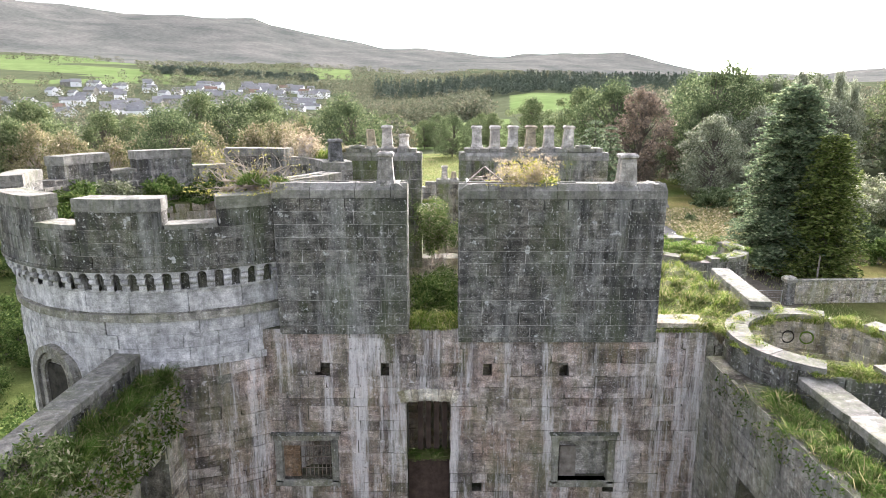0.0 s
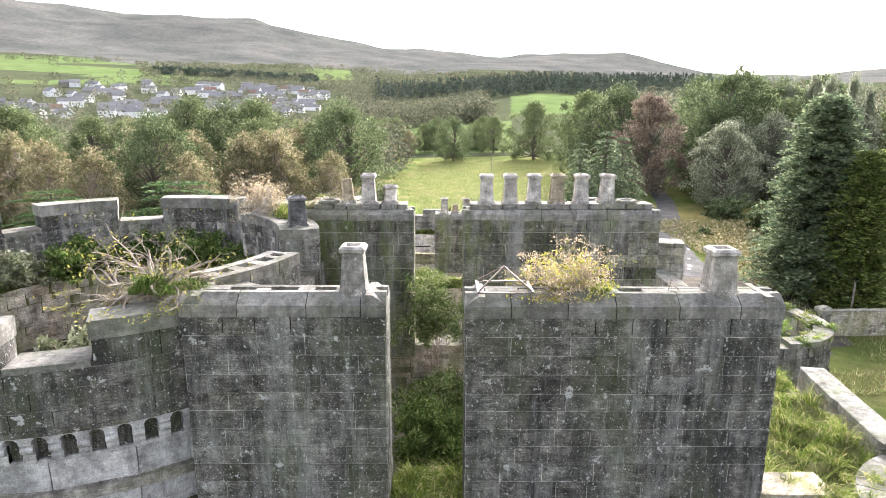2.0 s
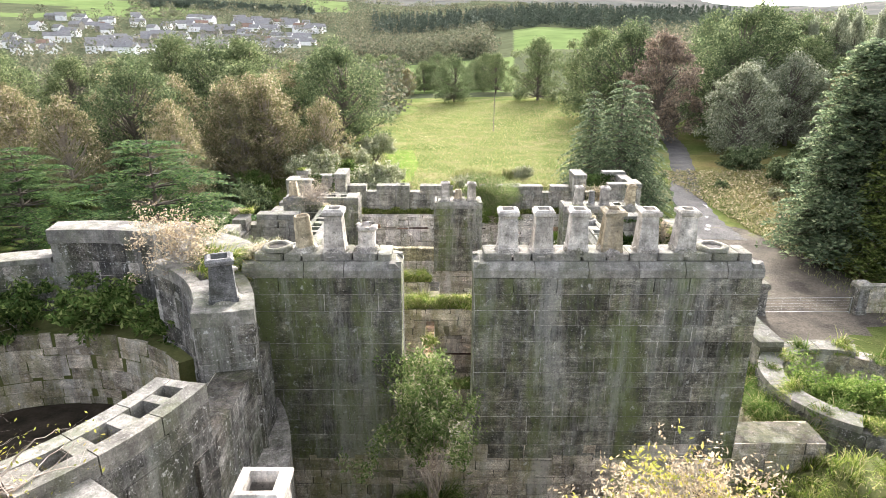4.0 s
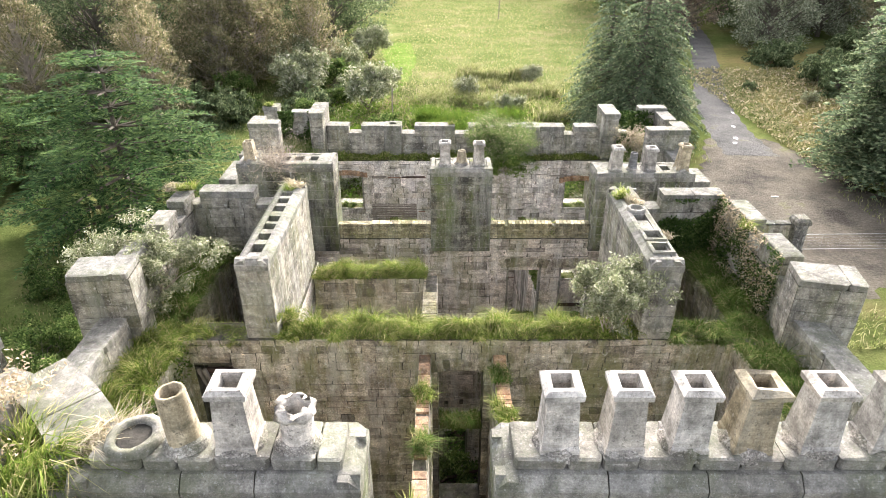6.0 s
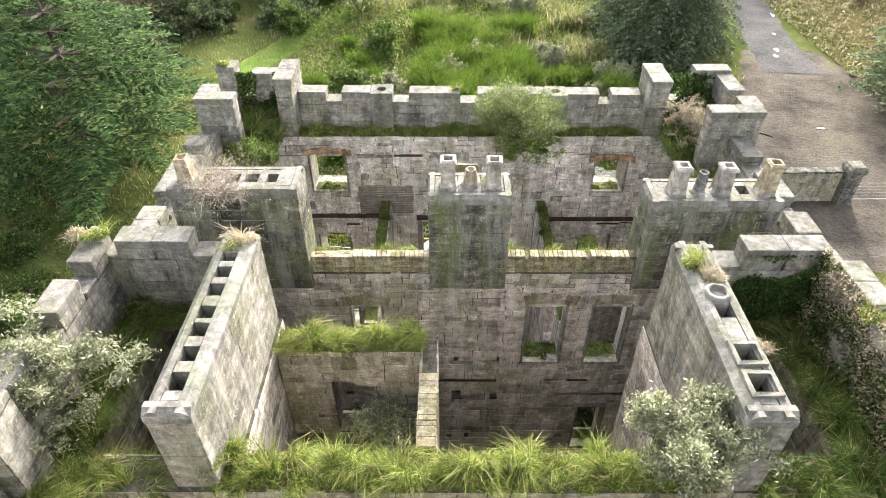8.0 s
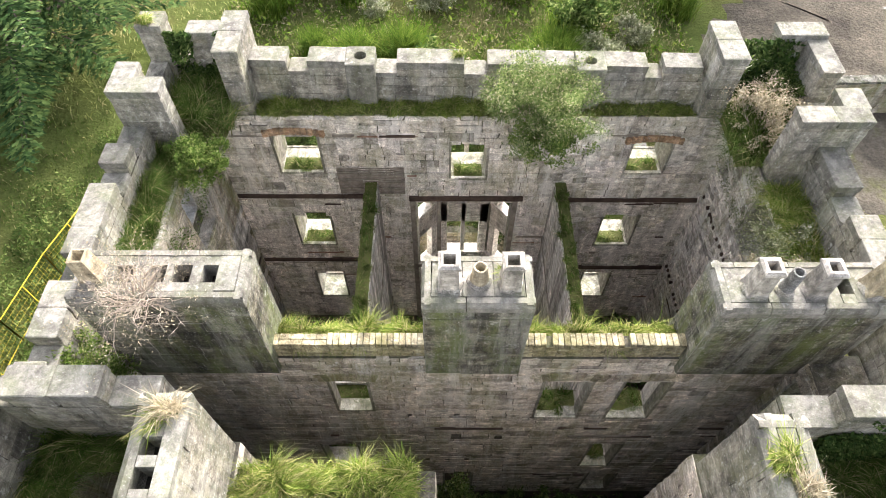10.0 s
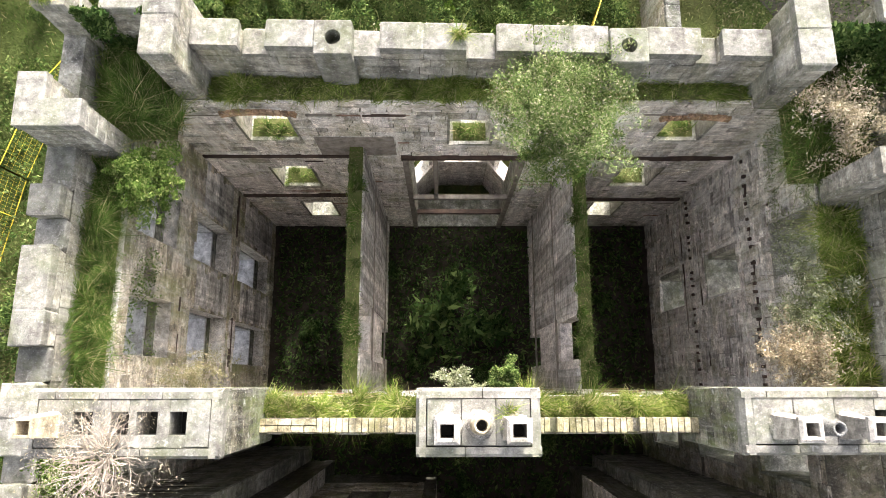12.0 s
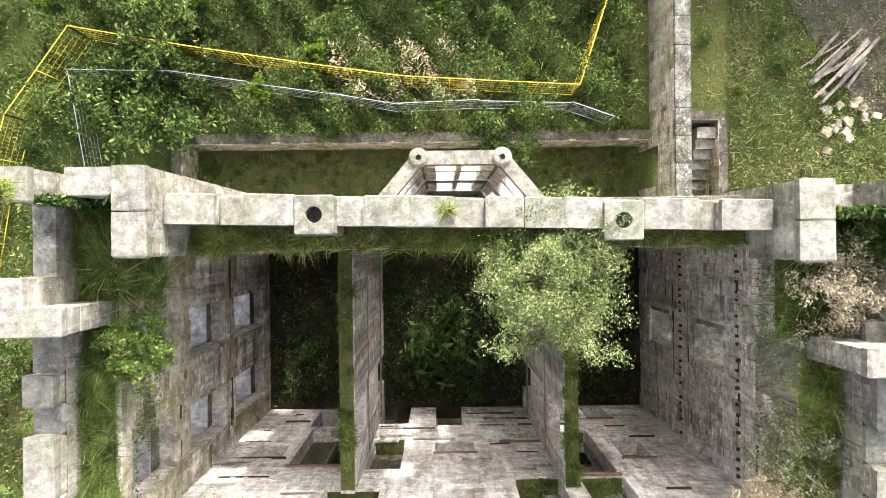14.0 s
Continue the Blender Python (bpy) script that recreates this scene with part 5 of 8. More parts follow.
for k, (x, y) in enumerate(BP):
    r_ = 0.17 if k in (1, 2) else 0.13
    V, F = lathe([(r_, -1.3), (r_, 7.75), (r_ + 0.06, 7.8), (r_ + 0.06, 8.14), (r_, 8.18), (0.07, 8.18), (0.06, 8.02), (0.0, 8.02)], 16)
    part("pier", np_mesh("pier", V, F, COPE), bay).location = (x, y, 0)

# area in front of the garden front, garden walls
wall("wall_area", (-9.0, 43.2), (7.86, 43.2), -1.3, 0.22, 0.35, (), ST_RUBBLE, None, (30, 0), label="mossy retaining wall of the sunken area", low=-1.3)
wall("wall_area_end", (-9.0, 40.4), (-9.0, 43.2), -1.3, 0.25, 0.35, (), ST_RUBBLE, None, (20, 0), label="mossy retaining wall of the sunken area", low=-1.3)
gw = wall("wall_garden", (7.88, 50.2), (7.88, 40.5), -1.3, 2.4, 0.45, [(7.3, 8.7, -1.3, 0.9)], ST_RUBBLE, ST_RUBBLE, (30, 0), label="high garden wall with an arched gap", low=-1.3)
slabs(gw, (7.88, 50.2), (7.88, 40.5), 2.4, 0.45, 0.12, 0.03, (0.7, 1.2), ASHLAR, seed=61)
wall("wall_pit_north", (8.4, 43.9), (10.5, 43.9), -1.3, 0.18, 0.3, (), ST_RUBBLE, None, (10, 0), label="rubble wall of a sunken stair pit", low=-1.3)
wall("wall_pit_east", (10.3, 43.9), (10.3, 41.0), -1.3, 0.18, 0.3, (), ST_RUBBLE, None, (10, 0), label="rubble wall of a sunken stair pit", low=-1.3)
stair = new("stair", None)
tagged(stair, "worn stone steps leading down into the pit", "stair", kind="structure")
for k in range(7):
    part("step", box_mesh("step", 9.6, 10.28, 41.1 + 0.36 * k, 41.5 + 0.36 * k, -1.31, -1.1 + 0.18 * k, PALE), stair)
yw = wall("wall_yard", (8.0, 50.2), (21.6, 50.6), 0, 1.85, 0.45, (), ST_RUBBLE, ST_RUBBLE, (20, 0), label="dark rubble boundary wall with flat coping")
slabs(yw, (8.0, 50.2), (21.6, 50.6), 1.85, 0.45, 0.12, 0.03, (0.8, 1.3), ASHLAR, seed=62)
yw2 = wall("wall_drive", (29.7, 50.7), (75, 53), 0, 1.95, 0.45, (), ST_RUBBLE, None, (20, 0), label="long rubble boundary wall with flat coping")
slabs(yw2, (29.7, 50.7), (75, 53), 1.95, 0.45, 0.12, 0.03, (0.9, 1.4), PALE, seed=63)


def gate_pier(x, y):
    base = new("gate_pier")
    base.location = (x, y, 0)
    tagged(base, "square stone gate pier with a projecting cap", "gate pier", group="gate piers")
    V, F = lathe([(0.42, -0.05), (0.42, 0.3), (0.37, 0.34), (0.37, 2.0)], square=True)
    part("shaft", np_mesh("shaft", V, F, ASHLAR), base)
    V, F = lathe([(0.3, 1.98), (0.47, 2.0), (0.47, 2.25), (0.35, 2.42), (0.0, 2.43)], square=True)
    part("cap", np_mesh("cap", V, F, PALE), base)


gate_pier(22.1, 50.6)
gate_pier(29.2, 50.7)

# ---- round tower ----
TX, TY, TR = -6.7, 17.3, 4.5


def ring_mesh(name, cx, cy, r0, r1, z0, z1, a0, a1, mat, steps=64):
    """A curved wall between two radii and two angles, closed on all sides."""
    V, F = [], []
    n = max(2, int(steps * abs(a1 - a0) / 360))
    for k in range(n + 1):
        a = radians(a0 + (a1 - a0) * k / n)
        for r, z in ((r0, z0), (r1, z0), (r1, z1), (r0, z1)):
            V.append((cx + r * math.cos(a), cy + r * math.sin(a), z))
    for k in range(n):
        for j in range(4):
            F.append((k * 4 + j, (k + 1) * 4 + j, (k + 1) * 4 + (j + 1) % 4, k * 4 + (j + 1) % 4))
    F += [(3, 2, 1, 0), (n * 4, n * 4 + 1, n * 4 + 2, n * 4 + 3)]
    return np_mesh(name, V, F, mat)


tower = new("round_tower", ring_mesh("round_tower", TX, TY, 3.9, TR, -0.2, 12.55, 0, 360, MORTAR, 96))
tagged(tower, "large round ashlar tower with corbelled battlements", "tower", kind="structure")
ST_SMOOTH = dict(ST_PALE, mats=(SMOOTH, SMOOTH_J), course=0.31, proud=(0.006, 0.010), lens=(0.7, 1.3), joint=0.007)
masonry(tower, round_face(TX, TY, TR, 150, 271), 3.0, 11.85, ST_SMOOTH, [(6.7, 7.75, 7.0, 10.9)], 100, 71)
masonry(tower, round_face(TX, TY, TR, 271, 322), 10.75, 11.85, ST_SMOOTH, (), 30, 78)
masonry(tower, round_face(TX, TY, TR + 0.02, 271, 322), 4.0, 10.75, dict(ST_RUBBLE, course=0.24, mats=(COURT, COURT_J)), [(1.55, 1.85, 10.2, 10.5)], 90, 79)
masonry(tower, round_face(TX, TY, TR, 150, 322), 12.05, 12.5, dict(ST_SMOOTH, course=0.45), (), 30, 72)
part("string_course", ring_mesh("string_course", TX, TY, TR - 0.1, TR + 0.09, 11.86, 12.02, 120, 325, PALE, 160), tower)
part("ledge", ring_mesh("ledge", TX, TY, TR - 0.1, TR + 0.05, 12.5, 12.56, 120, 325, SMOOTH, 160), tower)
# corbels: a small arcade on rolled brackets
part("corbel_backing", ring_mesh("corbel_backing", TX, TY, TR - 0.3, TR + 0.01, 12.5, 13.1, 60, 328, ASHLAR, 160), tower)
bm = bmesh.new()
for z, dep, rad in ((0.10, 0.10, 0.075), (0.24, 0.17, 0.075)):
    g = bmesh.ops.create_cone(bm, cap_ends=True, segments=10, radius1=rad, radius2=rad, depth=0.16, matrix=Matrix.Translation((0, -dep + 0.06, z)) @ Matrix.Rotation(math.pi / 2, 4, "Y"))
g = bmesh.ops.create_cube(bm, size=1.0, matrix=Matrix.Translation((0, -0.02, 0.2)) @ Matrix.Diagonal((0.16, 0.16, 0.36, 1)))
g = bmesh.ops.create_cube(bm, size=1.0, matrix=Matrix.Translation((0, -0.06, 0.42)) @ Matrix.Diagonal((0.16, 0.28, 0.16, 1)))
corbel_me = bm_mesh("corbel", bm, SMOOTH)
bm = bmesh.new()
n = 8
outer = [bm.verts.new((x, -0.2, z)) for x, z in [(-0.17, 0.0)] + [(-0.11 * math.cos(math.pi * k / n), 0.11 * math.sin(math.pi * k / n)) for k in range(n + 1)] + [(0.17, 0.0), (0.17, 0.17), (-0.17, 0.17)]]
f = bm.faces.new(outer)
e = bmesh.ops.extrude_face_region(bm, geom=[f])
bmesh.ops.translate(bm, vec=(0, 0.2, 0), verts=[v for v in e["geom"] if isinstance(v, bmesh.types.BMVert)])
arch_me = bm_mesh("corbel_arch", bm, SMOOTH)
count = 84
for k in range(count):
    a = 360.0 * k / count
    if 110 < a < 325:
        for me, off, nm, zz in ((corbel_me, 0.0, "corbel", 12.53), (arch_me, 0.5, "corbel_arch", 12.86)):
            ar = radians(a + off * 360 / count)
            ob = new(nm, me)
            ob.parent = tower
            ob.matrix_basis = Matrix.Translation((TX + TR * math.cos(ar), TY + TR * math.sin(ar), zz)) @ Matrix.Rotation(ar + math.pi / 2, 4, "Z")
RO, RI = TR + 0.2, TR - 0.35
part("parapet", ring_mesh("parapet", TX, TY, RI, RO, 13.0, 13.9, 60, 326, MORTAR, 160), tower)
masonry(tower, round_face(TX, TY, RO, 120, 326), 13.06, 13.9, dict(ST_ASHLAR, course=0.28), (), 90, 74)
masonry(tower, hollow_face(TX, TY, RI, 60, 326), 11.6, 13.9, ST_ASHLAR, (), 60, 75)
part("moulding", ring_mesh("moulding", TX, TY, RO - 0.1, RO + 0.05, 13.0, 13.08, 120, 326, ASHLAR, 160), tower)


def curved_stones(parent, cx, cy, r0, r1, z0, z1, a0, a1, mat, n, name="stone"):
    for k in range(n):
        da = (a1 - a0) / n
        ob = new(name, ring_mesh(name, cx, cy, r0, r1, z0, z1, a0 + k * da + 0.08, a0 + (k + 1) * da - 0.08, mat, 120))
        ob.parent = parent


MERLONS = ((294.5, 326, 0.0), (259, 281, 0.0), (222, 245, 0.0), (186, 208, 0.2), (150, 172, 0.45), (114.6, 138, 0.45), (71, 99.8, 0.45), (36, 56, 0.45))
part("raised_parapet", ring_mesh("raised_parapet", TX, TY, RI, RO, 13.9, 14.35, 60, 178, MORTAR, 160), tower)
masonry(tower, hollow_face(TX, TY, RI, 60, 178), 13.9, 14.35, ST_ASHLAR, (), 20, 76)
for k, (a0, a1, up) in enumerate(MERLONS):
    curved_stones(tower, TX, TY, RI, RO, 13.9 + up, 14.28 + up, a0, a1, ASHLAR, 3)
    curved_stones(tower, TX, TY, RI - 0.03, RO + 0.03, 14.28 + up, 14.55 + up, a0 - 0.3, a1 + 0.3, COPE, 2, "coping_stone")
    b0 = MERLONS[(k + 1) % len(MERLONS)][1]
    if 0 < a0 - b0 < 40:
        curved_stones(tower, TX, TY, RI - 0.02, RO + 0.02, 13.9 + up, 14.0 + up, b0 + 0.3, a0 - 0.3, COPE, 1, "coping_stone")
part("roof_rubble", ring_mesh("roof_rubble", TX, TY, 0.0, 4.2, 11.2, 11.9, 0, 360, EARTH, 48), tower)
part("wall_walk", ring_mesh("wall_walk", TX, TY, 3.1, 4.16, 11.9, 13.35, 40, 215, SOIL, 96), tower, "overgrown ledge behind the battlements")
masonry(tower, hollow_face(TX, TY, 3.1, 40, 215), 11.9, 13.35, ST_RUBBLE, (), 40, 77)
bm = bmesh.new()
for w, d in ((1.5, 0.16), (1.15, 0.10)):
    pts = [(-w / 2, 0)] + [(-w / 2 * math.cos(math.pi * k / 12), 3.4 + w / 2 * math.sin(math.pi * k / 12)) for k in range(13)] + [(w / 2, 0)]
    inn = [(x * (1 - 0.32 / w), z if i in (0, len(pts) - 1) else 3.4 + (z - 3.4) * (1 - 0.32 / w)) for i, (x, z) in enumerate(pts)]
    for i in range(len(pts) - 1):
        q = [bm.verts.new((x, y, z)) for x, z, y in ((*pts[i], -d), (*pts[i + 1], -d), (*inn[i + 1], -d), (*inn[i], -d))]
        bm.faces.new(q)
        q2 = [bm.verts.new((x, y, z)) for x, z, y in ((*pts[i], 0.1), (*pts[i], -d), (*pts[i + 1], -d), (*pts[i + 1], 0.1))]
        bm.faces.new(q2)
        q3 = [bm.verts.new((x, y, z)) for x, z, y in ((*inn[i], -d), (*inn[i], 0.1), (*inn[i + 1], 0.1), (*inn[i + 1], -d))]
        bm.faces.new(q3)
ar = radians(242.5)
aw = part("window_surround", bm_mesh("window_surround", bm, PALE), tower, "moulded stone surround of a tall arched window")
aw.matrix_basis = Matrix.Translation((TX + TR * math.cos(ar), TY + TR * math.sin(ar), 7.0)) @ Matrix.Rotation(ar + math.pi / 2, 4, "Z")
# dark slab at the wall surface, painting the shade of an open window
bm = bmesh.new()
bmesh.ops.create_cube(bm, size=1.0, matrix=Matrix.Translation((0, -0.005, 1.7)) @ Matrix.Diagonal((0.82, 0.05, 3.9, 1)))
wd = part("window_void", bm_mesh("window_void", bm, SOOT_VOID), tower)
wd.matrix_basis = aw.matrix_basis.copy()


# ---- chimneys ----
def pot(parent, x, y, z, h=0.72, w=0.34, mat=POT, square=True, tilt=(0, 0), taper=0.82, rim=True, turn=0.0, broken=0.0):
    s = 0.5 * w
    t = s * taper
    prof = [(s * 1.08, 0), (s * 1.08, h * 0.08), (s, h * 0.11), (t, h * 0.86), (t * 0.97, h * 0.9), (t - 0.035, h * 0.9), (t - 0.035, h * 0.3)]
    V, F = lathe(prof, 20, square, 0.004, int(x * 100))
    me = np_mesh("chimney_pot", V, F, mat, not square)
    ob = part("chimney_pot", me, parent)
    ob.matrix_basis = Matrix.Translation((x, y, z)) @ Matrix.Rotation(radians(turn), 4, "Z") @ Euler((radians(tilt[0]), radians(tilt[1]), 0)).to_matrix().to_4x4()
    if rim:
        prof = [(t - 0.005, h * 0.84), (t + 0.035, h * 0.87), (t + 0.04, h * 0.95), (t + 0.0, h), (t - 0.04, h), (t - 0.045, h * 0.85)]
        V, F = lathe(prof, 20, square, 0.003 + broken, int(x * 77))
        part("rim", np_mesh("rim", V, F, mat, not square), ob)
    V, F = lathe([(s * 1.5, -0.06), (s * 1.42, 0.0), (s * 1.12, 0.07), (s * 0.8, 0.075)], 12, False, 0.018, int(x * 55))
    part("flaunching", np_mesh("flaunching", V, F, MORTAR, True), ob)
    # sooty disc plugs the pot; its black stands in for the shaded depth
    V, F = lathe([(t - 0.04, h * 0.45), (0.001, h * 0.45)], 8)
    part("soot", np_mesh("soot", V, F, SOOT_VOID), ob)
    return ob


def chamfer_coping(parent, x0, x1, y0, y1, z, h, slope, lens, mat, seed):
    """Splayed coping stones all round a stack: upright face, then a slope inwards."""
    r = random.Random(seed)

    def stonepiece(a, b, c, d, flip):
        bm = bmesh.new()
        prof = [(0, 0), (0, h * 0.55), (slope, h), (slope + 0.10, h), (slope + 0.10, 0)]
        ends = []
        for u in (0.006, b - a - 0.006):
            ends.append([bm.verts.new((u, p, q + r.uniform(-0.004, 0.004))) for p, q in prof])
        bm.faces.new(ends[0])
        bm.faces.new(ends[1][::-1])
        for k in range(5):
            bm.faces.new((ends[0][k], ends[0][(k + 1) % 5], ends[1][(k + 1) % 5], ends[1][k]))
        bmesh.ops.recalc_face_normals(bm, faces=bm.faces)
        ob = part("coping_stone", bm_mesh("coping_stone", bm, mat), parent)
        return ob
    for y, ang in ((y0, 0), (y1, math.pi)):
        u = 0.0
        while u < x1 - x0 - 0.02:
            l = r.uniform(*lens)
            if x1 - x0 - u - l < 0.3:
                l = x1 - x0 - u
            ob = stonepiece(0, l, 0, 0, 0)
            ob.matrix_basis = Matrix.Translation((x0 + u if ang == 0 else x1 - u, y, z)) @ Matrix.Rotation(ang, 4, "Z")
            u += l
    for x, ang in ((x0, -math.pi / 2), (x1, math.pi / 2)):
        ob = stonepiece(0, y1 - y0 - 0.02, 0, 0, 0)
        ob.matrix_basis = Matrix.Translation((x, y1 - 0.01 if ang < 0 else y0 + 0.01, z)) @ Matrix.Rotation(ang, 4, "Z")


def stack(label, x0, x1, y0, y1, z0, z1, flues=(), along="x", style=ST_ASHLAR, sides=(120, 40), cope=COPE, slope=0.14, cap=0.24, seed=0, flat=False, top_mat=COPE):
    """A broad chimney stack: ashlar faces, splayed coping, and a top course pierced by flues (spans along its length)."""
    ob = new("chimney", box_mesh("chimney", x0, x1, y0, y1, z0, z1 - cap - 0.25, POINTING))
    tagged(ob, label, "chimney", group="chimney stacks")
    zt = z1 - cap
    masonry(ob, straight((x0, y0, 0), (x1, y0, 0)), z0, zt, style, (), sides[0], seed)
    masonry(ob, straight((x1, y1, 0), (x0, y1, 0)), z0, zt, style, (), sides[1] // 2, seed + 1)
    masonry(ob, straight((x1, y0, 0), (x1, y1, 0)), z0, zt, style, (), sides[1], seed + 2)
    masonry(ob, straight((x0, y1, 0), (x0, y0, 0)), z0, zt, style, (), sides[1], seed + 3)
    if flat:
        slope = 0.03
    chamfer_coping(ob, x0 - 0.02, x1 + 0.02, y0 - 0.02, y1 + 0.02, zt, cap, slope, (0.6, 1.0), cope, seed)
    r = random.Random(seed + 9)
    a, b = ((x0, x1) if along == "x" else (y0, y1))
    c, d = ((y0, y1) if along == "x" else (x0, x1))
    c, d = c + slope + 0.09, d - slope - 0.09
    spans, u = [], a + slope + 0.09
    for f0, f1 in sorted(flues):
        spans.append((u, f0))
        u = f1
    spans.append((u, b - slope - 0.09))
    for s0, s1 in spans:
        if s1 - s0 < 0.02:
            continue
        n = max(1, round((s1 - s0) / 0.6))
        for k in range(n):
            p, q = s0 + (s1 - s0) * k / n, s0 + (s1 - s0) * (k + 1) / n
            st = new("capping_stone", stone_mesh(top_mat, r.randrange(4), 0.02, 0.012))
            st.parent = ob
            h = cap + 0.22
            top = z1 + r.uniform(-0.02, 0.008)
            if along == "x":
                st.matrix_basis = Matrix.Translation(((p + q) / 2, c, top - h / 2)) @ Matrix.Diagonal((q - p - 0.008, d - c, h, 1))
            else:
                st.matrix_basis = Matrix.Translation(((c + d) / 2, p + 0.004, top - h / 2)) @ Matrix.Diagonal((d - c, q - p - 0.008, h, 1))
    if along == "x" and d - c > 0.5:
        for f0, f1 in flues:
            for p, q in ((c, c + 0.17), (d - 0.17, d)):
                part("capping_stone", box_mesh("capping_stone", f0 - 0.005, f1 + 0.005, p, q, z1 - cap - 0.1, z1 - 0.012, top_mat), ob)
    for f0, f1 in flues:
        bx = (f0, f1, c, d) if along == "x" else (c, d, f0, f1)
        part("flue", box_mesh("flue", bx[0], bx[1], bx[2], bx[3], zt - 0.32, zt - 0.22, SOOT_VOID), ob)
    return ob


L1 = stack("broad dark ashlar chimney stack with open flues and one pale pot", -3.72, -0.8, 13.52, 14.22, 11.3, 14.76, [(-3.1, -2.72), (-2.5, -2.1), (-1.85, -1.55)], seed=101, sides=(90, 30), slope=0.19, cap=0.32)
pot(L1, -1.27, 13.87, 14.74, 0.68, 0.36, turn=0)
R1 = stack("broad dark ashlar chimney stack with open flues and one pale pot", 0.36, 4.88, 13.52, 14.22, 11.1, 14.74, [(1.62, 1.9), (2.62, 2.95)], seed=102, sides=(130, 30), slope=0.19, cap=0.32)
pot(R1, 4.07, 13.87, 14.72, 0.66, 0.38)
L2 = stack("dark ashlar chimney stack with worn mismatched pots", -3.2, -0.68, 19.58, 20.28, 11.3, 14.98, [], seed=103, style=ST_MOSSED, sides=(90, 30), slope=0.10)
R2 = stack("broad dark ashlar chimney stack carrying a row of pale pots", 0.52, 5.15, 19.58, 20.28, 11.3, 14.98, [], seed=104, style=ST_MOSSED, sides=(140, 30), slope=0.10)
for ob, a, b, z in ((L2, -3.05, -0.82, 14.98), (R2, 0.66, 5.0, 14.98)):
    slabs(ob, (a, 19.70), (b, 19.70), z, 0.46, 0.13, 0.0, (0.3, 0.5), COPE, 105, "pot_base_stone")
for k, x in enumerate((1.07, 1.63, 2.19, 2.74, 3.32, 3.93)):
    pot(R2, x, 19.93, 15.11, 0.69, 0.32, BUFF if k == 3 else POT, tilt=(0, (-1, 0, 1, 1.5, 0.5, 2)[k]), broken=0.012 if k == 3 else 0)
pot(L2, -2.24, 19.93, 15.11, 0.64, 0.30, BUFF, False, (0, -4), 0.85, False)
pot(L2, -1.75, 19.93, 15.11, 0.7, 0.33, POT)
pot(L2, -1.24, 19.93, 15.11, 0.42, 0.30, POT, False, (0, 3), 0.95, True, broken=0.03)
for ob, x in ((L2, -2.7), (R2, 4.42)):
    V, F = lathe([(0.26, 0.10), (0.25, 0.16), (0.17, 0.17), (0.15, 0.10), (0.15, -0.1)], 14, False, 0.012, 3)
    p = part("flue_ring", np_mesh("flue_ring", V, F, COPE, True), ob)
    p.location = (x, 19.93, 15.02)
    # black disc just under the rim, the flue's soot and shade as colour
    V, F = lathe([(0.15, 0.14), (0.001, 0.14)], 14)
    part("soot", np_mesh("soot", V, F, SOOT_VOID), ob).location = (x, 19.93, 15.02)


def curved_stack(label, r0, r1, z0, z1, a0, a1, flues, seed):
    """A chimney wall that follows the tower's curve."""
    ob = new("chimney", ring_mesh("chimney_stack", TX, TY, r0, r1, z0, z1 - 0.4, a0, a1, POINTING, 160))
    tagged(ob, label, "chimney", group="chimney stacks")
    masonry(ob, round_face(TX, TY, r1, a0, a1), z0, z1 - 0.22, ST_ASHLAR, (), 60, seed)
    masonry(ob, hollow_face(TX, TY, r0, a0, a1), z0, z1 - 0.22, ST_ASHLAR, (), 40, seed + 1)
    for a, s in ((a0, 0), (a1, 1)):
        c, sn = math.cos(radians(a)), math.sin(radians(a))
        p, q = (TX + r0 * c, TY + r0 * sn, 0), (TX + r1 * c, TY + r1 * sn, 0)
        masonry(ob, straight(p, q) if s == 0 else straight(q, p), z0, z1 - 0.22, ST_ASHLAR, (), 20, seed + 2 + s)
    n = max(2, int((a1 - a0) / 9))
    for i in range(n):
        b0, b1 = a0 + (a1 - a0) * i / n + 0.1, a0 + (a1 - a0) * (i + 1) / n - 0.1
        for ra, rb in ((r0 - 0.02, r0 + 0.17), (r1 - 0.17, r1 + 0.02)):
            part("coping_stone", ring_mesh("coping_stone", TX, TY, ra, rb, z1 - 0.22, z1, b0, b1, COPE, 200), ob)
    u = a0
    for f0, f1 in list(flues) + [(a1, a1)]:
        if f0 - u > 0.5:
            part("capping_stone", ring_mesh("capping_stone", TX, TY, r0 + 0.17, r1 - 0.17, z1 - 0.4, z1 - 0.01, u, f0, COPE, 200), ob)
        u = f1
    part("soot", ring_mesh("soot", TX, TY, r0 + 0.1, r1 - 0.1, z1 - 0.42, z1 - 0.38, a0 + 0.5, a1 - 0.5, SOOT_VOID), ob)
    return ob


curved_stack("curved ashlar chimney wall with a row of open flues", 3.55, 4.15, 10.5, 14.72, -42, -13, [(-38, -34), (-31, -27), (-24, -20), (-18, -15)], 111)
C2 = curved_stack("curved ashlar chimney wall with a blackened pot", 3.35, 4.15, 10.5, 14.82, 12, 58, [(34, 38), (42, 46)], 112)
pot(C2, TX + 3.75 * math.cos(radians(20)), TY + 3.75 * math.sin(radians(20)), 14.8, 0.66, 0.38, BLACKPOT, turn=20)
pot(C2, TX + 3.75 * math.cos(radians(27)), TY + 3.75 * math.sin(radians(27)), 14.7, 0.45, 0.26, POT, tilt=(-14, 18), turn=30)
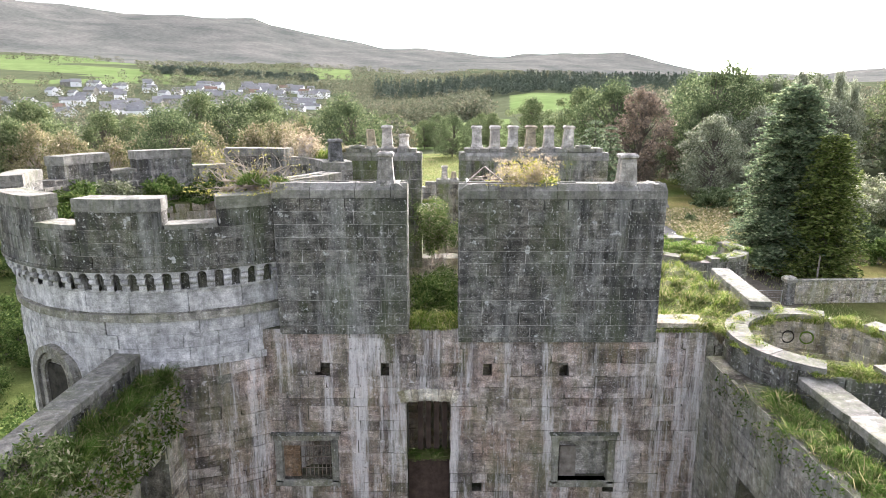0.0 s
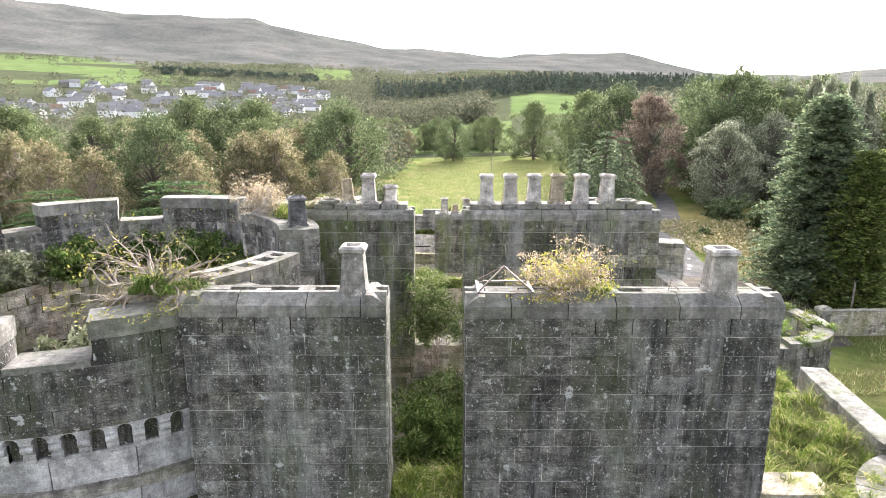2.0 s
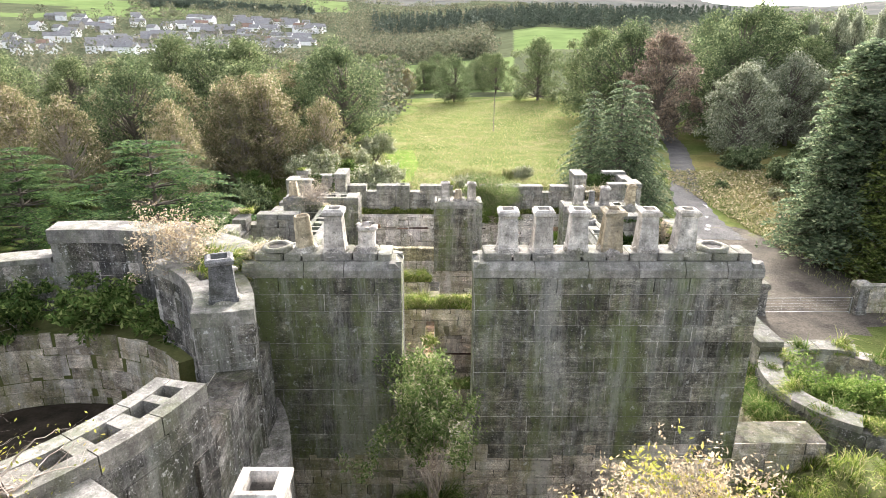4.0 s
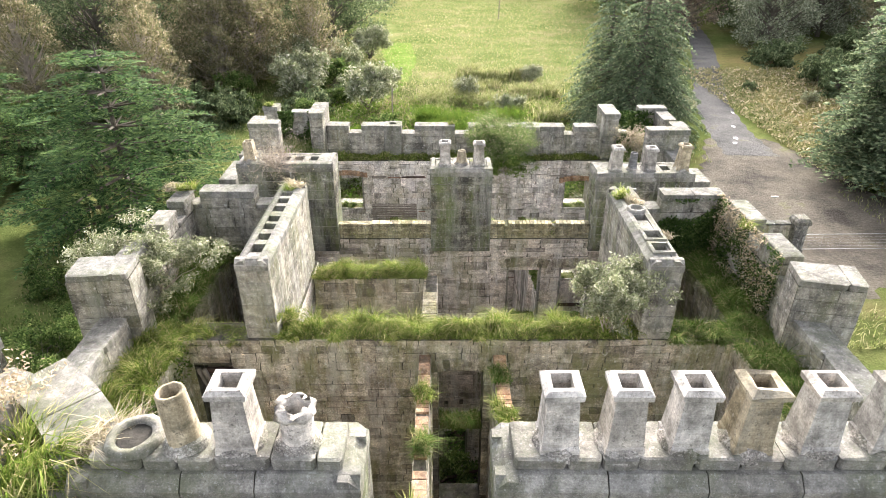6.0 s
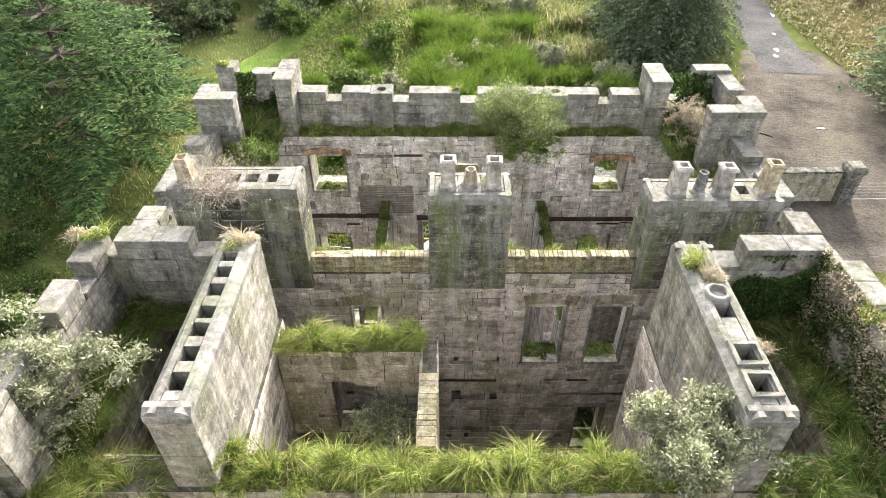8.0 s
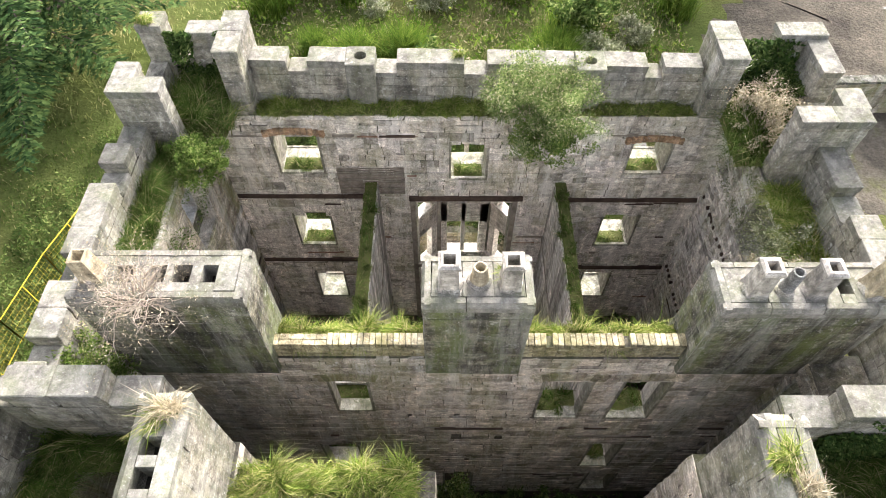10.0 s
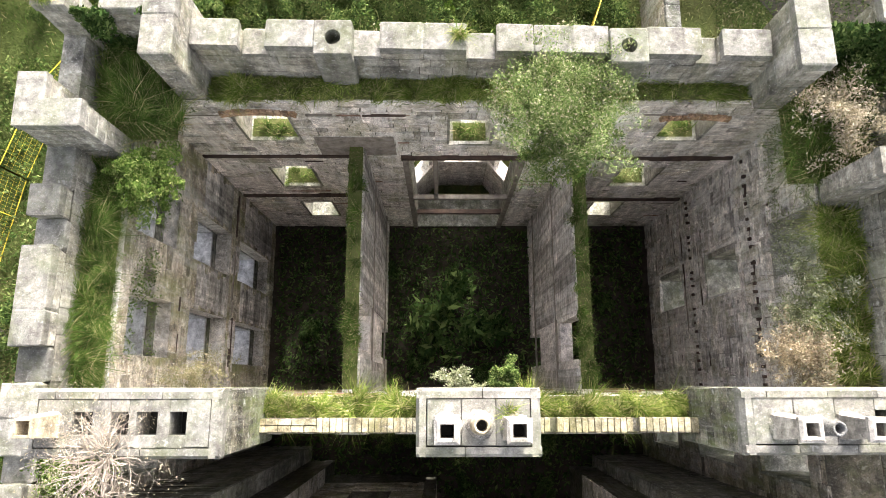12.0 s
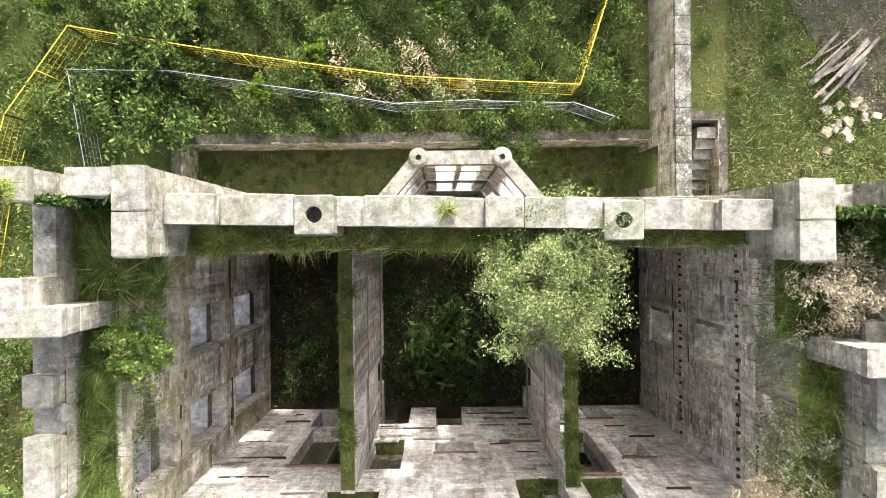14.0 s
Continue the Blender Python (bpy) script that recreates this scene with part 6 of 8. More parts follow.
pot(C2, TX + 3.8 * math.cos(radians(53)), TY + 3.8 * math.sin(radians(53)), 14.8, 0.62, 0.36, POT, turn=50)
wall("wall_behind_tower", (-2.7, 16.0), (-2.7, 19.0), 0, 13.9, 0.5, (), ST_ASHLAR, ST_RUBBLE, (60, 0), label="ashlar wall joining the curved chimneys", low=6)

stack("long pale chimney stack with seven open flues", -4.3, -3.62, 27.05, 31.25, 8.8, 12.86, [(27.45, 27.78), (28.0, 28.3), (28.52, 28.82), (28.93, 29.2), (29.45, 29.75), (29.93, 30.2), (30.36, 30.6)], "y", dict(ST_PALE, lens=(0.5, 1.1)), (60, 120), seed=121, slope=0.12)
MR = stack("long pale chimney stack with open flues", 4.34, 5.02, 27.0, 30.95, 8.8, 12.86, [(27.4, 27.72), (28.0, 28.3), (28.95, 29.25)], "y", dict(ST_PALE, lens=(0.5, 1.1)), (60, 120), seed=122, slope=0.12)
for y in (27.56, 28.15):
    V, F = lathe([(0.25, -0.02), (0.24, 0.05), (0.17, 0.06), (0.16, -0.2)], 4, True, 0.01, 4)
    part("flue_frame", np_mesh("flue_frame", V, F, COPE), MR).location = (4.68, y, 12.86)
V, F = lathe([(0.24, -0.02), (0.21, 0.06), (0.15, 0.07), (0.14, -0.2)], 18, False, 0.006, 5)
part("flue_ring", np_mesh("flue_ring", V, F, COPE, True), MR).location = (4.68, 29.5, 12.86)

BC = stack("mossy ashlar chimney stack with two square pots and a round one", -0.35, 1.45, 32.8, 33.75, 9.9, 12.62, [], seed=131, style=dict(ST_MOSSED, course=0.26), sides=(70, 40), slope=0.05)
pot(BC, 0.08, 33.2, 12.6, 0.72, 0.33)
pot(BC, 0.57, 33.25, 12.6, 0.46, 0.32, BUFF, False, taper=0.72, rim=False)
pot(BC, 1.07, 33.2, 12.6, 0.7, 0.33)
BL = stack("ashlar chimney stack with four open flues overgrown by dead stems", -5.95, -3.18, 32.8, 33.75, 9.9, 12.78, [(-5.3, -5.02), (-4.75, -4.5), (-4.5 + 0.12, -4.08), (-3.9, -3.66)], seed=132, style=ST_MOSSED, sides=(90, 40), slope=0.05)
pot(BL, -5.62, 33.25, 12.76, 0.62, 0.32, BUFF, tilt=(0, -3), rim=False)
BR = stack("ashlar chimney stack carrying four pots", 4.52, 7.35, 32.8, 33.75, 9.9, 12.46, [(6.5, 6.72)], seed=133, style=ST_MOSSED, sides=(90, 40), slope=0.05)
pot(BR, 5.1, 33.2, 12.44, 0.72, 0.33, tilt=(0, 2))
pot(BR, 5.6, 33.2, 12.44, 0.58, 0.26, BLACKPOT, False, (0, 2), rim=False)
pot(BR, 6.08, 33.2, 12.44, 0.7, 0.33, tilt=(0, 2))
pot(BR, 7.05, 33.2, 12.44, 0.78, 0.33, BUFF, tilt=(0, 3))


# ---- round turrets on the right ----
def round_turret(name, cx, cy, R, zt, zf, label, seed, a0=-180, a1=180):
    ob = new(name, ring_mesh(name, cx, cy, R - 0.42, R, 0, zt, a0, a1, MORTAR, 64))
    tagged(ob, label, "turret", kind="structure")
    masonry(ob, round_face(cx, cy, R, a0, a1), 4, zt, ST_ASHLAR, (), 90, seed)
    masonry(ob, hollow_face(cx, cy, R - 0.42, a0, a1), zf, zt, ST_RUBBLE, (), 40, seed + 1)
    n = 12
    for k in range(n):
        if k % 5 != 2:
            part("coping_stone", ring_mesh("coping_stone", cx, cy, R - 0.45, R + 0.04, zt, zt + 0.14, a0 + (a1 - a0) * k / n + 0.3, a0 + (a1 - a0) * (k + 1) / n - 0.3, COPE, 90), ob)
    part("floor", ring_mesh("floor", cx, cy, 0.0, R - 0.4, zf - 0.2, zf, 0, 360, SOIL, 48), ob)
    return ob


TUR = (8.45, 13.0, 2.0)
round_turret("turret_court", *TUR, 11.3, 10.2, "low round turret with grass on its broken rim", 141)
round_turret("turret_middle", 8.85, 21.9, 1.9, 11.35, 10.3, "low round turret filled with shrubs", 142)
pq = wall("parapet_slope_right", (8.08, 18.2), (7.7, 14.9), 9.8, 11.5, 0.45, (), ST_PALE, ST_PALE, (60, 10), label="sloping ashlar parapet with flat coping", category="parapet")
slabs(pq, (8.08, 18.2), (7.7, 14.9), 11.5, 0.45, 0.16, 0.04, (1.2, 1.8), seed=143)
wall("wall_upper_right", (4.95, 14.3), (4.95, 19.6), 0, 10.6, 0.4, (), ST_RUBBLE, None, (20, 0), label="ruined rubble wall choked with grass", low=6)


# ---- turf on the wall heads ----
turf("turf", 4.9, 6.15, 13.55, 14.3, 11.35, 2600, seed=1)
turf("turf", 5.35, 7.66, 14.6, 19.5, 10.65, 9000, (0.1, 0.32), 0.24, seed=2, slope=(0.27, 0.03), label="rank grass and weeds between broken walls")
turf("turf", -6.62, -5.9, 5.0, 13.1, 10.5, 9000, (0.15, 0.45), 0.18, GREENGRASS, "long green grass on a wall ledge", seed=3)
turf("turf", 6.15, 6.95, 5.0, 11.6, 10.7, 5000, (0.12, 0.36), 0.16, GREENGRASS, "long dry grass on a wall ledge", seed=4)
turf("turf", -0.8, 0.38, 13.6, 14.3, 11.4, 2200, (0.1, 0.3), 0.12, GRASS, seed=5)
turf("turf", -0.75, 0.4, 14.3, 19.6, 10.4, 5000, (0.2, 0.6), 0.25, GREENGRASS, "weeds filling the gap between chimney stacks", seed=6)
turf("turf", -3.6, 4.3, 27.0, 27.6, 10.9, 15000, (0.12, 0.36), 0.16, seed=7)
turf("turf", -6.4, -4.3, 27.0, 27.65, 10.75, 4200, (0.12, 0.34), 0.12, seed=8)
turf("turf", 5.0, 7.3, 26.9, 27.6, 10.85, 4800, (0.12, 0.34), 0.12, GREENGRASS, seed=9)
turf("turf", -6.58, -5.7, 20.5, 26.9, 10.95, 10000, (0.15, 0.42), 0.15, seed=10, label="long tufted grass on a wall ledge")
turf("turf", 6.4, 7.35, 20.5, 26.7, 10.95, 10000, (0.15, 0.42), 0.15, GREENGRASS, seed=11, label="long tufted grass on a wall ledge")
turf("turf", -3.45, -0.45, 30.38, 30.88, 10.4, 6500, (0.12, 0.34), 0.15, seed=12)
turf("turf", -6.72, -6.05, 27.6, 31.3, 10.75, 4500, (0.2, 0.58), 0.12, GREENGRASS, seed=13)
turf("turf", -6.1, -4.35, 30.7, 31.3, 10.7, 2500, (0.1, 0.3), 0.12, GREENGRASS, seed=14)
turf("turf", 6.72, 7.45, 27.4, 31.0, 10.75, 4500, (0.2, 0.58), 0.12, GREENGRASS, seed=15)
turf("turf", 5.1, 6.8, 30.4, 31.0, 10.7, 2500, (0.1, 0.3), 0.12, GREENGRASS, seed=16)
turf("turf", -3.3, -0.36, 33.22, 33.6, 10.3, 6500, (0.08, 0.27), 0.2, seed=17)
turf("turf", 1.46, 4.5, 33.22, 33.6, 10.3, 5600, (0.08, 0.27), 0.2, seed=18)
turf("turf", -4.65, 6.2, 39.42, 39.9, 10.4, 13000, (0.10, 0.30), 0.10, GRASS, seed=19, label="mossy grass on the ledge behind the parapet")
turf("turf", -6.64, -6.12, 33.8, 38.0, 10.5, 8000, (0.2, 0.58), 0.14, GREENGRASS, seed=20)
turf("turf", 7.4, 7.95, 33.8, 37.2, 10.25, 6000, (0.2, 0.58), 0.14, seed=21)
turf("turf", -6.7, -5.15, 38.5, 40.4, 10.55, 6000, (0.2, 0.58), 0.15, GREENGRASS, seed=22)
turf("turf", 6.7, 8.3, 37.6, 40.0, 10.55, 4000, (0.2, 0.58), 0.15, GREENGRASS, seed=23)
turf("turf", -2.2, -1.87, 33.7, 39.4, 7.86, 5000, (0.04, 0.14), 0.05, GREENGRASS, seed=24, over=0.03, label="moss and short grass along a partition top")
turf("turf", 3.13, 3.44, 33.7, 39.4, 7.86, 5000, (0.04, 0.14), 0.05, GREENGRASS, seed=25, over=0.03, label="moss and short grass along a partition top")
turf("turf", -0.86, 0.16, 13.7, 14.2, 8.0, 700, (0.05, 0.15), 0.06, GREENGRASS, seed=26, label="moss on a doorway sill")
turf("turf", -8.9, 7.4, 40.45, 43.2, -1.3, 16000, (0.1, 0.35), 0.1, GREENGRASS, seed=27, label="short grass in the sunken area")
turf("turf", -0.05, 0.95, 27.0, 27.55, 8.2, 1200, (0.1, 0.3), 0.1, GREENGRASS, seed=28, label="grass on a doorway sill")
for k, (x, y, n) in enumerate(((-0.38, 22.5, 180), (-0.38, 24.2, 200), (-0.38, 25.6, 160), (1.28, 23.3, 200), (1.28, 25.0, 220), (1.28, 26.2, 160), (1.28, 24.2, 150))):
    turf("turf", x - 0.14, x + 0.14, y - 0.2, y + 0.2, 10.5, n * 3, (0.12, 0.3), 0.08, GREENGRASS if k % 2 else GRASS, seed=60 + k, label="tuft of grass on a brick-topped passage wall")
for k, a in enumerate(range(-170, 180, 24)):
    c, s = math.cos(radians(a)), math.sin(radians(a))
    x, y = TUR[0] + 1.75 * c, TUR[1] + 1.75 * s
    turf("turf", x - 0.32, x + 0.32, y - 0.32, y + 0.32, 11.3, 700, (0.08, 0.26), 0.06, seed=80 + k, label="grass tufts on the turret's rim")

for k, (a, b, c) in enumerate(((-2.6, -1.35, 7.45), (2.05, 3.1, 7.05), (3.7, 4.7, 7.05), (-1.8, -0.95, 3.75), (3.6, 4.65, 3.0))):
    turf("turf", a, b, 33.02, 33.6, c, 700, (0.05, 0.16), 0.07, GREENGRASS, seed=120 + k, label="moss and short grass on an embrasure sill", over=0.02)

turf("turf", -3.9, -3.1, 19.62, 20.2, 14.7, 2600, (0.15, 0.42), 0.16, GRASS, seed=130, label="large drooping tuft of grass on the chimney head", over=0.2)
for k, a in enumerate(range(-170, 180, 30)):
    c, s = math.cos(radians(a)), math.sin(radians(a))
    turf("turf", 8.85 + 1.65 * c - 0.25, 8.85 + 1.65 * c + 0.25, 21.9 + 1.65 * s - 0.25, 21.9 + 1.65 * s + 0.25, 11.4, 420, (0.1, 0.3), 0.08, GREENGRASS if k % 2 else GRASS, seed=140 + k, label="grass tufts on the turret's rim")

for k, (a, b, c) in enumerate(((-4.5, -3.25, 8.27), (0.2, 1.15, 8.02), (4.92, 6.0, 8.27), (-4.5, -3.4, 4.82), (4.85, 5.9, 4.82))):
    turf("turf", a + 0.08, b - 0.08, 39.5, 39.95, c, 500, (0.06, 0.2), 0.07, GREENGRASS, seed=160 + k, label="weeds growing on an empty window's sill", over=0.03)

# ---- shrubs on the ruin ----
shrub("shrub", "straw-stemmed shrub with bright yellow leaves on a chimney top", (1.8, 14.05, 14.72), 0.95, 2000, (0.018, 0.04), LEAF_YELLOW, TWIG, 16, 4, 1, 0.8, 0.5, 0.16, -0.01, 2.0, 0.012)
shrub("shrub", "straw-stemmed shrub with bright yellow leaves on a chimney top", (1.85, 14.08, 14.72), 0.85, 6500, (0.012, 0.03), LEAF_BROWN, TWIG, 20, 4, 2, 0.8, 0.5, 0.14, 0.0, 1.8, 0.016)
shrub("shrub", "sprawling leafless shrub with pale twisted branches", (-4.35, 14.4, 14.6), 1.75, 1500, (0.014, 0.034), LEAF_YELLOW, TWIG, 18, 4, 3, 0.85, 0.5, 0.1, -0.02, 2.0, 0.030)
turf("turf", -4.5, -3.5, 13.75, 14.15, 14.72, 1500, (0.1, 0.28), 0.12, GREENGRASS, seed=29, label="tufts of green grass on the wall head")
shrub("shrub", "dead pale sapling on a chimney top", (3.35, 13.95, 14.7), 0.55, 0, (0.03, 0.05), LEAF_STRAW, TWIG, 2, 2, 4, 0.8, r0=0.03)
shrub("shrub", "thicket of grey-green willow herb in the gap", (-0.2, 18.9, 11.0), 2.4, 17000, (0.02, 0.05), LEAF_ELDER, TWIG, 7, 3, 5, 0.45, 1.0, 0.08, 0.3, 0.28, 0.010)
shrub("shrub", "tangled weeds between the stacks", (-0.25, 15.6, 10.4), 1.7, 12000, (0.025, 0.06), LEAF_GREEN, TWIG, 8, 3, 6, 0.6, 0.9, 0.11, 0.2, 0.5, 0.010)
shrub("shrub", "tangled weeds between the stacks", (0.1, 17.1, 10.4), 1.6, 11000, (0.022, 0.055), LEAF_ELDER, TWIG, 8, 3, 7, 0.6, 0.9, 0.11, 0.2, 0.5, 0.010)
shrub("shrub", "dense grey-green buddleia spilling over the parapet", (-6.75, 28.4, 11.2), 1.9, 28000, (0.022, 0.056), LEAF_GREY, TWIG, 9, 4, 8, 0.75, 0.7, 0.13, 0.05, 0.95, 0.014)
shrub("shrub", "bushy pale buddleia rooted in the wall head", (3.75, 27.25, 10.9), 1.75, 30000, (0.021, 0.054), LEAF_GREY, TWIG, 10, 4, 9, 0.7, 0.95, 0.13, 0.16, 0.7, 0.014)
shrub("shrub", "round leafy bush on the ledge behind the parapet", (2.25, 39.0, 10.4), 2.12, 38000, (0.017, 0.042), LEAF_ELDER, TWIG, 12, 4, 10, 0.75, 0.8, 0.13, 0.08, 1.0, 0.014)
shrub("shrub", "round leafy bush on the ledge behind the parapet", (2.4, 38.6, 10.3), 1.45, 12000, (0.024, 0.056), LEAF_LUSH, TWIG, 7, 3, 11, 0.75, 0.8, 0.13, 0.02, 1.1, 0.013)
shrub("shrub", "mat of dead straw-coloured stems on the chimney", (-4.8, 32.8, 12.72), 1.35, 1800, (0.010, 0.028), LEAF_STRAW, TWIG, 34, 4, 12, 0.85, 0.6, 0.1, -0.01, 1.3, 0.014)
shrub("shrub", "straw-coloured bush filling the corner turret", (7.45, 38.7, 10.6), 1.5, 9000, (0.015, 0.045), LEAF_STRAW, TWIG, 10, 4, 13, 0.75, 0.8, 0.12, 0.05, 0.9, 0.013)
shrub("shrub", "ivy and shoots in the corner turret", (8.1, 39.5, 10.6), 1.3, 10000, (0.025, 0.055), LEAF_GREEN, TWIG, 8, 3, 14, 0.75, 0.8, 0.12, 0.05, 0.8, 0.012)
shrub("shrub", "green bush rooted on the side wall", (-5.55, 37.6, 10.2), 1.25, 12000, (0.02, 0.055), LEAF_LUSH, TWIG, 8, 3, 15, 0.75, 0.8, 0.12, 0.1, 0.8, 0.012)
shrub("shrub", "dry shrub rooted below the chimney", (6.6, 34.3, 10.0), 1.3, 7000, (0.014, 0.04), LEAF_BROWN, TWIG, 9, 3, 16, 0.75, 0.8, 0.12, 0.05, 0.9, 0.012)
shrub("shrub", "shrub growing from the broken side wall", (7.2, 35.2, 9.6), 1.35, 12000, (0.018, 0.05), LEAF_GREY, TWIG, 8, 3, 17, 0.75, 0.8, 0.12, 0.05, 0.9, 0.012)
shrub("shrub", "dry shoots beside the chimney foot", (-4.6, 33.95, 9.7), 0.95, 5200, (0.011, 0.032), LEAF_AUTUMN, TWIG, 12, 3, 18, 0.75, 0.8, 0.12, 0.1, 0.9, 0.012)
shrub("shrub", "leafy shoots behind the middle chimney", (0.3, 33.9, 10.6), 0.65, 4000, (0.016, 0.042), LEAF_GREY, TWIG, 6, 2, 19, 0.75, 0.8, 0.14, 0.1, 0.9, 0.012)
shrub("shrub", "leafy shoots behind the middle chimney", (1.1, 33.95, 10.6), 0.6, 4200, (0.018, 0.045), LEAF_GREEN, TWIG, 6, 2, 20, 0.75, 0.8, 0.14, 0.1, 0.9, 0.012)
shrub("shrub", "shrub growing inside the broken room", (-1.1, 29.5, 8.2), 1.4, 10000, (0.022, 0.055), LEAF_GREY, TWIG, 8, 3, 21, 0.75, 0.8, 0.13, 0.1, 0.8, 0.013)
shrub("shrub", "dry weeds beside the court parapet", (-6.4, 8.6, 10.6), 0.95, 4160, (0.022, 0.06), LEAF_ELDER, TWIG, 10, 3, 22, 0.75, 0.8, 0.14, 0.05, 1.0, 0.012)
shrub("shrub", "bleached straw shrub on the curved chimney", (-4.35, 20.15, 14.75), 1.2, 3000, (0.015, 0.04), LEAF_BROWN, TWIG, 10, 3, 23, 0.75, 0.8, 0.12, 0.1, 0.8, 0.012)
shrub("shrub", "shrubs filling the round turret", (8.7, 21.7, 10.3), 1.7, 18000, (0.022, 0.055), LEAF_LUSH, TWIG, 9, 3, 24, 0.75, 0.8, 0.14, 0.1, 0.9, 0.012)
shrub("shrub", "yellow-green shrub on the side wall ledge", (-6.4, 32.4, 10.4), 1.15, 9000, (0.02, 0.05), LEAF_LUSH, TWIG, 8, 3, 27, 0.75, 0.8, 0.14, 0.05, 1.0, 0.012)
for k, (a, r_, sz, m) in enumerate(((60, 3.6, 1.0, LEAF_GREEN), (85, 3.5, 1.2, LEAF_GREEN), (108, 3.6, 1.1, LEAF_BRAMBLE), (130, 3.5, 1.2, LEAF_GREEN), (152, 3.6, 1.1, LEAF_GREY), (176, 3.6, 1.2, LEAF_GREEN), (200, 3.6, 1.0, LEAF_BRAMBLE))):
    shrub("shrub", "brambles and nettles on the tower's wall walk", (TX + r_ * math.cos(radians(a)), TY + r_ * math.sin(radians(a)), 13.35), sz, 4200, (0.035, 0.085), m, TWIG, 9, 2, 30 + k, 0.75, 0.6, 0.2, 0.02, 1.2, 0.010)
for k, (x, y, z, sz, m) in enumerate(((-5.3, 16.0, 11.9, 1.2, LEAF_GREEN), (-7.4, 16.6, 11.9, 1.4, LEAF_GREY))):
    shrub("shrub", "brambles and nettles on the tower's fallen roof", (x, y, z), sz, 2600, (0.05, 0.12), m, TWIG, 9, 2, 40 + k, 0.75, 0.8, 0.16, 0.05, 1.0, 0.012)

# ---- tufts and creepers ----
for k, (x, y, z, w) in enumerate(((-3.8, 31.0, 12.85, 0.12), (-3.95, 30.85, 12.82, 0.1), (4.55, 30.3, 12.85, 0.2), (4.75, 29.95, 12.85, 0.16), (2.3, 13.9, 14.72, 0.1), (-6.9, 31.5, 12.6, 0.16), (-7.3, 31.4, 12.6, 0.12), (-3.75, 27.2, 11.3, 0.12), (-3.55, 27.5, 11.1, 0.16), (5.1, 28.4, 12.7, 0.06), (-7.0, 40.5, 12.3, 0.14), (0.35, 40.1, 11.66, 0.06), (-3.0, 20.0, 15.0, 0.22), (7.35, 29.3, 12.5, 0.1), (1.0, 33.4, 12.6, 0.05), (-4.9, 14.0, 14.5, 0.1))):
    turf("turf", x - w, x + w, y - w * 0.8, y + w * 0.8, z, int(2600 * w), (0.08, 0.26), 0.05, GRASS if k % 3 else LEAF_STRAW, seed=200 + k, label="small tuft of dry grass on the masonry", over=0.05)
creeper("ivy", "dark ivy covering the battlement", straight((5.8, 30.98, 0), (7.5, 30.98, 0)), 10.8, 12.5, 7500, (0.03, 0.07), IVY, 0.10, 1)
creeper("ivy", "ivy and dry creeper over the battlement", straight((7.43, 31.0, 0), (7.43, 27.6, 0)), 10.8, 12.6, 3000, (0.03, 0.07), IVY, 0.12, 2)
creeper("creeper", "dry straw-coloured creeper over the battlement", straight((7.43, 31.0, 0), (7.43, 27.6, 0)), 10.8, 12.7, 4200, (0.015, 0.045), LEAF_BROWN, 0.22, 3)
creeper("ivy", "ivy hanging inside the corner turret", straight((6.75, 40.05, 0), (8.4, 40.05, 0)), 10.7, 12.2, 2600, (0.05, 0.1), IVY, 0.15, 4)
creeper("ivy", "ivy in the corner turret", straight((-6.6, 40.4, 0), (-5.2, 40.4, 0)), 10.7, 12.1, 2200, (0.05, 0.1), IVY, 0.12, 5)
creeper("moss", "moss and weeds hanging down the wall", straight((-6.0, 33.57, 0), (-6.0, 39.4, 0)), 9.0, 10.2, 1500, (0.018, 0.05), LEAF_GREEN, 0.14, 6, 0.2)
creeper("moss", "dry weeds hanging down the wall", (lambda u: (7.45, 39.4 - u, -math.pi / 2), 5.8), 8.6, 10.2, 4200, (0.018, 0.05), LEAF_GREY, 0.2, 7, 0.0)
creeper("moss", "weeds hanging below the grassy ledge", straight((-5.75, 20.5, 0), (-5.75, 26.9, 0)), 10.2, 11.0, 1800, (0.03, 0.08), GREENGRASS, 0.15, 8, 0.0)
creeper("moss", "weeds hanging below the grassy ledge", straight((-5.9, 6.0, 0), (-5.9, 13.2, 0)), 9.4, 10.6, 2600, (0.03, 0.09), GREENGRASS, 0.2, 9, -0.1)
creeper("moss", "weeds hanging below the grassy ledge", straight((6.1, 13.2, 0), (6.1, 6.0, 0)), 10.2, 10.8, 700, (0.02, 0.06), GREENGRASS, 0.15, 10, 0.0)

# ---- things on and in the ruin ----
mast = new("aerial_bracket")
mast.location = (0.92, 13.88, 14.75)
tagged(mast, "rusty steel lattice bracket clamped on the chimney top", "bracket")


def bar(parent, name, a, b, w, mat):
    s = Soup()
    tube(s, [a, b], [w, w], 4)
    return part(name, s.mesh(name, mat), parent)


for a, b in (((-0.38, -0.3, 0.03), (-0.38, 0.3, 0.03)), ((0.38, -0.3, 0.03), (0.38, 0.3, 0.03))):
    bar(mast, "rail", a, b, 0.028, STEEL)
for a, b in (((-0.4, -0.3, 0.03), (0.4, -0.3, 0.03)), ((-0.4, 0.28, 0.03), (0.4, 0.28, 0.03)), ((-0.38, -0.28, 0.05), (0.0, 0.02, 0.34)), ((0.38, -0.28, 0.05), (0.0, 0.02, 0.34)), ((-0.38, 0.28, 0.05), (0.0, 0.02, 0.34)), ((0.38, 0.28, 0.05), (0.0, 0.02, 0.34)), ((-0.3, 0.0, 0.12), (0.3, 0.0, 0.12))):
    bar(mast, "strut", a, b, 0.014, RUST)


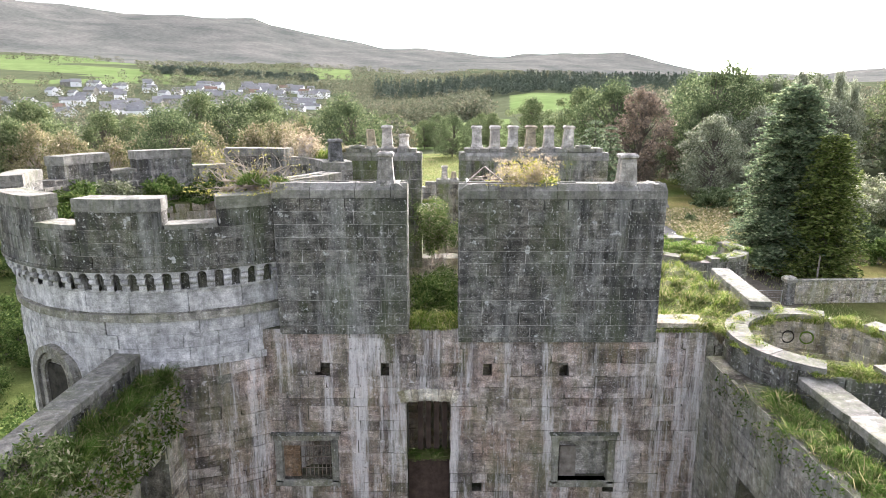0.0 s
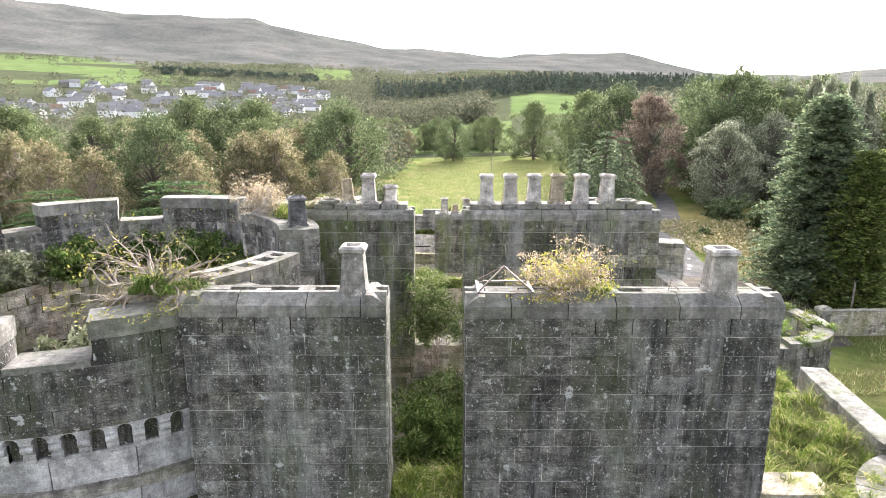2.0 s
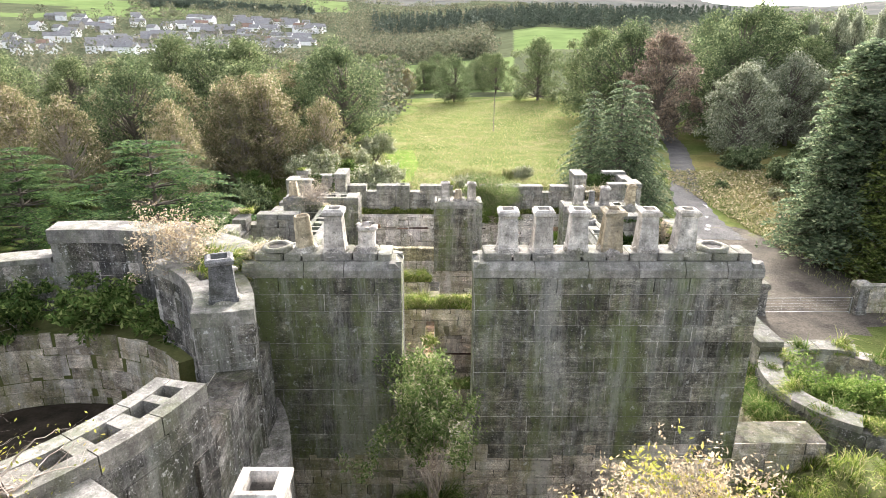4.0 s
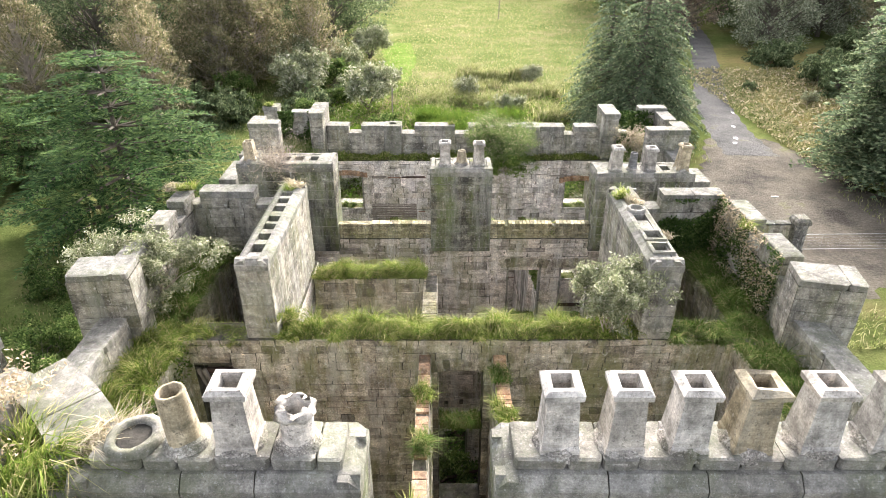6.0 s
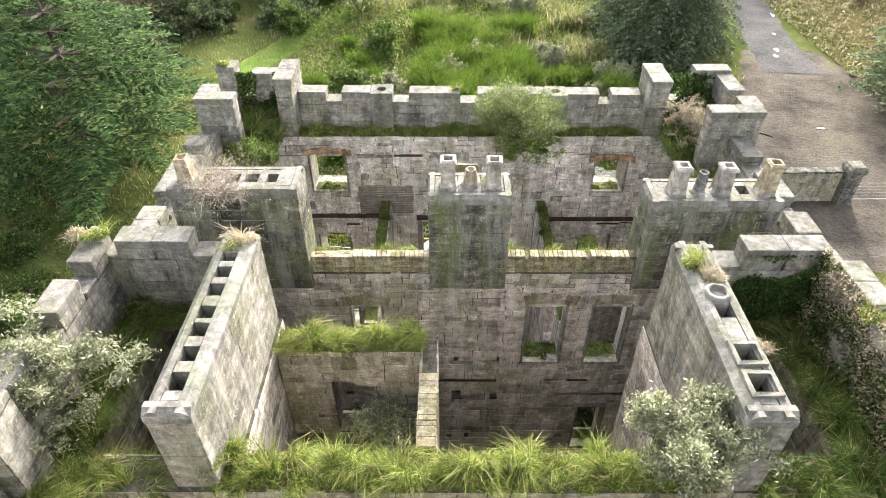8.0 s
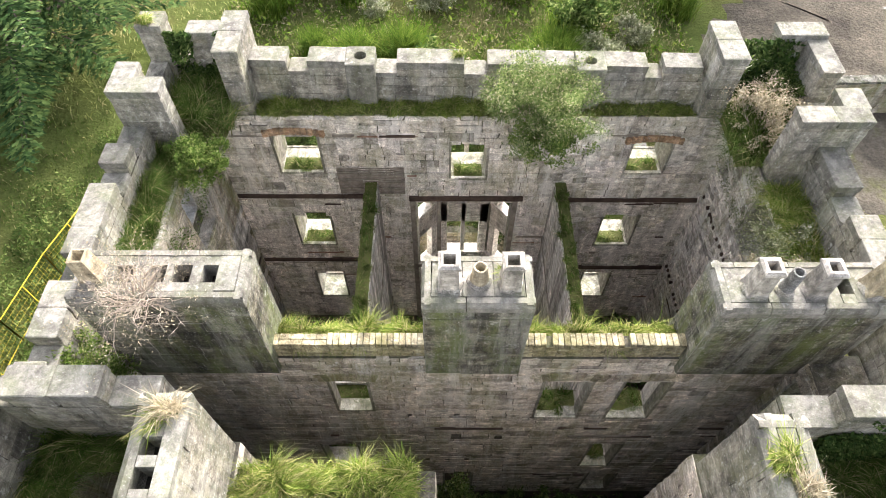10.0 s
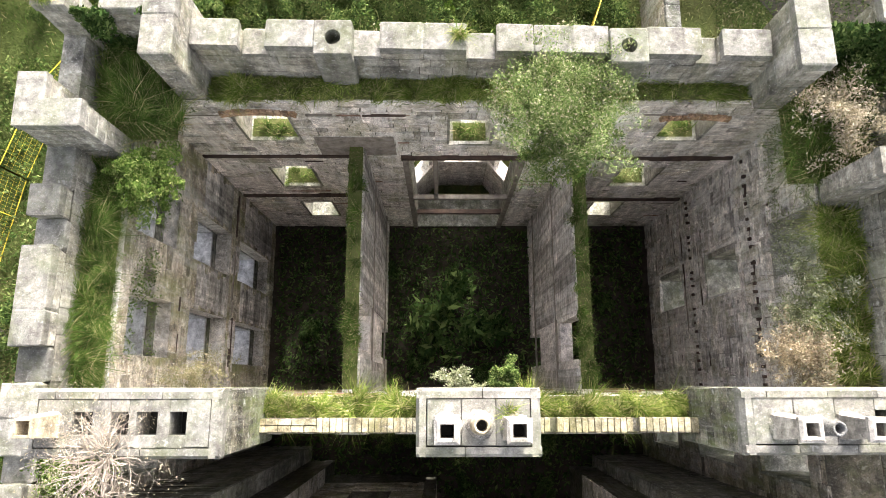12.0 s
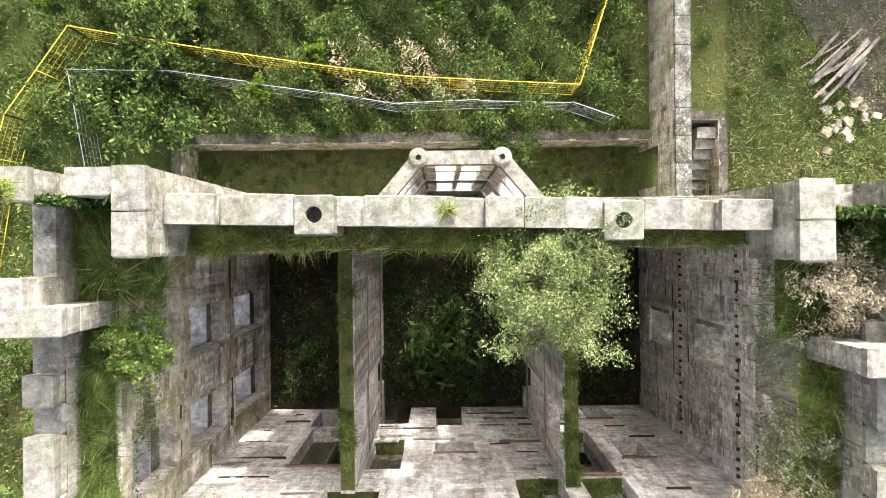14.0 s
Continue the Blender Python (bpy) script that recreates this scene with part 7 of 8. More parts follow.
def framed_window(x0, x1, y, z0, z1, filling, label):
    """A stone-framed opening with something in it, on a face towards -y."""
    base = new("window_1")
    tagged(base, label, "window", kind="structure")
    for nm, a, b, c, d in (("jamb", x0 - 0.13, x0 + 0.03, z0 - 0.05, z1 + 0.02), ("jamb", x1 - 0.03, x1 + 0.13, z0 - 0.05, z1 + 0.02), ("lintel", x0 - 0.16, x1 + 0.16, z1, z1 + 0.15), ("sill", x0 - 0.16, x1 + 0.16, z0 - 0.15, z0)):
        part(nm, box_mesh(nm, a, b, y - 0.05, y + 0.2, c, d, PALE), base)
    part("hood", box_mesh("hood", x0 - 0.2, x1 + 0.2, y - 0.09, y + 0.05, z1 + 0.15, z1 + 0.2, ASHLAR), base)
    if filling == "grille":
        part("infill", box_mesh("infill", x0, x0 + 0.42, y + 0.14, y + 0.24, z0, z1, REDBRICK), base)
        for k in range(9):
            bar(base, "bar", (x0 + 0.45 + 0.1 * k, y + 0.12, z0), (x0 + 0.45 + 0.1 * k, y + 0.12, z1), 0.01, RUST)
        for z in (z0 + 0.25, z0 + 0.55, z0 + 0.85):
            bar(base, "bar", (x0 + 0.42, y + 0.12, z), (x1, y + 0.12, z), 0.012, RUST)
    else:
        part("board", box_mesh("board", x0 + 0.1, x0 + 0.5, y + 0.2, y + 0.26, z0, z1 - 0.3, TIMBER), base)
        # mortar-grey panel stands in for the dim interior behind the opening
        part("infill", box_mesh("infill", x0, x1, y + 0.3, y + 0.4, z0, z1, MORTAR), base)
    return base


framed_window(-3.9, -2.65, 13.58, 7.53, 8.6, "grille", "stone-framed window with iron grille and red brick infill")
framed_window(2.75, 4.0, 13.58, 7.5, 8.6, "board", "stone-framed window with a grey panel in its recess")
# dark wood colour here stands in for the doorway's unlit interior
shut = new("door_1", box_mesh("door_1", -0.86, 0.16, 14.0, 14.06, 6.6, 7.95, DARKWOOD))
tagged(shut, "dark boards low in the doorway", "door", kind="structure")
for k in range(4):
    x = -0.62 + 0.2 * k
    part("plank", box_mesh("plank", x, x + 0.12, 14.12, 14.16, 7.9, 9.5 - 0.1 * (k % 2), DARKWOOD), shut)
lint = new("lintel_arch", None)
tagged(lint, "flat arch of worn voussoirs over a doorway", "lintel", kind="structure")
for (xc, half, y, z) in ((-0.345, 0.62, 13.57, 9.62), (0.42, 0.62, 26.92, 10.08), (-1.98, 0.55, 32.92, 9.24), (2.58, 0.68, 32.92, 9.27), (4.24, 0.68, 32.92, 9.27)):
    for k in range(9):
        a = (k - 4) / 4.0
        vs = new("voussoir", stone_mesh(RUBBLE, k % 4, 0.06, 0.03))
        vs.parent = lint
        vs.matrix_basis = Matrix.Translation((xc + a * half, y - 0.02, z + 0.15 - 0.05 * a * a)) @ Matrix.Rotation(a * 0.3, 4, "Y") @ Matrix.Diagonal((half * 0.24, 0.12, 0.3, 1))
for (xc, half, z) in ((-3.87, 0.75, 9.76), (5.48, 0.7, 9.52)):
    for k in range(11):
        a = (k - 5) / 5.0
        vs = new("voussoir", stone_mesh(REDBRICK, k % 4, 0.06, 0.03))
        vs.parent = lint
        vs.matrix_basis = Matrix.Translation((xc + a * half, 39.46, z + 0.10 - 0.10 * a * a)) @ Matrix.Rotation(-a * 0.25 + math.pi, 4, "Z") @ Matrix.Diagonal((half * 0.18, 0.10, 0.2, 1))

frm = new("window_frame_loose")
tagged(frm, "collapsed grey timber window frame in the broken opening", "window frame")
for a, b in (((-5.5, 26.9, 10.15), (-4.95, 26.8, 8.35)), ((-5.36, 26.88, 10.15), (-4.8, 26.78, 8.35)), ((-4.68, 26.9, 10.1), (-4.55, 26.85, 8.4))):
    s = Soup()
    tube(s, [a, b], [0.05, 0.05], 4)
    part("post", s.mesh("post", TIMBER), frm)
for k in range(6):
    z = 9.95 - 0.27 * k
    part("louvre", box_mesh("louvre", -5.35 + 0.06 * k, -4.62, 26.98, 27.06, z, z + 0.12, DARKWOOD), frm)

for xa, xb, y, z in ((-1.0, 2.3, 39.34, 7.08), (-0.85, 2.1, 39.6, 0.95), (-5.95, -2.25, 39.36, 3.85), (3.5, 7.4, 39.36, 3.4), (-5.95, -2.25, 39.38, 7.15), (3.5, 7.4, 39.38, 7.0)):
    bm_ = new("beam", box_mesh("beam", xa, xb, y, y + 0.14, z, z + 0.16, DARKWOOD))
    tagged(bm_, "rotten timber lintel beam", "beam")
for xa, xb, za, zb in ((-0.98, -0.84, 0.0, 7.05), (2.02, 2.16, 0.0, 7.05), (-0.98, 2.16, 3.55, 3.72), (-0.2, -0.08, 3.72, 7.05)):
    bm_ = new("beam", box_mesh("beam", xa, xb, 39.35, 39.48, za, zb, TIMBER))
    tagged(bm_, "weathered timber framing of the bay's wide opening", "beam")
lath = new("lath_panel", None)
tagged(lath, "weathered timber lath nailed on the wall", "lath panel")
for k in range(15):
    part("slat", box_mesh("slat", -2.95, -1.1, 39.395, 39.425, 7.35 + 0.075 * k, 7.40 + 0.075 * k, TIMBER), lath)
for y0, y1, z0, z1 in ((35.62, 36.76, 4.7, 7.15), (35.62, 36.76, 0.6, 3.8), (38.05, 39.4, 4.8, 7.1), (38.05, 39.4, 0.6, 3.7)):
    lp = new("boarding", None)
    tagged(lp, "split silver-grey boarding on the side wall", "boarding")
    for k in range(int((z1 - z0) / 0.23)):
        part("board", box_mesh("board", -5.985, -5.955, y0 + 0.05 * (k * 7 % 3), y1 - 0.07 * (k * 5 % 4), z0 + 0.23 * k, z0 + 0.215 + 0.23 * k, GREYBOARD), lp)
for x, z0, z1, s in ((-4.55, 4.75, 6.4, 1), (-4.4, 1.5, 3.2, 1), (5.95, 4.75, 6.35, -1), (5.8, 1.5, 3.2, -1)):
    lin = new("window_lining", None)
    tagged(lin, "split brown boards lining a window reveal", "window lining")
    for k in range(5):
        part("board", box_mesh("board", x, x + 0.03 * s, 39.42 + 0.14 * k, 39.55 + 0.14 * k, z0, z1 - 0.06 * (k % 2), BROWNWOOD), lin)
lath2 = new("lath_panel", None)
tagged(lath2, "weathered timber lath nailed on the wall", "lath panel")
for k in range(24):
    part("slat", box_mesh("slat", 7.405, 7.44, 34.1 + 0.12 * (k * 7 % 4), 35.95 - 0.1 * (k * 5 % 3), 3.9 + 0.115 * k, 3.98 + 0.115 * k, GREYBOARD), lath2)
for k in range(9):
    part("slat", box_mesh("slat", 7.405, 7.44, 37.5, 39.35 - 0.1 * (k % 3), 5.0 + 0.2 * k, 5.185 + 0.2 * k, GREYBOARD), lath2)
for x in (7.43,):
    fl_ = new("floor_edge", None)
    tagged(fl_, "dark blocks marking a fallen floor's joist sockets along the wall", "floor edge", kind="structure")
    # dark blocks stand in for shaded joist notches in the wall
    for z in (7.55, 3.95):
        for k in range(26):
            if (k * 7 + int(z)) % 5 == 0:
                continue
            s = -1 if x > 0 else 1
            st = new("joist_end", stone_mesh(DARKWOOD, k % 4, 0.04, 0.03))
            st.parent = fl_
            st.matrix_basis = Matrix.Translation((x + 0.03 * s, 33.75 + 0.215 * k + 0.03 * math.sin(k * 5.0), z + 0.02 * math.sin(k * 3.0))) @ Matrix.Diagonal((0.10, 0.07, 0.10, 1))
V, F = [], []
for i in range(9):
    for j in range(5):
        V.append((6.12 + 0.46 * i / 8 + 0.03 * math.sin(j * 2.0), 25.25 + 0.055 * j * (0.5 + i / 9) + 0.06 * math.sin(i * 0.9), 10.62 + 0.5 * i / 8 + 0.035 * math.sin(i * 1.7 + j * 2)))
for i in range(8):
    for j in range(4):
        F.append((i * 5 + j, i * 5 + j + 1, (i + 1) * 5 + j + 1, (i + 1) * 5 + j))
rag = new("torn_sheet", np_mesh("torn_sheet", V, F, PLASTIC, True))
tagged(rag, "torn white plastic sheet caught on the wall ledge", "sheet")
graf = new("painted_ring", None)
tagged(graf, "two sprayed ring marks on the turret's inner wall", "graffiti")
for k, (dx, mat) in enumerate(((-0.4, SOOT_VOID), (0.05, LEAF_BROOM))):
    V, F = lathe([(0.17, 0), (0.13, 0.006), (0.17, 0.0)], 20)
    p = part("ring", np_mesh("ring", V, F, mat), graf)
    a = radians(88 - 16 * k)
    p.matrix_basis = Matrix.Translation((TUR[0] + 1.545 * math.cos(a), TUR[1] + 1.545 * math.sin(a), 10.85)) @ Matrix.Rotation(a - math.pi / 2, 4, "Z") @ Matrix.Rotation(math.pi / 2, 4, "X")

tr_ = random.Random(23)
for k in range(6):
    x, y, z = tr_.uniform(-2.8, 3.6), tr_.uniform(31.3, 32.6), 0.25 + 0.12 * k
    l, a = tr_.uniform(1.0, 2.4), tr_.gauss(0.0, 0.35)
    s = Soup()
    tube(s, [(-l / 2, 0, -0.1), (0, 0, 0.02), (l / 2, 0, 0.05)], [0.06, 0.06, 0.05], 4)
    ob = new("fallen_beam", s.mesh("fallen_beam", DARKWOOD))
    ob.matrix_basis = Matrix.Translation((x, y, z)) @ Matrix.Rotation(a, 4, "Z")
    tagged(ob, "dark rotten floor timber lying in the weeds", "beam", group="fallen beams")

# fencing round the garden front
def rail_panel(parent_label, a, b, h, mat, n, group):
    a, b = Vector(a), Vector(b)
    f = new("fence_panel")
    f.location = a
    tagged(f, parent_label, "fence", group=group)
    d = b - a
    for z in (0.15, h):
        bar(f, "rail", (0, 0, z), d + Vector((0, 0, z)), 0.018, mat)
    for p in (Vector((0, 0, 0)), d):
        bar(f, "post", p, p + Vector((0, 0, h + 0.02)), 0.03, mat)
    s = Soup()
    for k in range(1, n):
        p = d * k / n
        tube(s, [p + Vector((0, 0, 0.15)), p + Vector((0, 0, h))], [0.003, 0.003], 3)
    for k in range(1, 5):
        z = 0.15 + (h - 0.15) * k / 5
        tube(s, [Vector((0, 0, z)), d + Vector((0, 0, z))], [0.004, 0.004], 3)
    if n > 13:
        bar(f, "post", d / 2 + Vector((0, 0, 0.15)), d / 2 + Vector((0, 0, h)), 0.02, mat)
    if n > 1:
        part("mesh", s.mesh("mesh", mat), f, kind="stuff")


FEN = [(-15.95, 35.4), (-15.7, 38.3), (-15.2, 41.15), (-14.35, 44.05), (-12.2, 47.0), (-8.3, 46.3), (-4.5, 45.7), (-1.0, 45.2), (2.2, 45.0), (5.0, 44.85), (5.9, 47.6), (6.6, 50.0)]
for p, q in zip(FEN, FEN[1:]):
    rail_panel("yellow-painted site fence panel in the weeds", (*p, 0), (*q, 0), 1.6, YELLOW, 22, "yellow fence panels")
FE2 = [(-11.8, 42.0), (-12.4, 45.6), (-9.0, 45.5), (-6.3, 45.1), (-3.5, 44.7), (-1.2, 44.3), (1.6, 44.4), (4.8, 44.3), (6.2, 43.8)]
for k, (p, q) in enumerate(zip(FE2, FE2[1:])):
    rail_panel("galvanised temporary fence panel leaning in the weeds", (*p, 0), (*q, 0), 1.3 + 0.1 * (k % 3), STEEL, 10, "steel fence panels")
rail_panel("tubular steel gate across the drive", (22.6, 50.6, 0), (28.7, 50.7, 0), 1.2, STEEL, 5, "gates")
pile = new("timber_pile")
pile.location = (14.6, 45.0, 0)
tagged(pile, "heap of splintered grey timbers and stones", "timber pile")
pr_ = random.Random(5)
for k in range(16):
    a = pr_.gauss(0.75, 0.18)
    l = pr_.uniform(1.0, 2.2)
    c = Vector((pr_.gauss(0, 0.45), pr_.gauss(0.6, 0.4), 0.12 + 0.05 * k * pr_.random()))
    d = Vector((math.cos(a), math.sin(a), pr_.gauss(0, 0.06))) * l / 2
    bar(pile, "plank", c - d, c + d, pr_.uniform(0.04, 0.09), TIMBER)
for k in range(22):
    st = new("stone", stone_mesh(RUBBLE, k % 4, 0.06, 0.05))
    st.parent = pile
    st.matrix_basis = Matrix.Translation((pr_.gauss(0.3, 0.6), pr_.gauss(-0.9, 0.5), 0.06)) @ Matrix.Rotation(pr_.uniform(0, 3), 4, "Z") @ Matrix.Diagonal((0.3, 0.22, 0.18, 1))
for x, y, h in ((33.5, 54.0, 3.4), (10.5, 143.0, 8.0), (-5.3, 79.0, 3.2)):
    s = Soup()
    tube(s, [(0, 0, -0.2), (0.05, 0, h)], [0.09, 0.07], 7)
    ob = new("timber_post", s.mesh("timber_post", TIMBER))
    ob.location = (x, y, 0)
    tagged(ob, "weathered upright timber post in the grass", "post", group="posts")

# ---- trees and bushes round the ruin ----
T_AUT = tree("tree", "slender autumn birch with thinning yellow-brown leaves", (-27, 91, 0), 13, 9.5, 11000, (0.11, 0.27), LEAF_AUTUMN, 1, TWIG, 0.07, clumps=130)
T_DARK = tree("tree", "broad dark green oak tree in leaf", (-17.5, 116, 0), 17, 19, 20000, (0.15, 0.34), LEAF_DARK, 2, low=0.06, clumps=110)
T_GREEN = tree("tree", "broad green maple tree in leaf", (28.5, 205, 0), 18, 19, 16000, (0.18, 0.4), LEAF_MAPLE, 3, low=0.08)
T_RED = tree("tree", "copper-leaved beech tree in autumn", (40, 128, 0), 19, 15, 15000, (0.18, 0.4), LEAF_RED, 4, low=0.08)
T_GREY = tree("tree", "grey-green willow tree in full leaf", (56, 126, 0), 14, 13, 16000, (0.12, 0.3), LEAF_TREE, 5, low=0.05, clumps=110)
T_CONE = evergreen("conifer", "tall dense dark green cypress tree", (34.2, 61.5, 0), 18.4, 11.5, LEAF_CONE, 6, 58, 12, rise=0.6, droop=0.35, cone=0.42, hang=-0.1, spray=(0.24, 0.46), gap=0.34, low=0.01, flat=1.0)
T_LIME = evergreen("conifer", "bushy yellow-green cypress tree beside the drive", (35.6, 57.2, 0), 14.0, 7.6, LEAF_LIME, 9, 46, 11, rise=0.6, droop=0.35, cone=0.45, hang=-0.1, spray=(0.22, 0.44), gap=0.34, low=0.01, flat=1.0)
T_SPRUCE = evergreen("conifer", "dark blue-green spruce with drooping boughs", (16.8, 70, 0), 15.5, 12.5, LEAF_CONE, 7, 24, 8, rise=0.1, droop=0.45, cone=0.75, hang=0.7, spray=(0.2, 0.42), gap=0.26, low=0.04)
T_CEDAR = evergreen("conifer", "spreading cedar with tiered fresh green boughs", (-21.0, 54.5, 0), 12.6, 21, LEAF_CEDAR, 8, 10, 8, rise=0.24, droop=0.2, cone=0.55, hang=0.12, spray=(0.2, 0.42), gap=0.17, low=0.10, flat=0.12)
B_GREY = shrub("bush", "rounded grey-green willow bush in grass", (-10.8, 108, 0), 5.0, 7000, (0.10, 0.24), LEAF_GREY, BARK, 8, 2, 41, 0.75, 0.9, 0.14, 0.1, 0.8, 0.012, "bushes", "bush")
B_DARK = shrub("bush", "dark evergreen rhododendron bush on a bank", (46, 92, 0), 5.0, 7000, (0.14, 0.32), LEAF_DARK, BARK, 8, 2, 42, 0.75, 0.8, 0.15, 0.02, 0.95, 0.012, "bushes", "bush")
B_GREEN = shrub("bush", "leafy green bush in rough grass", (-13, 76, 0), 3.2, 5000, (0.08, 0.2), LEAF_GREEN, BARK, 8, 2, 43, 0.75, 0.9, 0.15, 0.1, 0.85, 0.012, "bushes", "bush")
B_BROOM = new("bush")
B_BROOM.matrix_basis = Matrix.Translation((4, 66, 0))
tagged(B_BROOM, "upright bright green broom bush", "bush", "bushes")
GP = np.stack([nrg.normal(0, 0.38, 1500), nrg.normal(0, 0.38, 1500), np.full(1500, -0.05)], 1)
V, F = blades(GP, (1.0, 2.3), 0.022, 0.42, 0.3)
part("foliage", np_mesh("foliage", V, F, LEAF_BROOM), B_BROOM, kind="stuff")
B_TALL = new("bush")
B_TALL.matrix_basis = Matrix.Translation((2, 84, 0))
tagged(B_TALL, "tall clump of yellowing willowherb in the meadow", "bush", "bushes")
V, F = blades(GP * [1.5, 1.5, 1.0], (0.6, 1.6), 0.03, 0.5, 0.4)
part("foliage", np_mesh("foliage", V, F, MEADOWGRASS), B_TALL, kind="stuff")
B_PALE = shrub("bush", "pale flowering buddleia bush", (-4.2, 63.5, 0), 2.4, 6000, (0.05, 0.14), LEAF_GREY, TWIG, 9, 2, 45, 0.7, 0.9, 0.13, 0.15, 0.8, 0.010, "bushes", "bush")

W_DARK = shrub("weed_clump", "low clump of dark leafy weeds", (-9.6, 44.5, 0), 4.0, 5000, (0.06, 0.16), LEAF_BRAMBLE, BARK, 5, 2, 46, 0.75, 0.8, 0.15, 0.02, 0.95, 0.010, "weed clumps", "weeds")
W_GREEN = shrub("weed_clump", "low clump of green leafy weeds", (-9.8, 47.5, 0), 3.2, 4000, (0.055, 0.14), LEAF_GREEN, BARK, 5, 2, 47, 0.75, 0.9, 0.15, 0.1, 0.85, 0.010, "weed clumps", "weeds")
W_BROOM = shrub("weed_clump", "upright clump of bright green broom", (-6.5, 48.5, 0), 2.6, 1800, (0.08, 0.24), LEAF_BROOM, LEAF_BROOM, 7, 2, 48, 0.35, 1.3, 0.09, 0.5, 0.45, 0.006, "weed clumps", "weeds")
W_IVY = shrub("weed_clump", "dark ivy and ferns on the earth floor", (0.5, 36.5, 0), 3.0, 1500, (0.10, 0.26), IVY, BARK, 5, 1, 49, 0.75, 0.7, 0.2, 0.0, 1.2, 0.008, "weed clumps", "weeds")


def again(ob, x, y, s=1.0, turn=0.0, wide=1.0, label=""):
    c = copy_thing(ob, Matrix.Translation((x, y, float(lie(x, y)))) @ Matrix.Rotation(turn, 4, "Z"))
    c.scale = (s * wide, s * wide, s)
    if label:
        c["label"] = label
    return c


pl_ = random.Random(17)
# autumn wood to the left
for k in range(40):
    x, y = pl_.uniform(-95, -20), pl_.uniform(88, 165)
    again(pl_.choice((T_AUT, T_AUT, T_AUT, T_DARK, T_GREEN, T_GREY)), x, y, pl_.uniform(0.75, 1.05), pl_.uniform(0, 6))
for x, y, s in ((-42, 80, 0.9), (-50, 84, 0.95), (-58, 90, 1.0), (-36, 96, 1.0), (-46, 99, 1.0), (-32, 84, 0.85), (-24, 98, 1.0), (-66, 82, 0.9), (-76, 95, 1.0), (-28, 76, 0.8)):
    again(T_AUT, x, y, s, x)
for x, y, s, o in ((-17, 88, 0.8, B_GREY), (-11.5, 84, 0.7, B_GREEN), (-20, 80, 0.8, B_GREEN), (-26, 70, 1.0, B_DARK), (-32, 64, 1.0, B_DARK), (-16, 95, 0.8, T_AUT)):
    again(o, x, y, s, x)
for x, y, s_, o in ((-16, 86, 1.2, B_GREY), (-13, 91, 1.3, B_GREEN), (-19, 93, 1.3, B_GREY), (-14.5, 80, 0.8, B_DARK), (-11.8, 86, 0.55, B_DARK), (-12.5, 98, 1.0, B_GREY), (-28, 80, 1.0, B_DARK), (-34, 79, 1.1, B_DARK), (-24, 87, 1.1, B_GREEN), (-22.5, 78, 0.9, B_DARK), (-40, 76, 1.2, B_GREEN), (-48, 80, 1.2, B_DARK), (-30, 90, 1.3, B_GREY), (-38, 88, 1.2, B_DARK)):
    again(o, x, y, s_, x * 2.3)
for k in range(34):
    again(B_TALL, pl_.uniform(-3, 12), pl_.uniform(68, 98), pl_.uniform(0.7, 1.4), k * 1.3)
again(T_CEDAR, -36, 62, 0.85, 1.0)
for k in range(18):
    again(pl_.choice((W_DARK, W_GREEN)), pl_.uniform(-48, -20), pl_.uniform(30, 64), pl_.uniform(0.7, 1.1), k)
for k in range(20):
    again(pl_.choice((W_DARK, W_DARK, W_GREEN)), pl_.uniform(-27, -14.5), pl_.uniform(18, 44), pl_.uniform(0.45, 0.8), k)
again(T_DARK, 3, 205, 0.75, 1.0)
again(T_GREEN, 44, 215, 0.7, 2.0)
again(T_GREEN, 18, 232, 0.7, 0.5)
for k in range(16):
    again(pl_.choice((T_GREEN, T_AUT, T_DARK)), pl_.uniform(-30, 16), pl_.uniform(225, 290), pl_.uniform(0.5, 0.8), k)
# to the right of the drive
again(B_DARK, 25.5, 86, 0.8, 2.0)
for x, y, s, o in ((24.0, 78.5, 0.6, B_GREY), (46, 104, 1.0, B_DARK), (54, 98, 1.1, B_DARK), (60, 108, 1.2, B_DARK), (52, 88, 0.8, B_GREY), (66, 100, 1.2, B_DARK), (49, 115, 1.0, T_GREY), (62, 124, 1.1, T_GREY), (70, 135, 1.0, T_GREEN), (76, 150, 1.25, T_DARK), (84, 138, 1.2, T_GREY), (61, 140, 1.4, T_DARK), (92, 160, 1.3, T_DARK), (68, 118, 1.0, T_AUT), (50, 70, 0.9, B_DARK), (46, 64, 1.0, B_GREEN), (56, 62, 1.4, B_DARK), (64, 75, 1.4, B_GREY), (74, 88, 1.5, B_DARK), (82, 104, 1.3, B_GREY), (100, 120, 1.2, T_GREY), (54, 132, 1.0, T_DARK), (110, 150, 1.3, T_GREEN), (96, 178, 1.3, T_AUT), (40, 150, 1.2, T_DARK), (36, 165, 1.1, T_GREEN), (72, 160, 1.35, T_DARK), (70, 180, 1.3, T_DARK), (45, 145, 1.0, T_GREY), (62, 60, 1.0, T_CONE), (72, 66, 0.9, T_CONE), (86, 80, 1.0, T_GREY), (40, 84, 0.35, B_GREY), (36, 90, 0.3, B_DARK)):
    again(o, x, y, s, x * 1.7)
for x, y, s in ((76, 146, 1.5), (80, 144, 1.65), (84, 145, 1.6), (88, 143, 1.62), (92, 144, 1.45)):
    again(T_GREY, x, y, s, x, 0.32, "tall slender grey-green poplar tree")
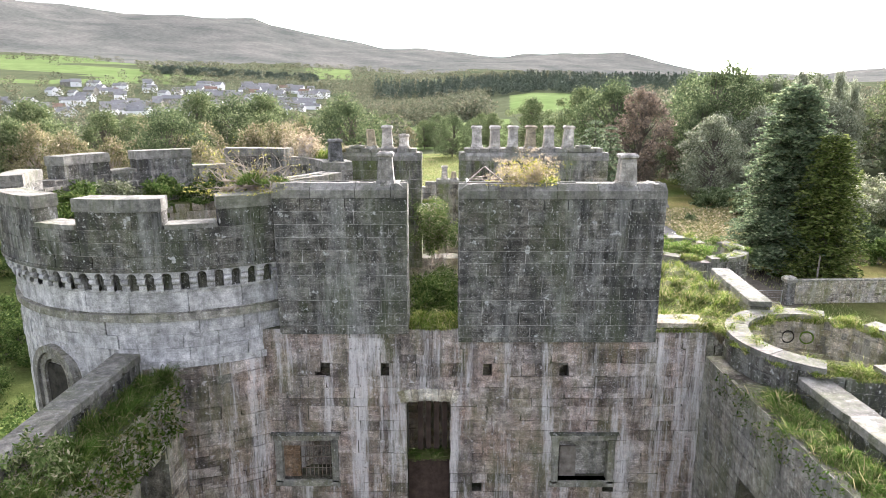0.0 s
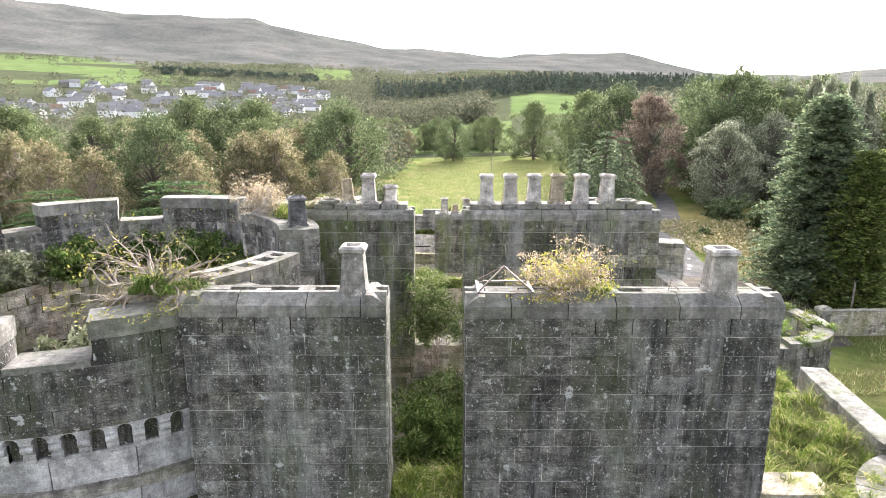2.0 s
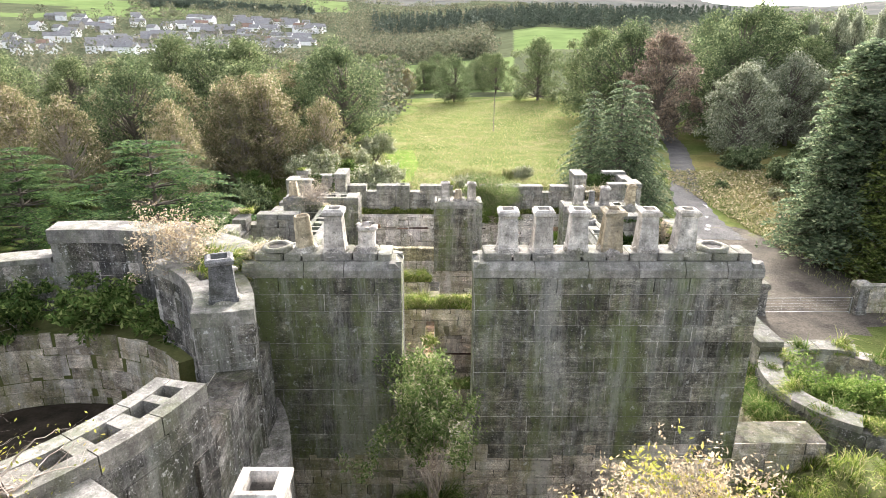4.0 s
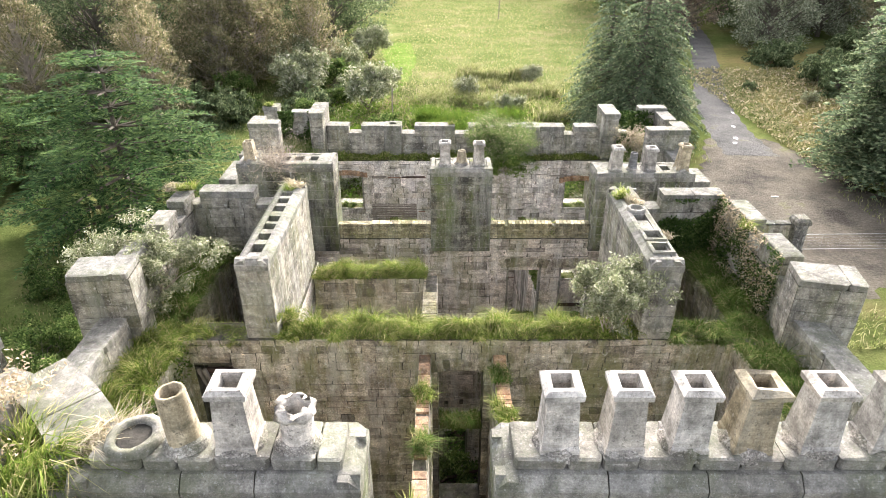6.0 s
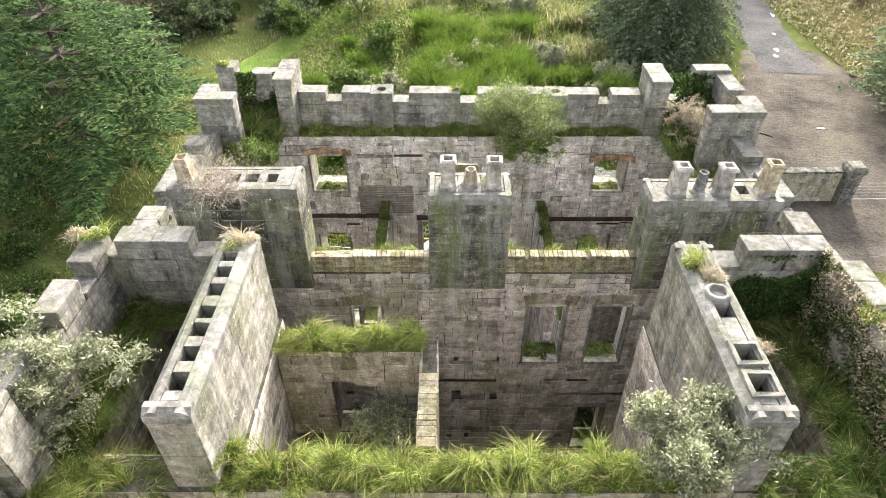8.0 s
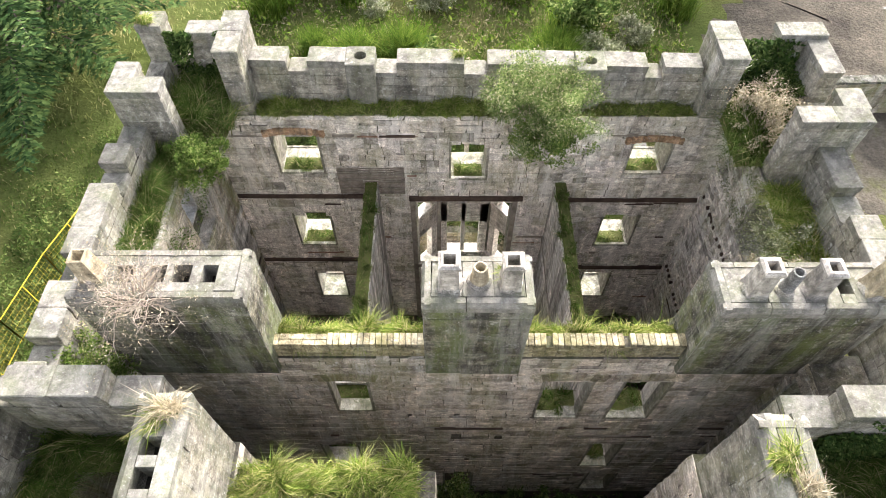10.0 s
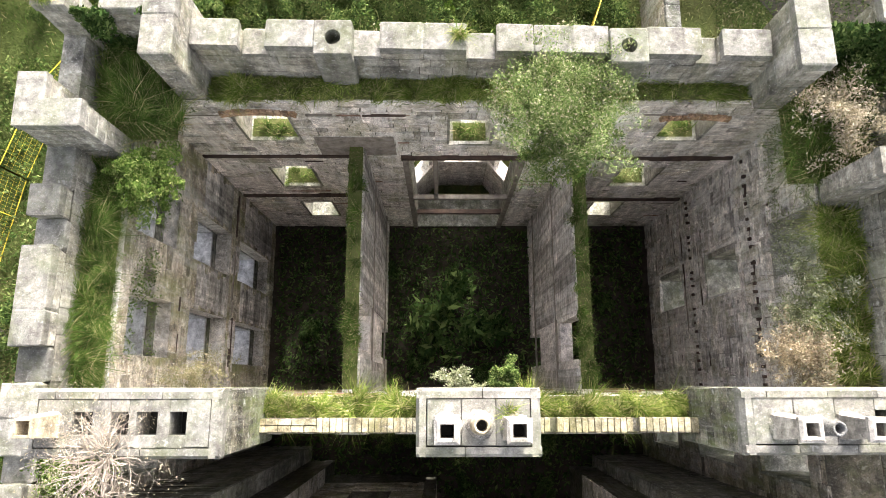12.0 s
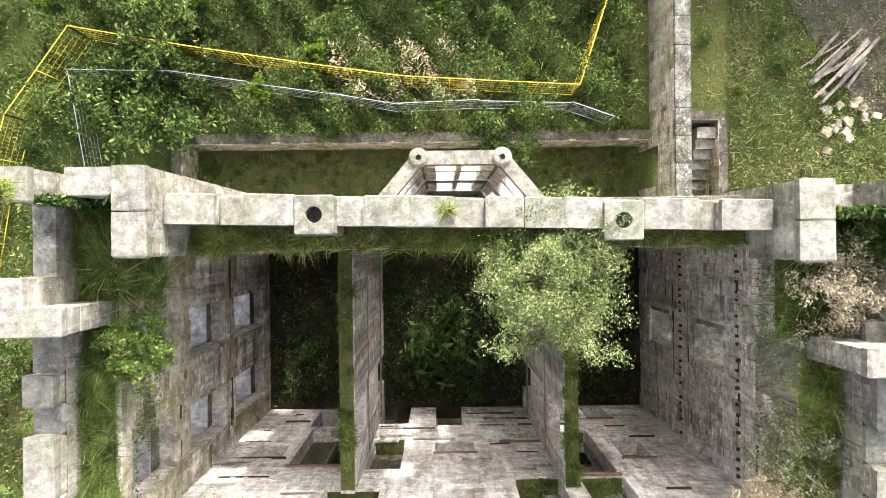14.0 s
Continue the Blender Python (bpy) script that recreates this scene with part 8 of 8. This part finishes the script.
for k in range(26):
    x = pl_.uniform(44, 84)
    again(pl_.choice((B_GREY, B_GREY, B_DARK, B_GREEN)), x, pl_.uniform(70, 92) + 0.5 * (x - 44), pl_.uniform(0.9, 1.6), x * 1.9)
again(T_SPRUCE, 43, 152, 1.55, 1.0, 0.7)
again(T_SPRUCE, 19.6, 74, 0.95, 2.5)
again(T_SPRUCE, 15.5, 76, 0.9, 4.0)
# weeds and bushes beyond the garden front
for k in range(30):
    again(B_BROOM, pl_.uniform(-1.5, 6.5), pl_.uniform(60, 76), pl_.uniform(0.8, 1.3), k)
for k in range(40):
    x, y = pl_.uniform(-10, 13), 51 + 24 * pl_.random() ** 1.3
    again(pl_.choice((B_BROOM, B_BROOM, B_PALE, B_GREEN)), x, y, pl_.uniform(0.5, 1.15), x * 3)
for k in range(12):
    x, y = pl_.uniform(-9, 13), pl_.uniform(64, 95)
    again(pl_.choice((B_BROOM, B_PALE, B_GREY)), x, y, pl_.uniform(0.5, 1.2) * (0.6 if k % 3 == 2 else 1.0), x * 3)
for k in range(40):
    x, y = pl_.uniform(-12, 7), pl_.uniform(43.8, 51)
    again(pl_.choice((W_BROOM, W_GREEN, W_DARK, W_GREEN)), x, y, pl_.uniform(0.28, 0.6), x * 3)
for k in range(22):
    x, y = pl_.uniform(-16, -9.5), pl_.uniform(30, 50)
    again(pl_.choice((W_GREEN, W_BROOM)), x, y, pl_.uniform(0.2, 0.4), x * 3)
for k in range(6):
    x, y = pl_.uniform(9, 18), pl_.uniform(41, 49)
    again(pl_.choice((W_GREEN, W_BROOM)), x, y, pl_.uniform(0.12, 0.25), x * 3)
for k in range(9):
    again(W_IVY, pl_.uniform(-5.3, 6.8), pl_.uniform(34.2, 38.8), pl_.uniform(0.2, 0.32), k, label="dark weeds growing on the earth floor")
for k in range(5):
    again(W_GREEN, -1.8 + 1.3 * k, 32.2 + 0.1 * (k % 2), 0.45 + 0.08 * (k % 3), k, label="green weeds in the narrow court")
for k in range(8):
    again(W_GREEN, pl_.uniform(-5, 5.5), pl_.uniform(21, 26), pl_.uniform(0.3, 0.45), k, label="weeds growing on the earth floor")
for k in range(7):
    again(W_IVY, pl_.uniform(-5, 6), pl_.uniform(28.5, 32.4), pl_.uniform(0.2, 0.34), k, label="weeds growing on the earth floor")

for x, y, s_ in ((-10.5, 9, 0.6), (-11.5, 11, 0.7), (-12.5, 13, 0.8), (-10.8, 6.5, 0.6), (-13.5, 16, 0.8), (-14, 22, 1.0), (-13, 27, 0.8), (-16, 30, 1.1), (-15, 12, 0.9), (-17, 19, 1.1), (-19, 25, 1.2)):
    again(W_GREEN, x, y, s_, x)
# rough grass round the ruin
n = 42000
GPX = nrg.uniform(-26, 34, n)
GPY = 40.6 + 62 * nrg.random(n) ** 1.6
keep = ~((GPX > 13) & (GPX < 30) & (GPY < 66) & (GPY > 44)) & ~((GPX > -9.2) & (GPX < 10.7) & (GPY < 44.3)) & ~((GPX > 23) & (GPX < 31) & (GPY > 60)) & ~((GPX < -7.5) & (GPY < 50))
GP = np.stack([GPX, GPY, np.zeros(n)], 1)[keep]
BV, BF = blades(GP, (0.12, 0.45), 0.022, 0.8, 0.8)
tagged(new("meadow_grass", np_mesh("meadow_grass", BV, BF, MEADOWGRASS)), "rough tussocky grass round the ruin", "grass", kind="stuff")
n = 42000
GP = np.stack([nrg.uniform(-24, -7.3, n), nrg.uniform(18, 50, n), np.zeros(n)], 1)
GP = GP[np.sin(GP[:, 0] * 1.7 + GP[:, 1]) + np.sin(GP[:, 1] * 2.3 - GP[:, 0]) + nrg.normal(0, 0.8, n) > -0.6]
BV, BF = blades(GP, (0.08, 0.26), 0.016, 0.7, 0.8)
tagged(new("lawn_grass", np_mesh("lawn_grass", BV, BF, GREENGRASS)), "lush green grass beside the ruin", "grass", kind="stuff")


def weeds(name, label, x0, x1, y0, y1, n, h, leaf, mat, base=0.0, seed=0, clump=0.5):
    """A low thicket of leaves whose height rises and falls."""
    r = np.random.default_rng(seed)
    x, y = r.uniform(x0, x1, n), r.uniform(y0, y1, n)
    top = h * np.clip(0.45 + clump * (np.sin(x * 1.9 + seed) * np.sin(y * 2.3) + np.sin(x * 4.7 + y * 3.1) * 0.6 + r.normal(0, 0.25, n)), 0.05, 1.6)
    V, F = leaves(np.stack([x, y, base + top * np.sqrt(r.random(n))], 1), leaf)
    tagged(new(name, np_mesh(name, V, F, mat)), label, "weeds", kind="stuff")


weeds("bramble_bed", "bed of brambles and weeds behind the fence", -14, 7.2, 43.4, 52, 56000, 1.3, (0.04, 0.10), LEAF_BRAMBLE, seed=1, clump=0.9)
weeds("bramble_bed", "bright grassy weeds mixed with brambles", -14, 7.2, 43.4, 52, 30000, 1.2, (0.03, 0.09), LEAF_BRAMBLE, seed=2, clump=0.9)
weeds("bramble_bed", "withered orange-brown stalks among brambles", -3.5, 1.5, 44.6, 46.6, 2600, 1.3, (0.04, 0.10), LEAF_BROWN, seed=12, clump=1.1)
weeds("bracken_bed", "dead bracken among green weeds", -12, 13, 50, 92, 26000, 0.9, (0.05, 0.15), LEAF_AUTUMN, seed=3)
weeds("bracken_bed", "pale dry grass and withered stalks", -12, 13, 50, 95, 20000, 0.7, (0.03, 0.10), LEAF_AUTUMN, seed=13, clump=0.9)
weeds("broom_bed", "green broom and rough weeds", -12, 13, 50, 84, 20000, 1.4, (0.07, 0.22), LEAF_BROOM, seed=4)
weeds("bank_bed", "weeds and brambles at the wall foot", -18, -11.2, 8, 46, 30000, 0.8, (0.05, 0.13), LEAF_GREEN, seed=5)
weeds("yard_bed", "withered brown stalks on the trodden yard", 10.7, 18, 40.5, 50, 7000, 0.35, (0.03, 0.08), LEAF_AUTUMN, seed=16)
weeds("yard_bed", "thin weeds on the trodden yard", 10.7, 17, 40.5, 50, 13000, 0.3, (0.03, 0.08), LEAF_GREEN, seed=6)
weeds("floor_bed", "dark weeds on the earth floor", -5.8, 7.2, 33.8, 39.3, 16000, 0.5, (0.045, 0.12), IVY, seed=7)
weeds("floor_bed", "dark weeds on the earth floor", -5.5, 6.2, 20.4, 26.8, 10000, 0.5, (0.05, 0.13), IVY, seed=8)
weeds("floor_bed", "dark weeds on the earth floor", -5.8, 6.5, 27.8, 32.8, 10000, 0.5, (0.05, 0.13), IVY, seed=9)
weeds("roadside_bed", "bracken and straw beside the drive", 31, 46, 64, 100, 14000, 0.7, (0.1, 0.3), LEAF_AUTUMN, seed=10)


n = 60000
GP = np.stack([nrg.uniform(-13, 40, n), nrg.uniform(90, 205, n), np.zeros(n)], 1)
GP = GP[(GP[:, 0] > -11 + 4 * np.sin(GP[:, 1] / 9)) & (GP[:, 0] < 20 + 0.1 * GP[:, 1] + 3 * np.sin(GP[:, 1] / 7))]
GP[:, 2] = lie(GP[:, 0], GP[:, 1])
BV, BF = blades(GP, (0.10, 0.34), 0.04, 0.9, 0.8)
tagged(new("meadow_grass", np_mesh("meadow_grass", BV, BF, MEADOWGRASS)), "tussocky grass of the far meadow", "grass", kind="stuff")


# ---- far woods ----
def wood(name, label, spots, h, w, per, leaf, mat, fir=False):
    """Many far trees in one mesh, each a ragged cluster of leaf sprays on a stem."""
    P, S = [], Soup()
    for x, y in spots:
        z = float(lie(x, y))
        hh, ww = nrg.uniform(*h), nrg.uniform(*w)
        f = nrg.random(per)
        a = nrg.uniform(0, 2 * math.pi, per)
        if fir:
            rad = ww / 2 * (1 - f) * nrg.uniform(0.5, 1.0, per)
        else:
            rad = ww / 2 * np.sqrt(np.clip(1 - (2 * f - 0.9) ** 2 / 1.3, 0.02, 1)) * nrg.uniform(0.55, 1.05, per) * (1 + 0.25 * np.sin(3 * a + x))
        P.append(np.stack([x + rad * np.cos(a), y + rad * np.sin(a), z + hh * (0.06 + 0.94 * f)], 1))
    V, F = leaves(np.concatenate(P), leaf, 0.2, 1.4)
    tagged(new(name, np_mesh(name, V, F, mat)), label, "woodland", kind="stuff")


def spots(n, r0, r1, a0, a1, power=1.0, avoid=True):
    out = []
    while len(out) < n:
        r, a = r0 + (r1 - r0) * nrg.random() ** power, nrg.uniform(a0, a1)
        bad = avoid and ((240 < r < 430 and -9 < a < 6) or (480 < r < 760 and 6 < a < 14) or (1050 < r < 1900 and a < -25 and nrg.random() < 0.93) or (430 < r < 1050 and a < -9 and nrg.random() < 0.85))
        if not bad:
            out.append((r * math.sin(radians(a)), r * math.cos(radians(a))))
    return out


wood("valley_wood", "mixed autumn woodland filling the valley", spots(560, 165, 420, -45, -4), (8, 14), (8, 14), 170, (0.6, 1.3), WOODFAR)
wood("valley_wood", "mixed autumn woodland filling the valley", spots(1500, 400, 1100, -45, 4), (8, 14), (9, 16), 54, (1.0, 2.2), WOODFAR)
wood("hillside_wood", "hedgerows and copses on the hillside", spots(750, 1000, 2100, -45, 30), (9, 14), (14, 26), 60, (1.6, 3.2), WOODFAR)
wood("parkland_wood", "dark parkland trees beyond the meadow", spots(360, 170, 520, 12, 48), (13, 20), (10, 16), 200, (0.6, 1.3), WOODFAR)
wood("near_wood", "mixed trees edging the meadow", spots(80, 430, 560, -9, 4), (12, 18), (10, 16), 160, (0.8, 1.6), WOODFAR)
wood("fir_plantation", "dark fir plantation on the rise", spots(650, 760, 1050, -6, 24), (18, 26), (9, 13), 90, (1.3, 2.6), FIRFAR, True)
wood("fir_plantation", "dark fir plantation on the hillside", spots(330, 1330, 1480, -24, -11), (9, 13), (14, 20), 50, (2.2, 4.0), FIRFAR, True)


# ---- village in the valley ----
def house(x, y, l, w, h, turn, wallmat, roofmat):
    base = new("house")
    base.matrix_basis = Matrix.Translation((x, y, float(lie(x, y)) - 0.5)) @ Matrix.Rotation(turn, 4, "Z")
    tagged(base, "white harled village house with a pitched roof" if wallmat is HARL else "stone village house with a pitched roof", "house", group="village houses")
    a, b, r = l / 2, w / 2, h + w * 0.42
    V = [(-a, -b, 0), (a, -b, 0), (a, b, 0), (-a, b, 0), (-a, -b, h), (a, -b, h), (a, b, h), (-a, b, h), (-a, 0, r), (a, 0, r)]
    me = bpy.data.meshes.new("wall")
    me.from_pydata(V, [], [(0, 1, 5, 4), (2, 3, 7, 6), (1, 2, 6, 9, 5), (3, 0, 4, 8, 7)])
    me.materials.append(wallmat)
    part("wall", me, base)
    o = 0.35
    R = [(-a - o, -b - o, h - 0.25), (a + o, -b - o, h - 0.25), (a + o, 0, r + 0.12), (-a - o, 0, r + 0.12), (a + o, b + o, h - 0.25), (-a - o, b + o, h - 0.25)]
    me = bpy.data.meshes.new("roof")
    me.from_pydata(R + [(p[0], p[1], p[2] + 0.25) for p in R], [], [(0, 1, 2, 3), (3, 2, 4, 5), (6, 9, 8, 7), (9, 11, 10, 8), (0, 6, 7, 1), (5, 4, 10, 11), (0, 3, 9, 6), (3, 5, 11, 9), (1, 7, 8, 2), (2, 8, 10, 4)])
    me.materials.append(roofmat)
    part("roof", me, base)


hr = random.Random(3)
for k in range(140):
    r = hr.uniform(600, 1000)
    a = hr.uniform(-36, -19.0) if k < 75 else hr.gauss(-15.5, 3.0)
    if a > -9.5:
        a = -12
    house(r * math.sin(radians(a)), r * math.cos(radians(a)), hr.uniform(10, 22), hr.uniform(7, 9.5), hr.choice((4.2, 6.0, 6.4)), hr.uniform(-0.6, 0.6), HARL if hr.random() < 0.75 else MORTAR, SLATE if hr.random() < 0.93 else TILE_RED)
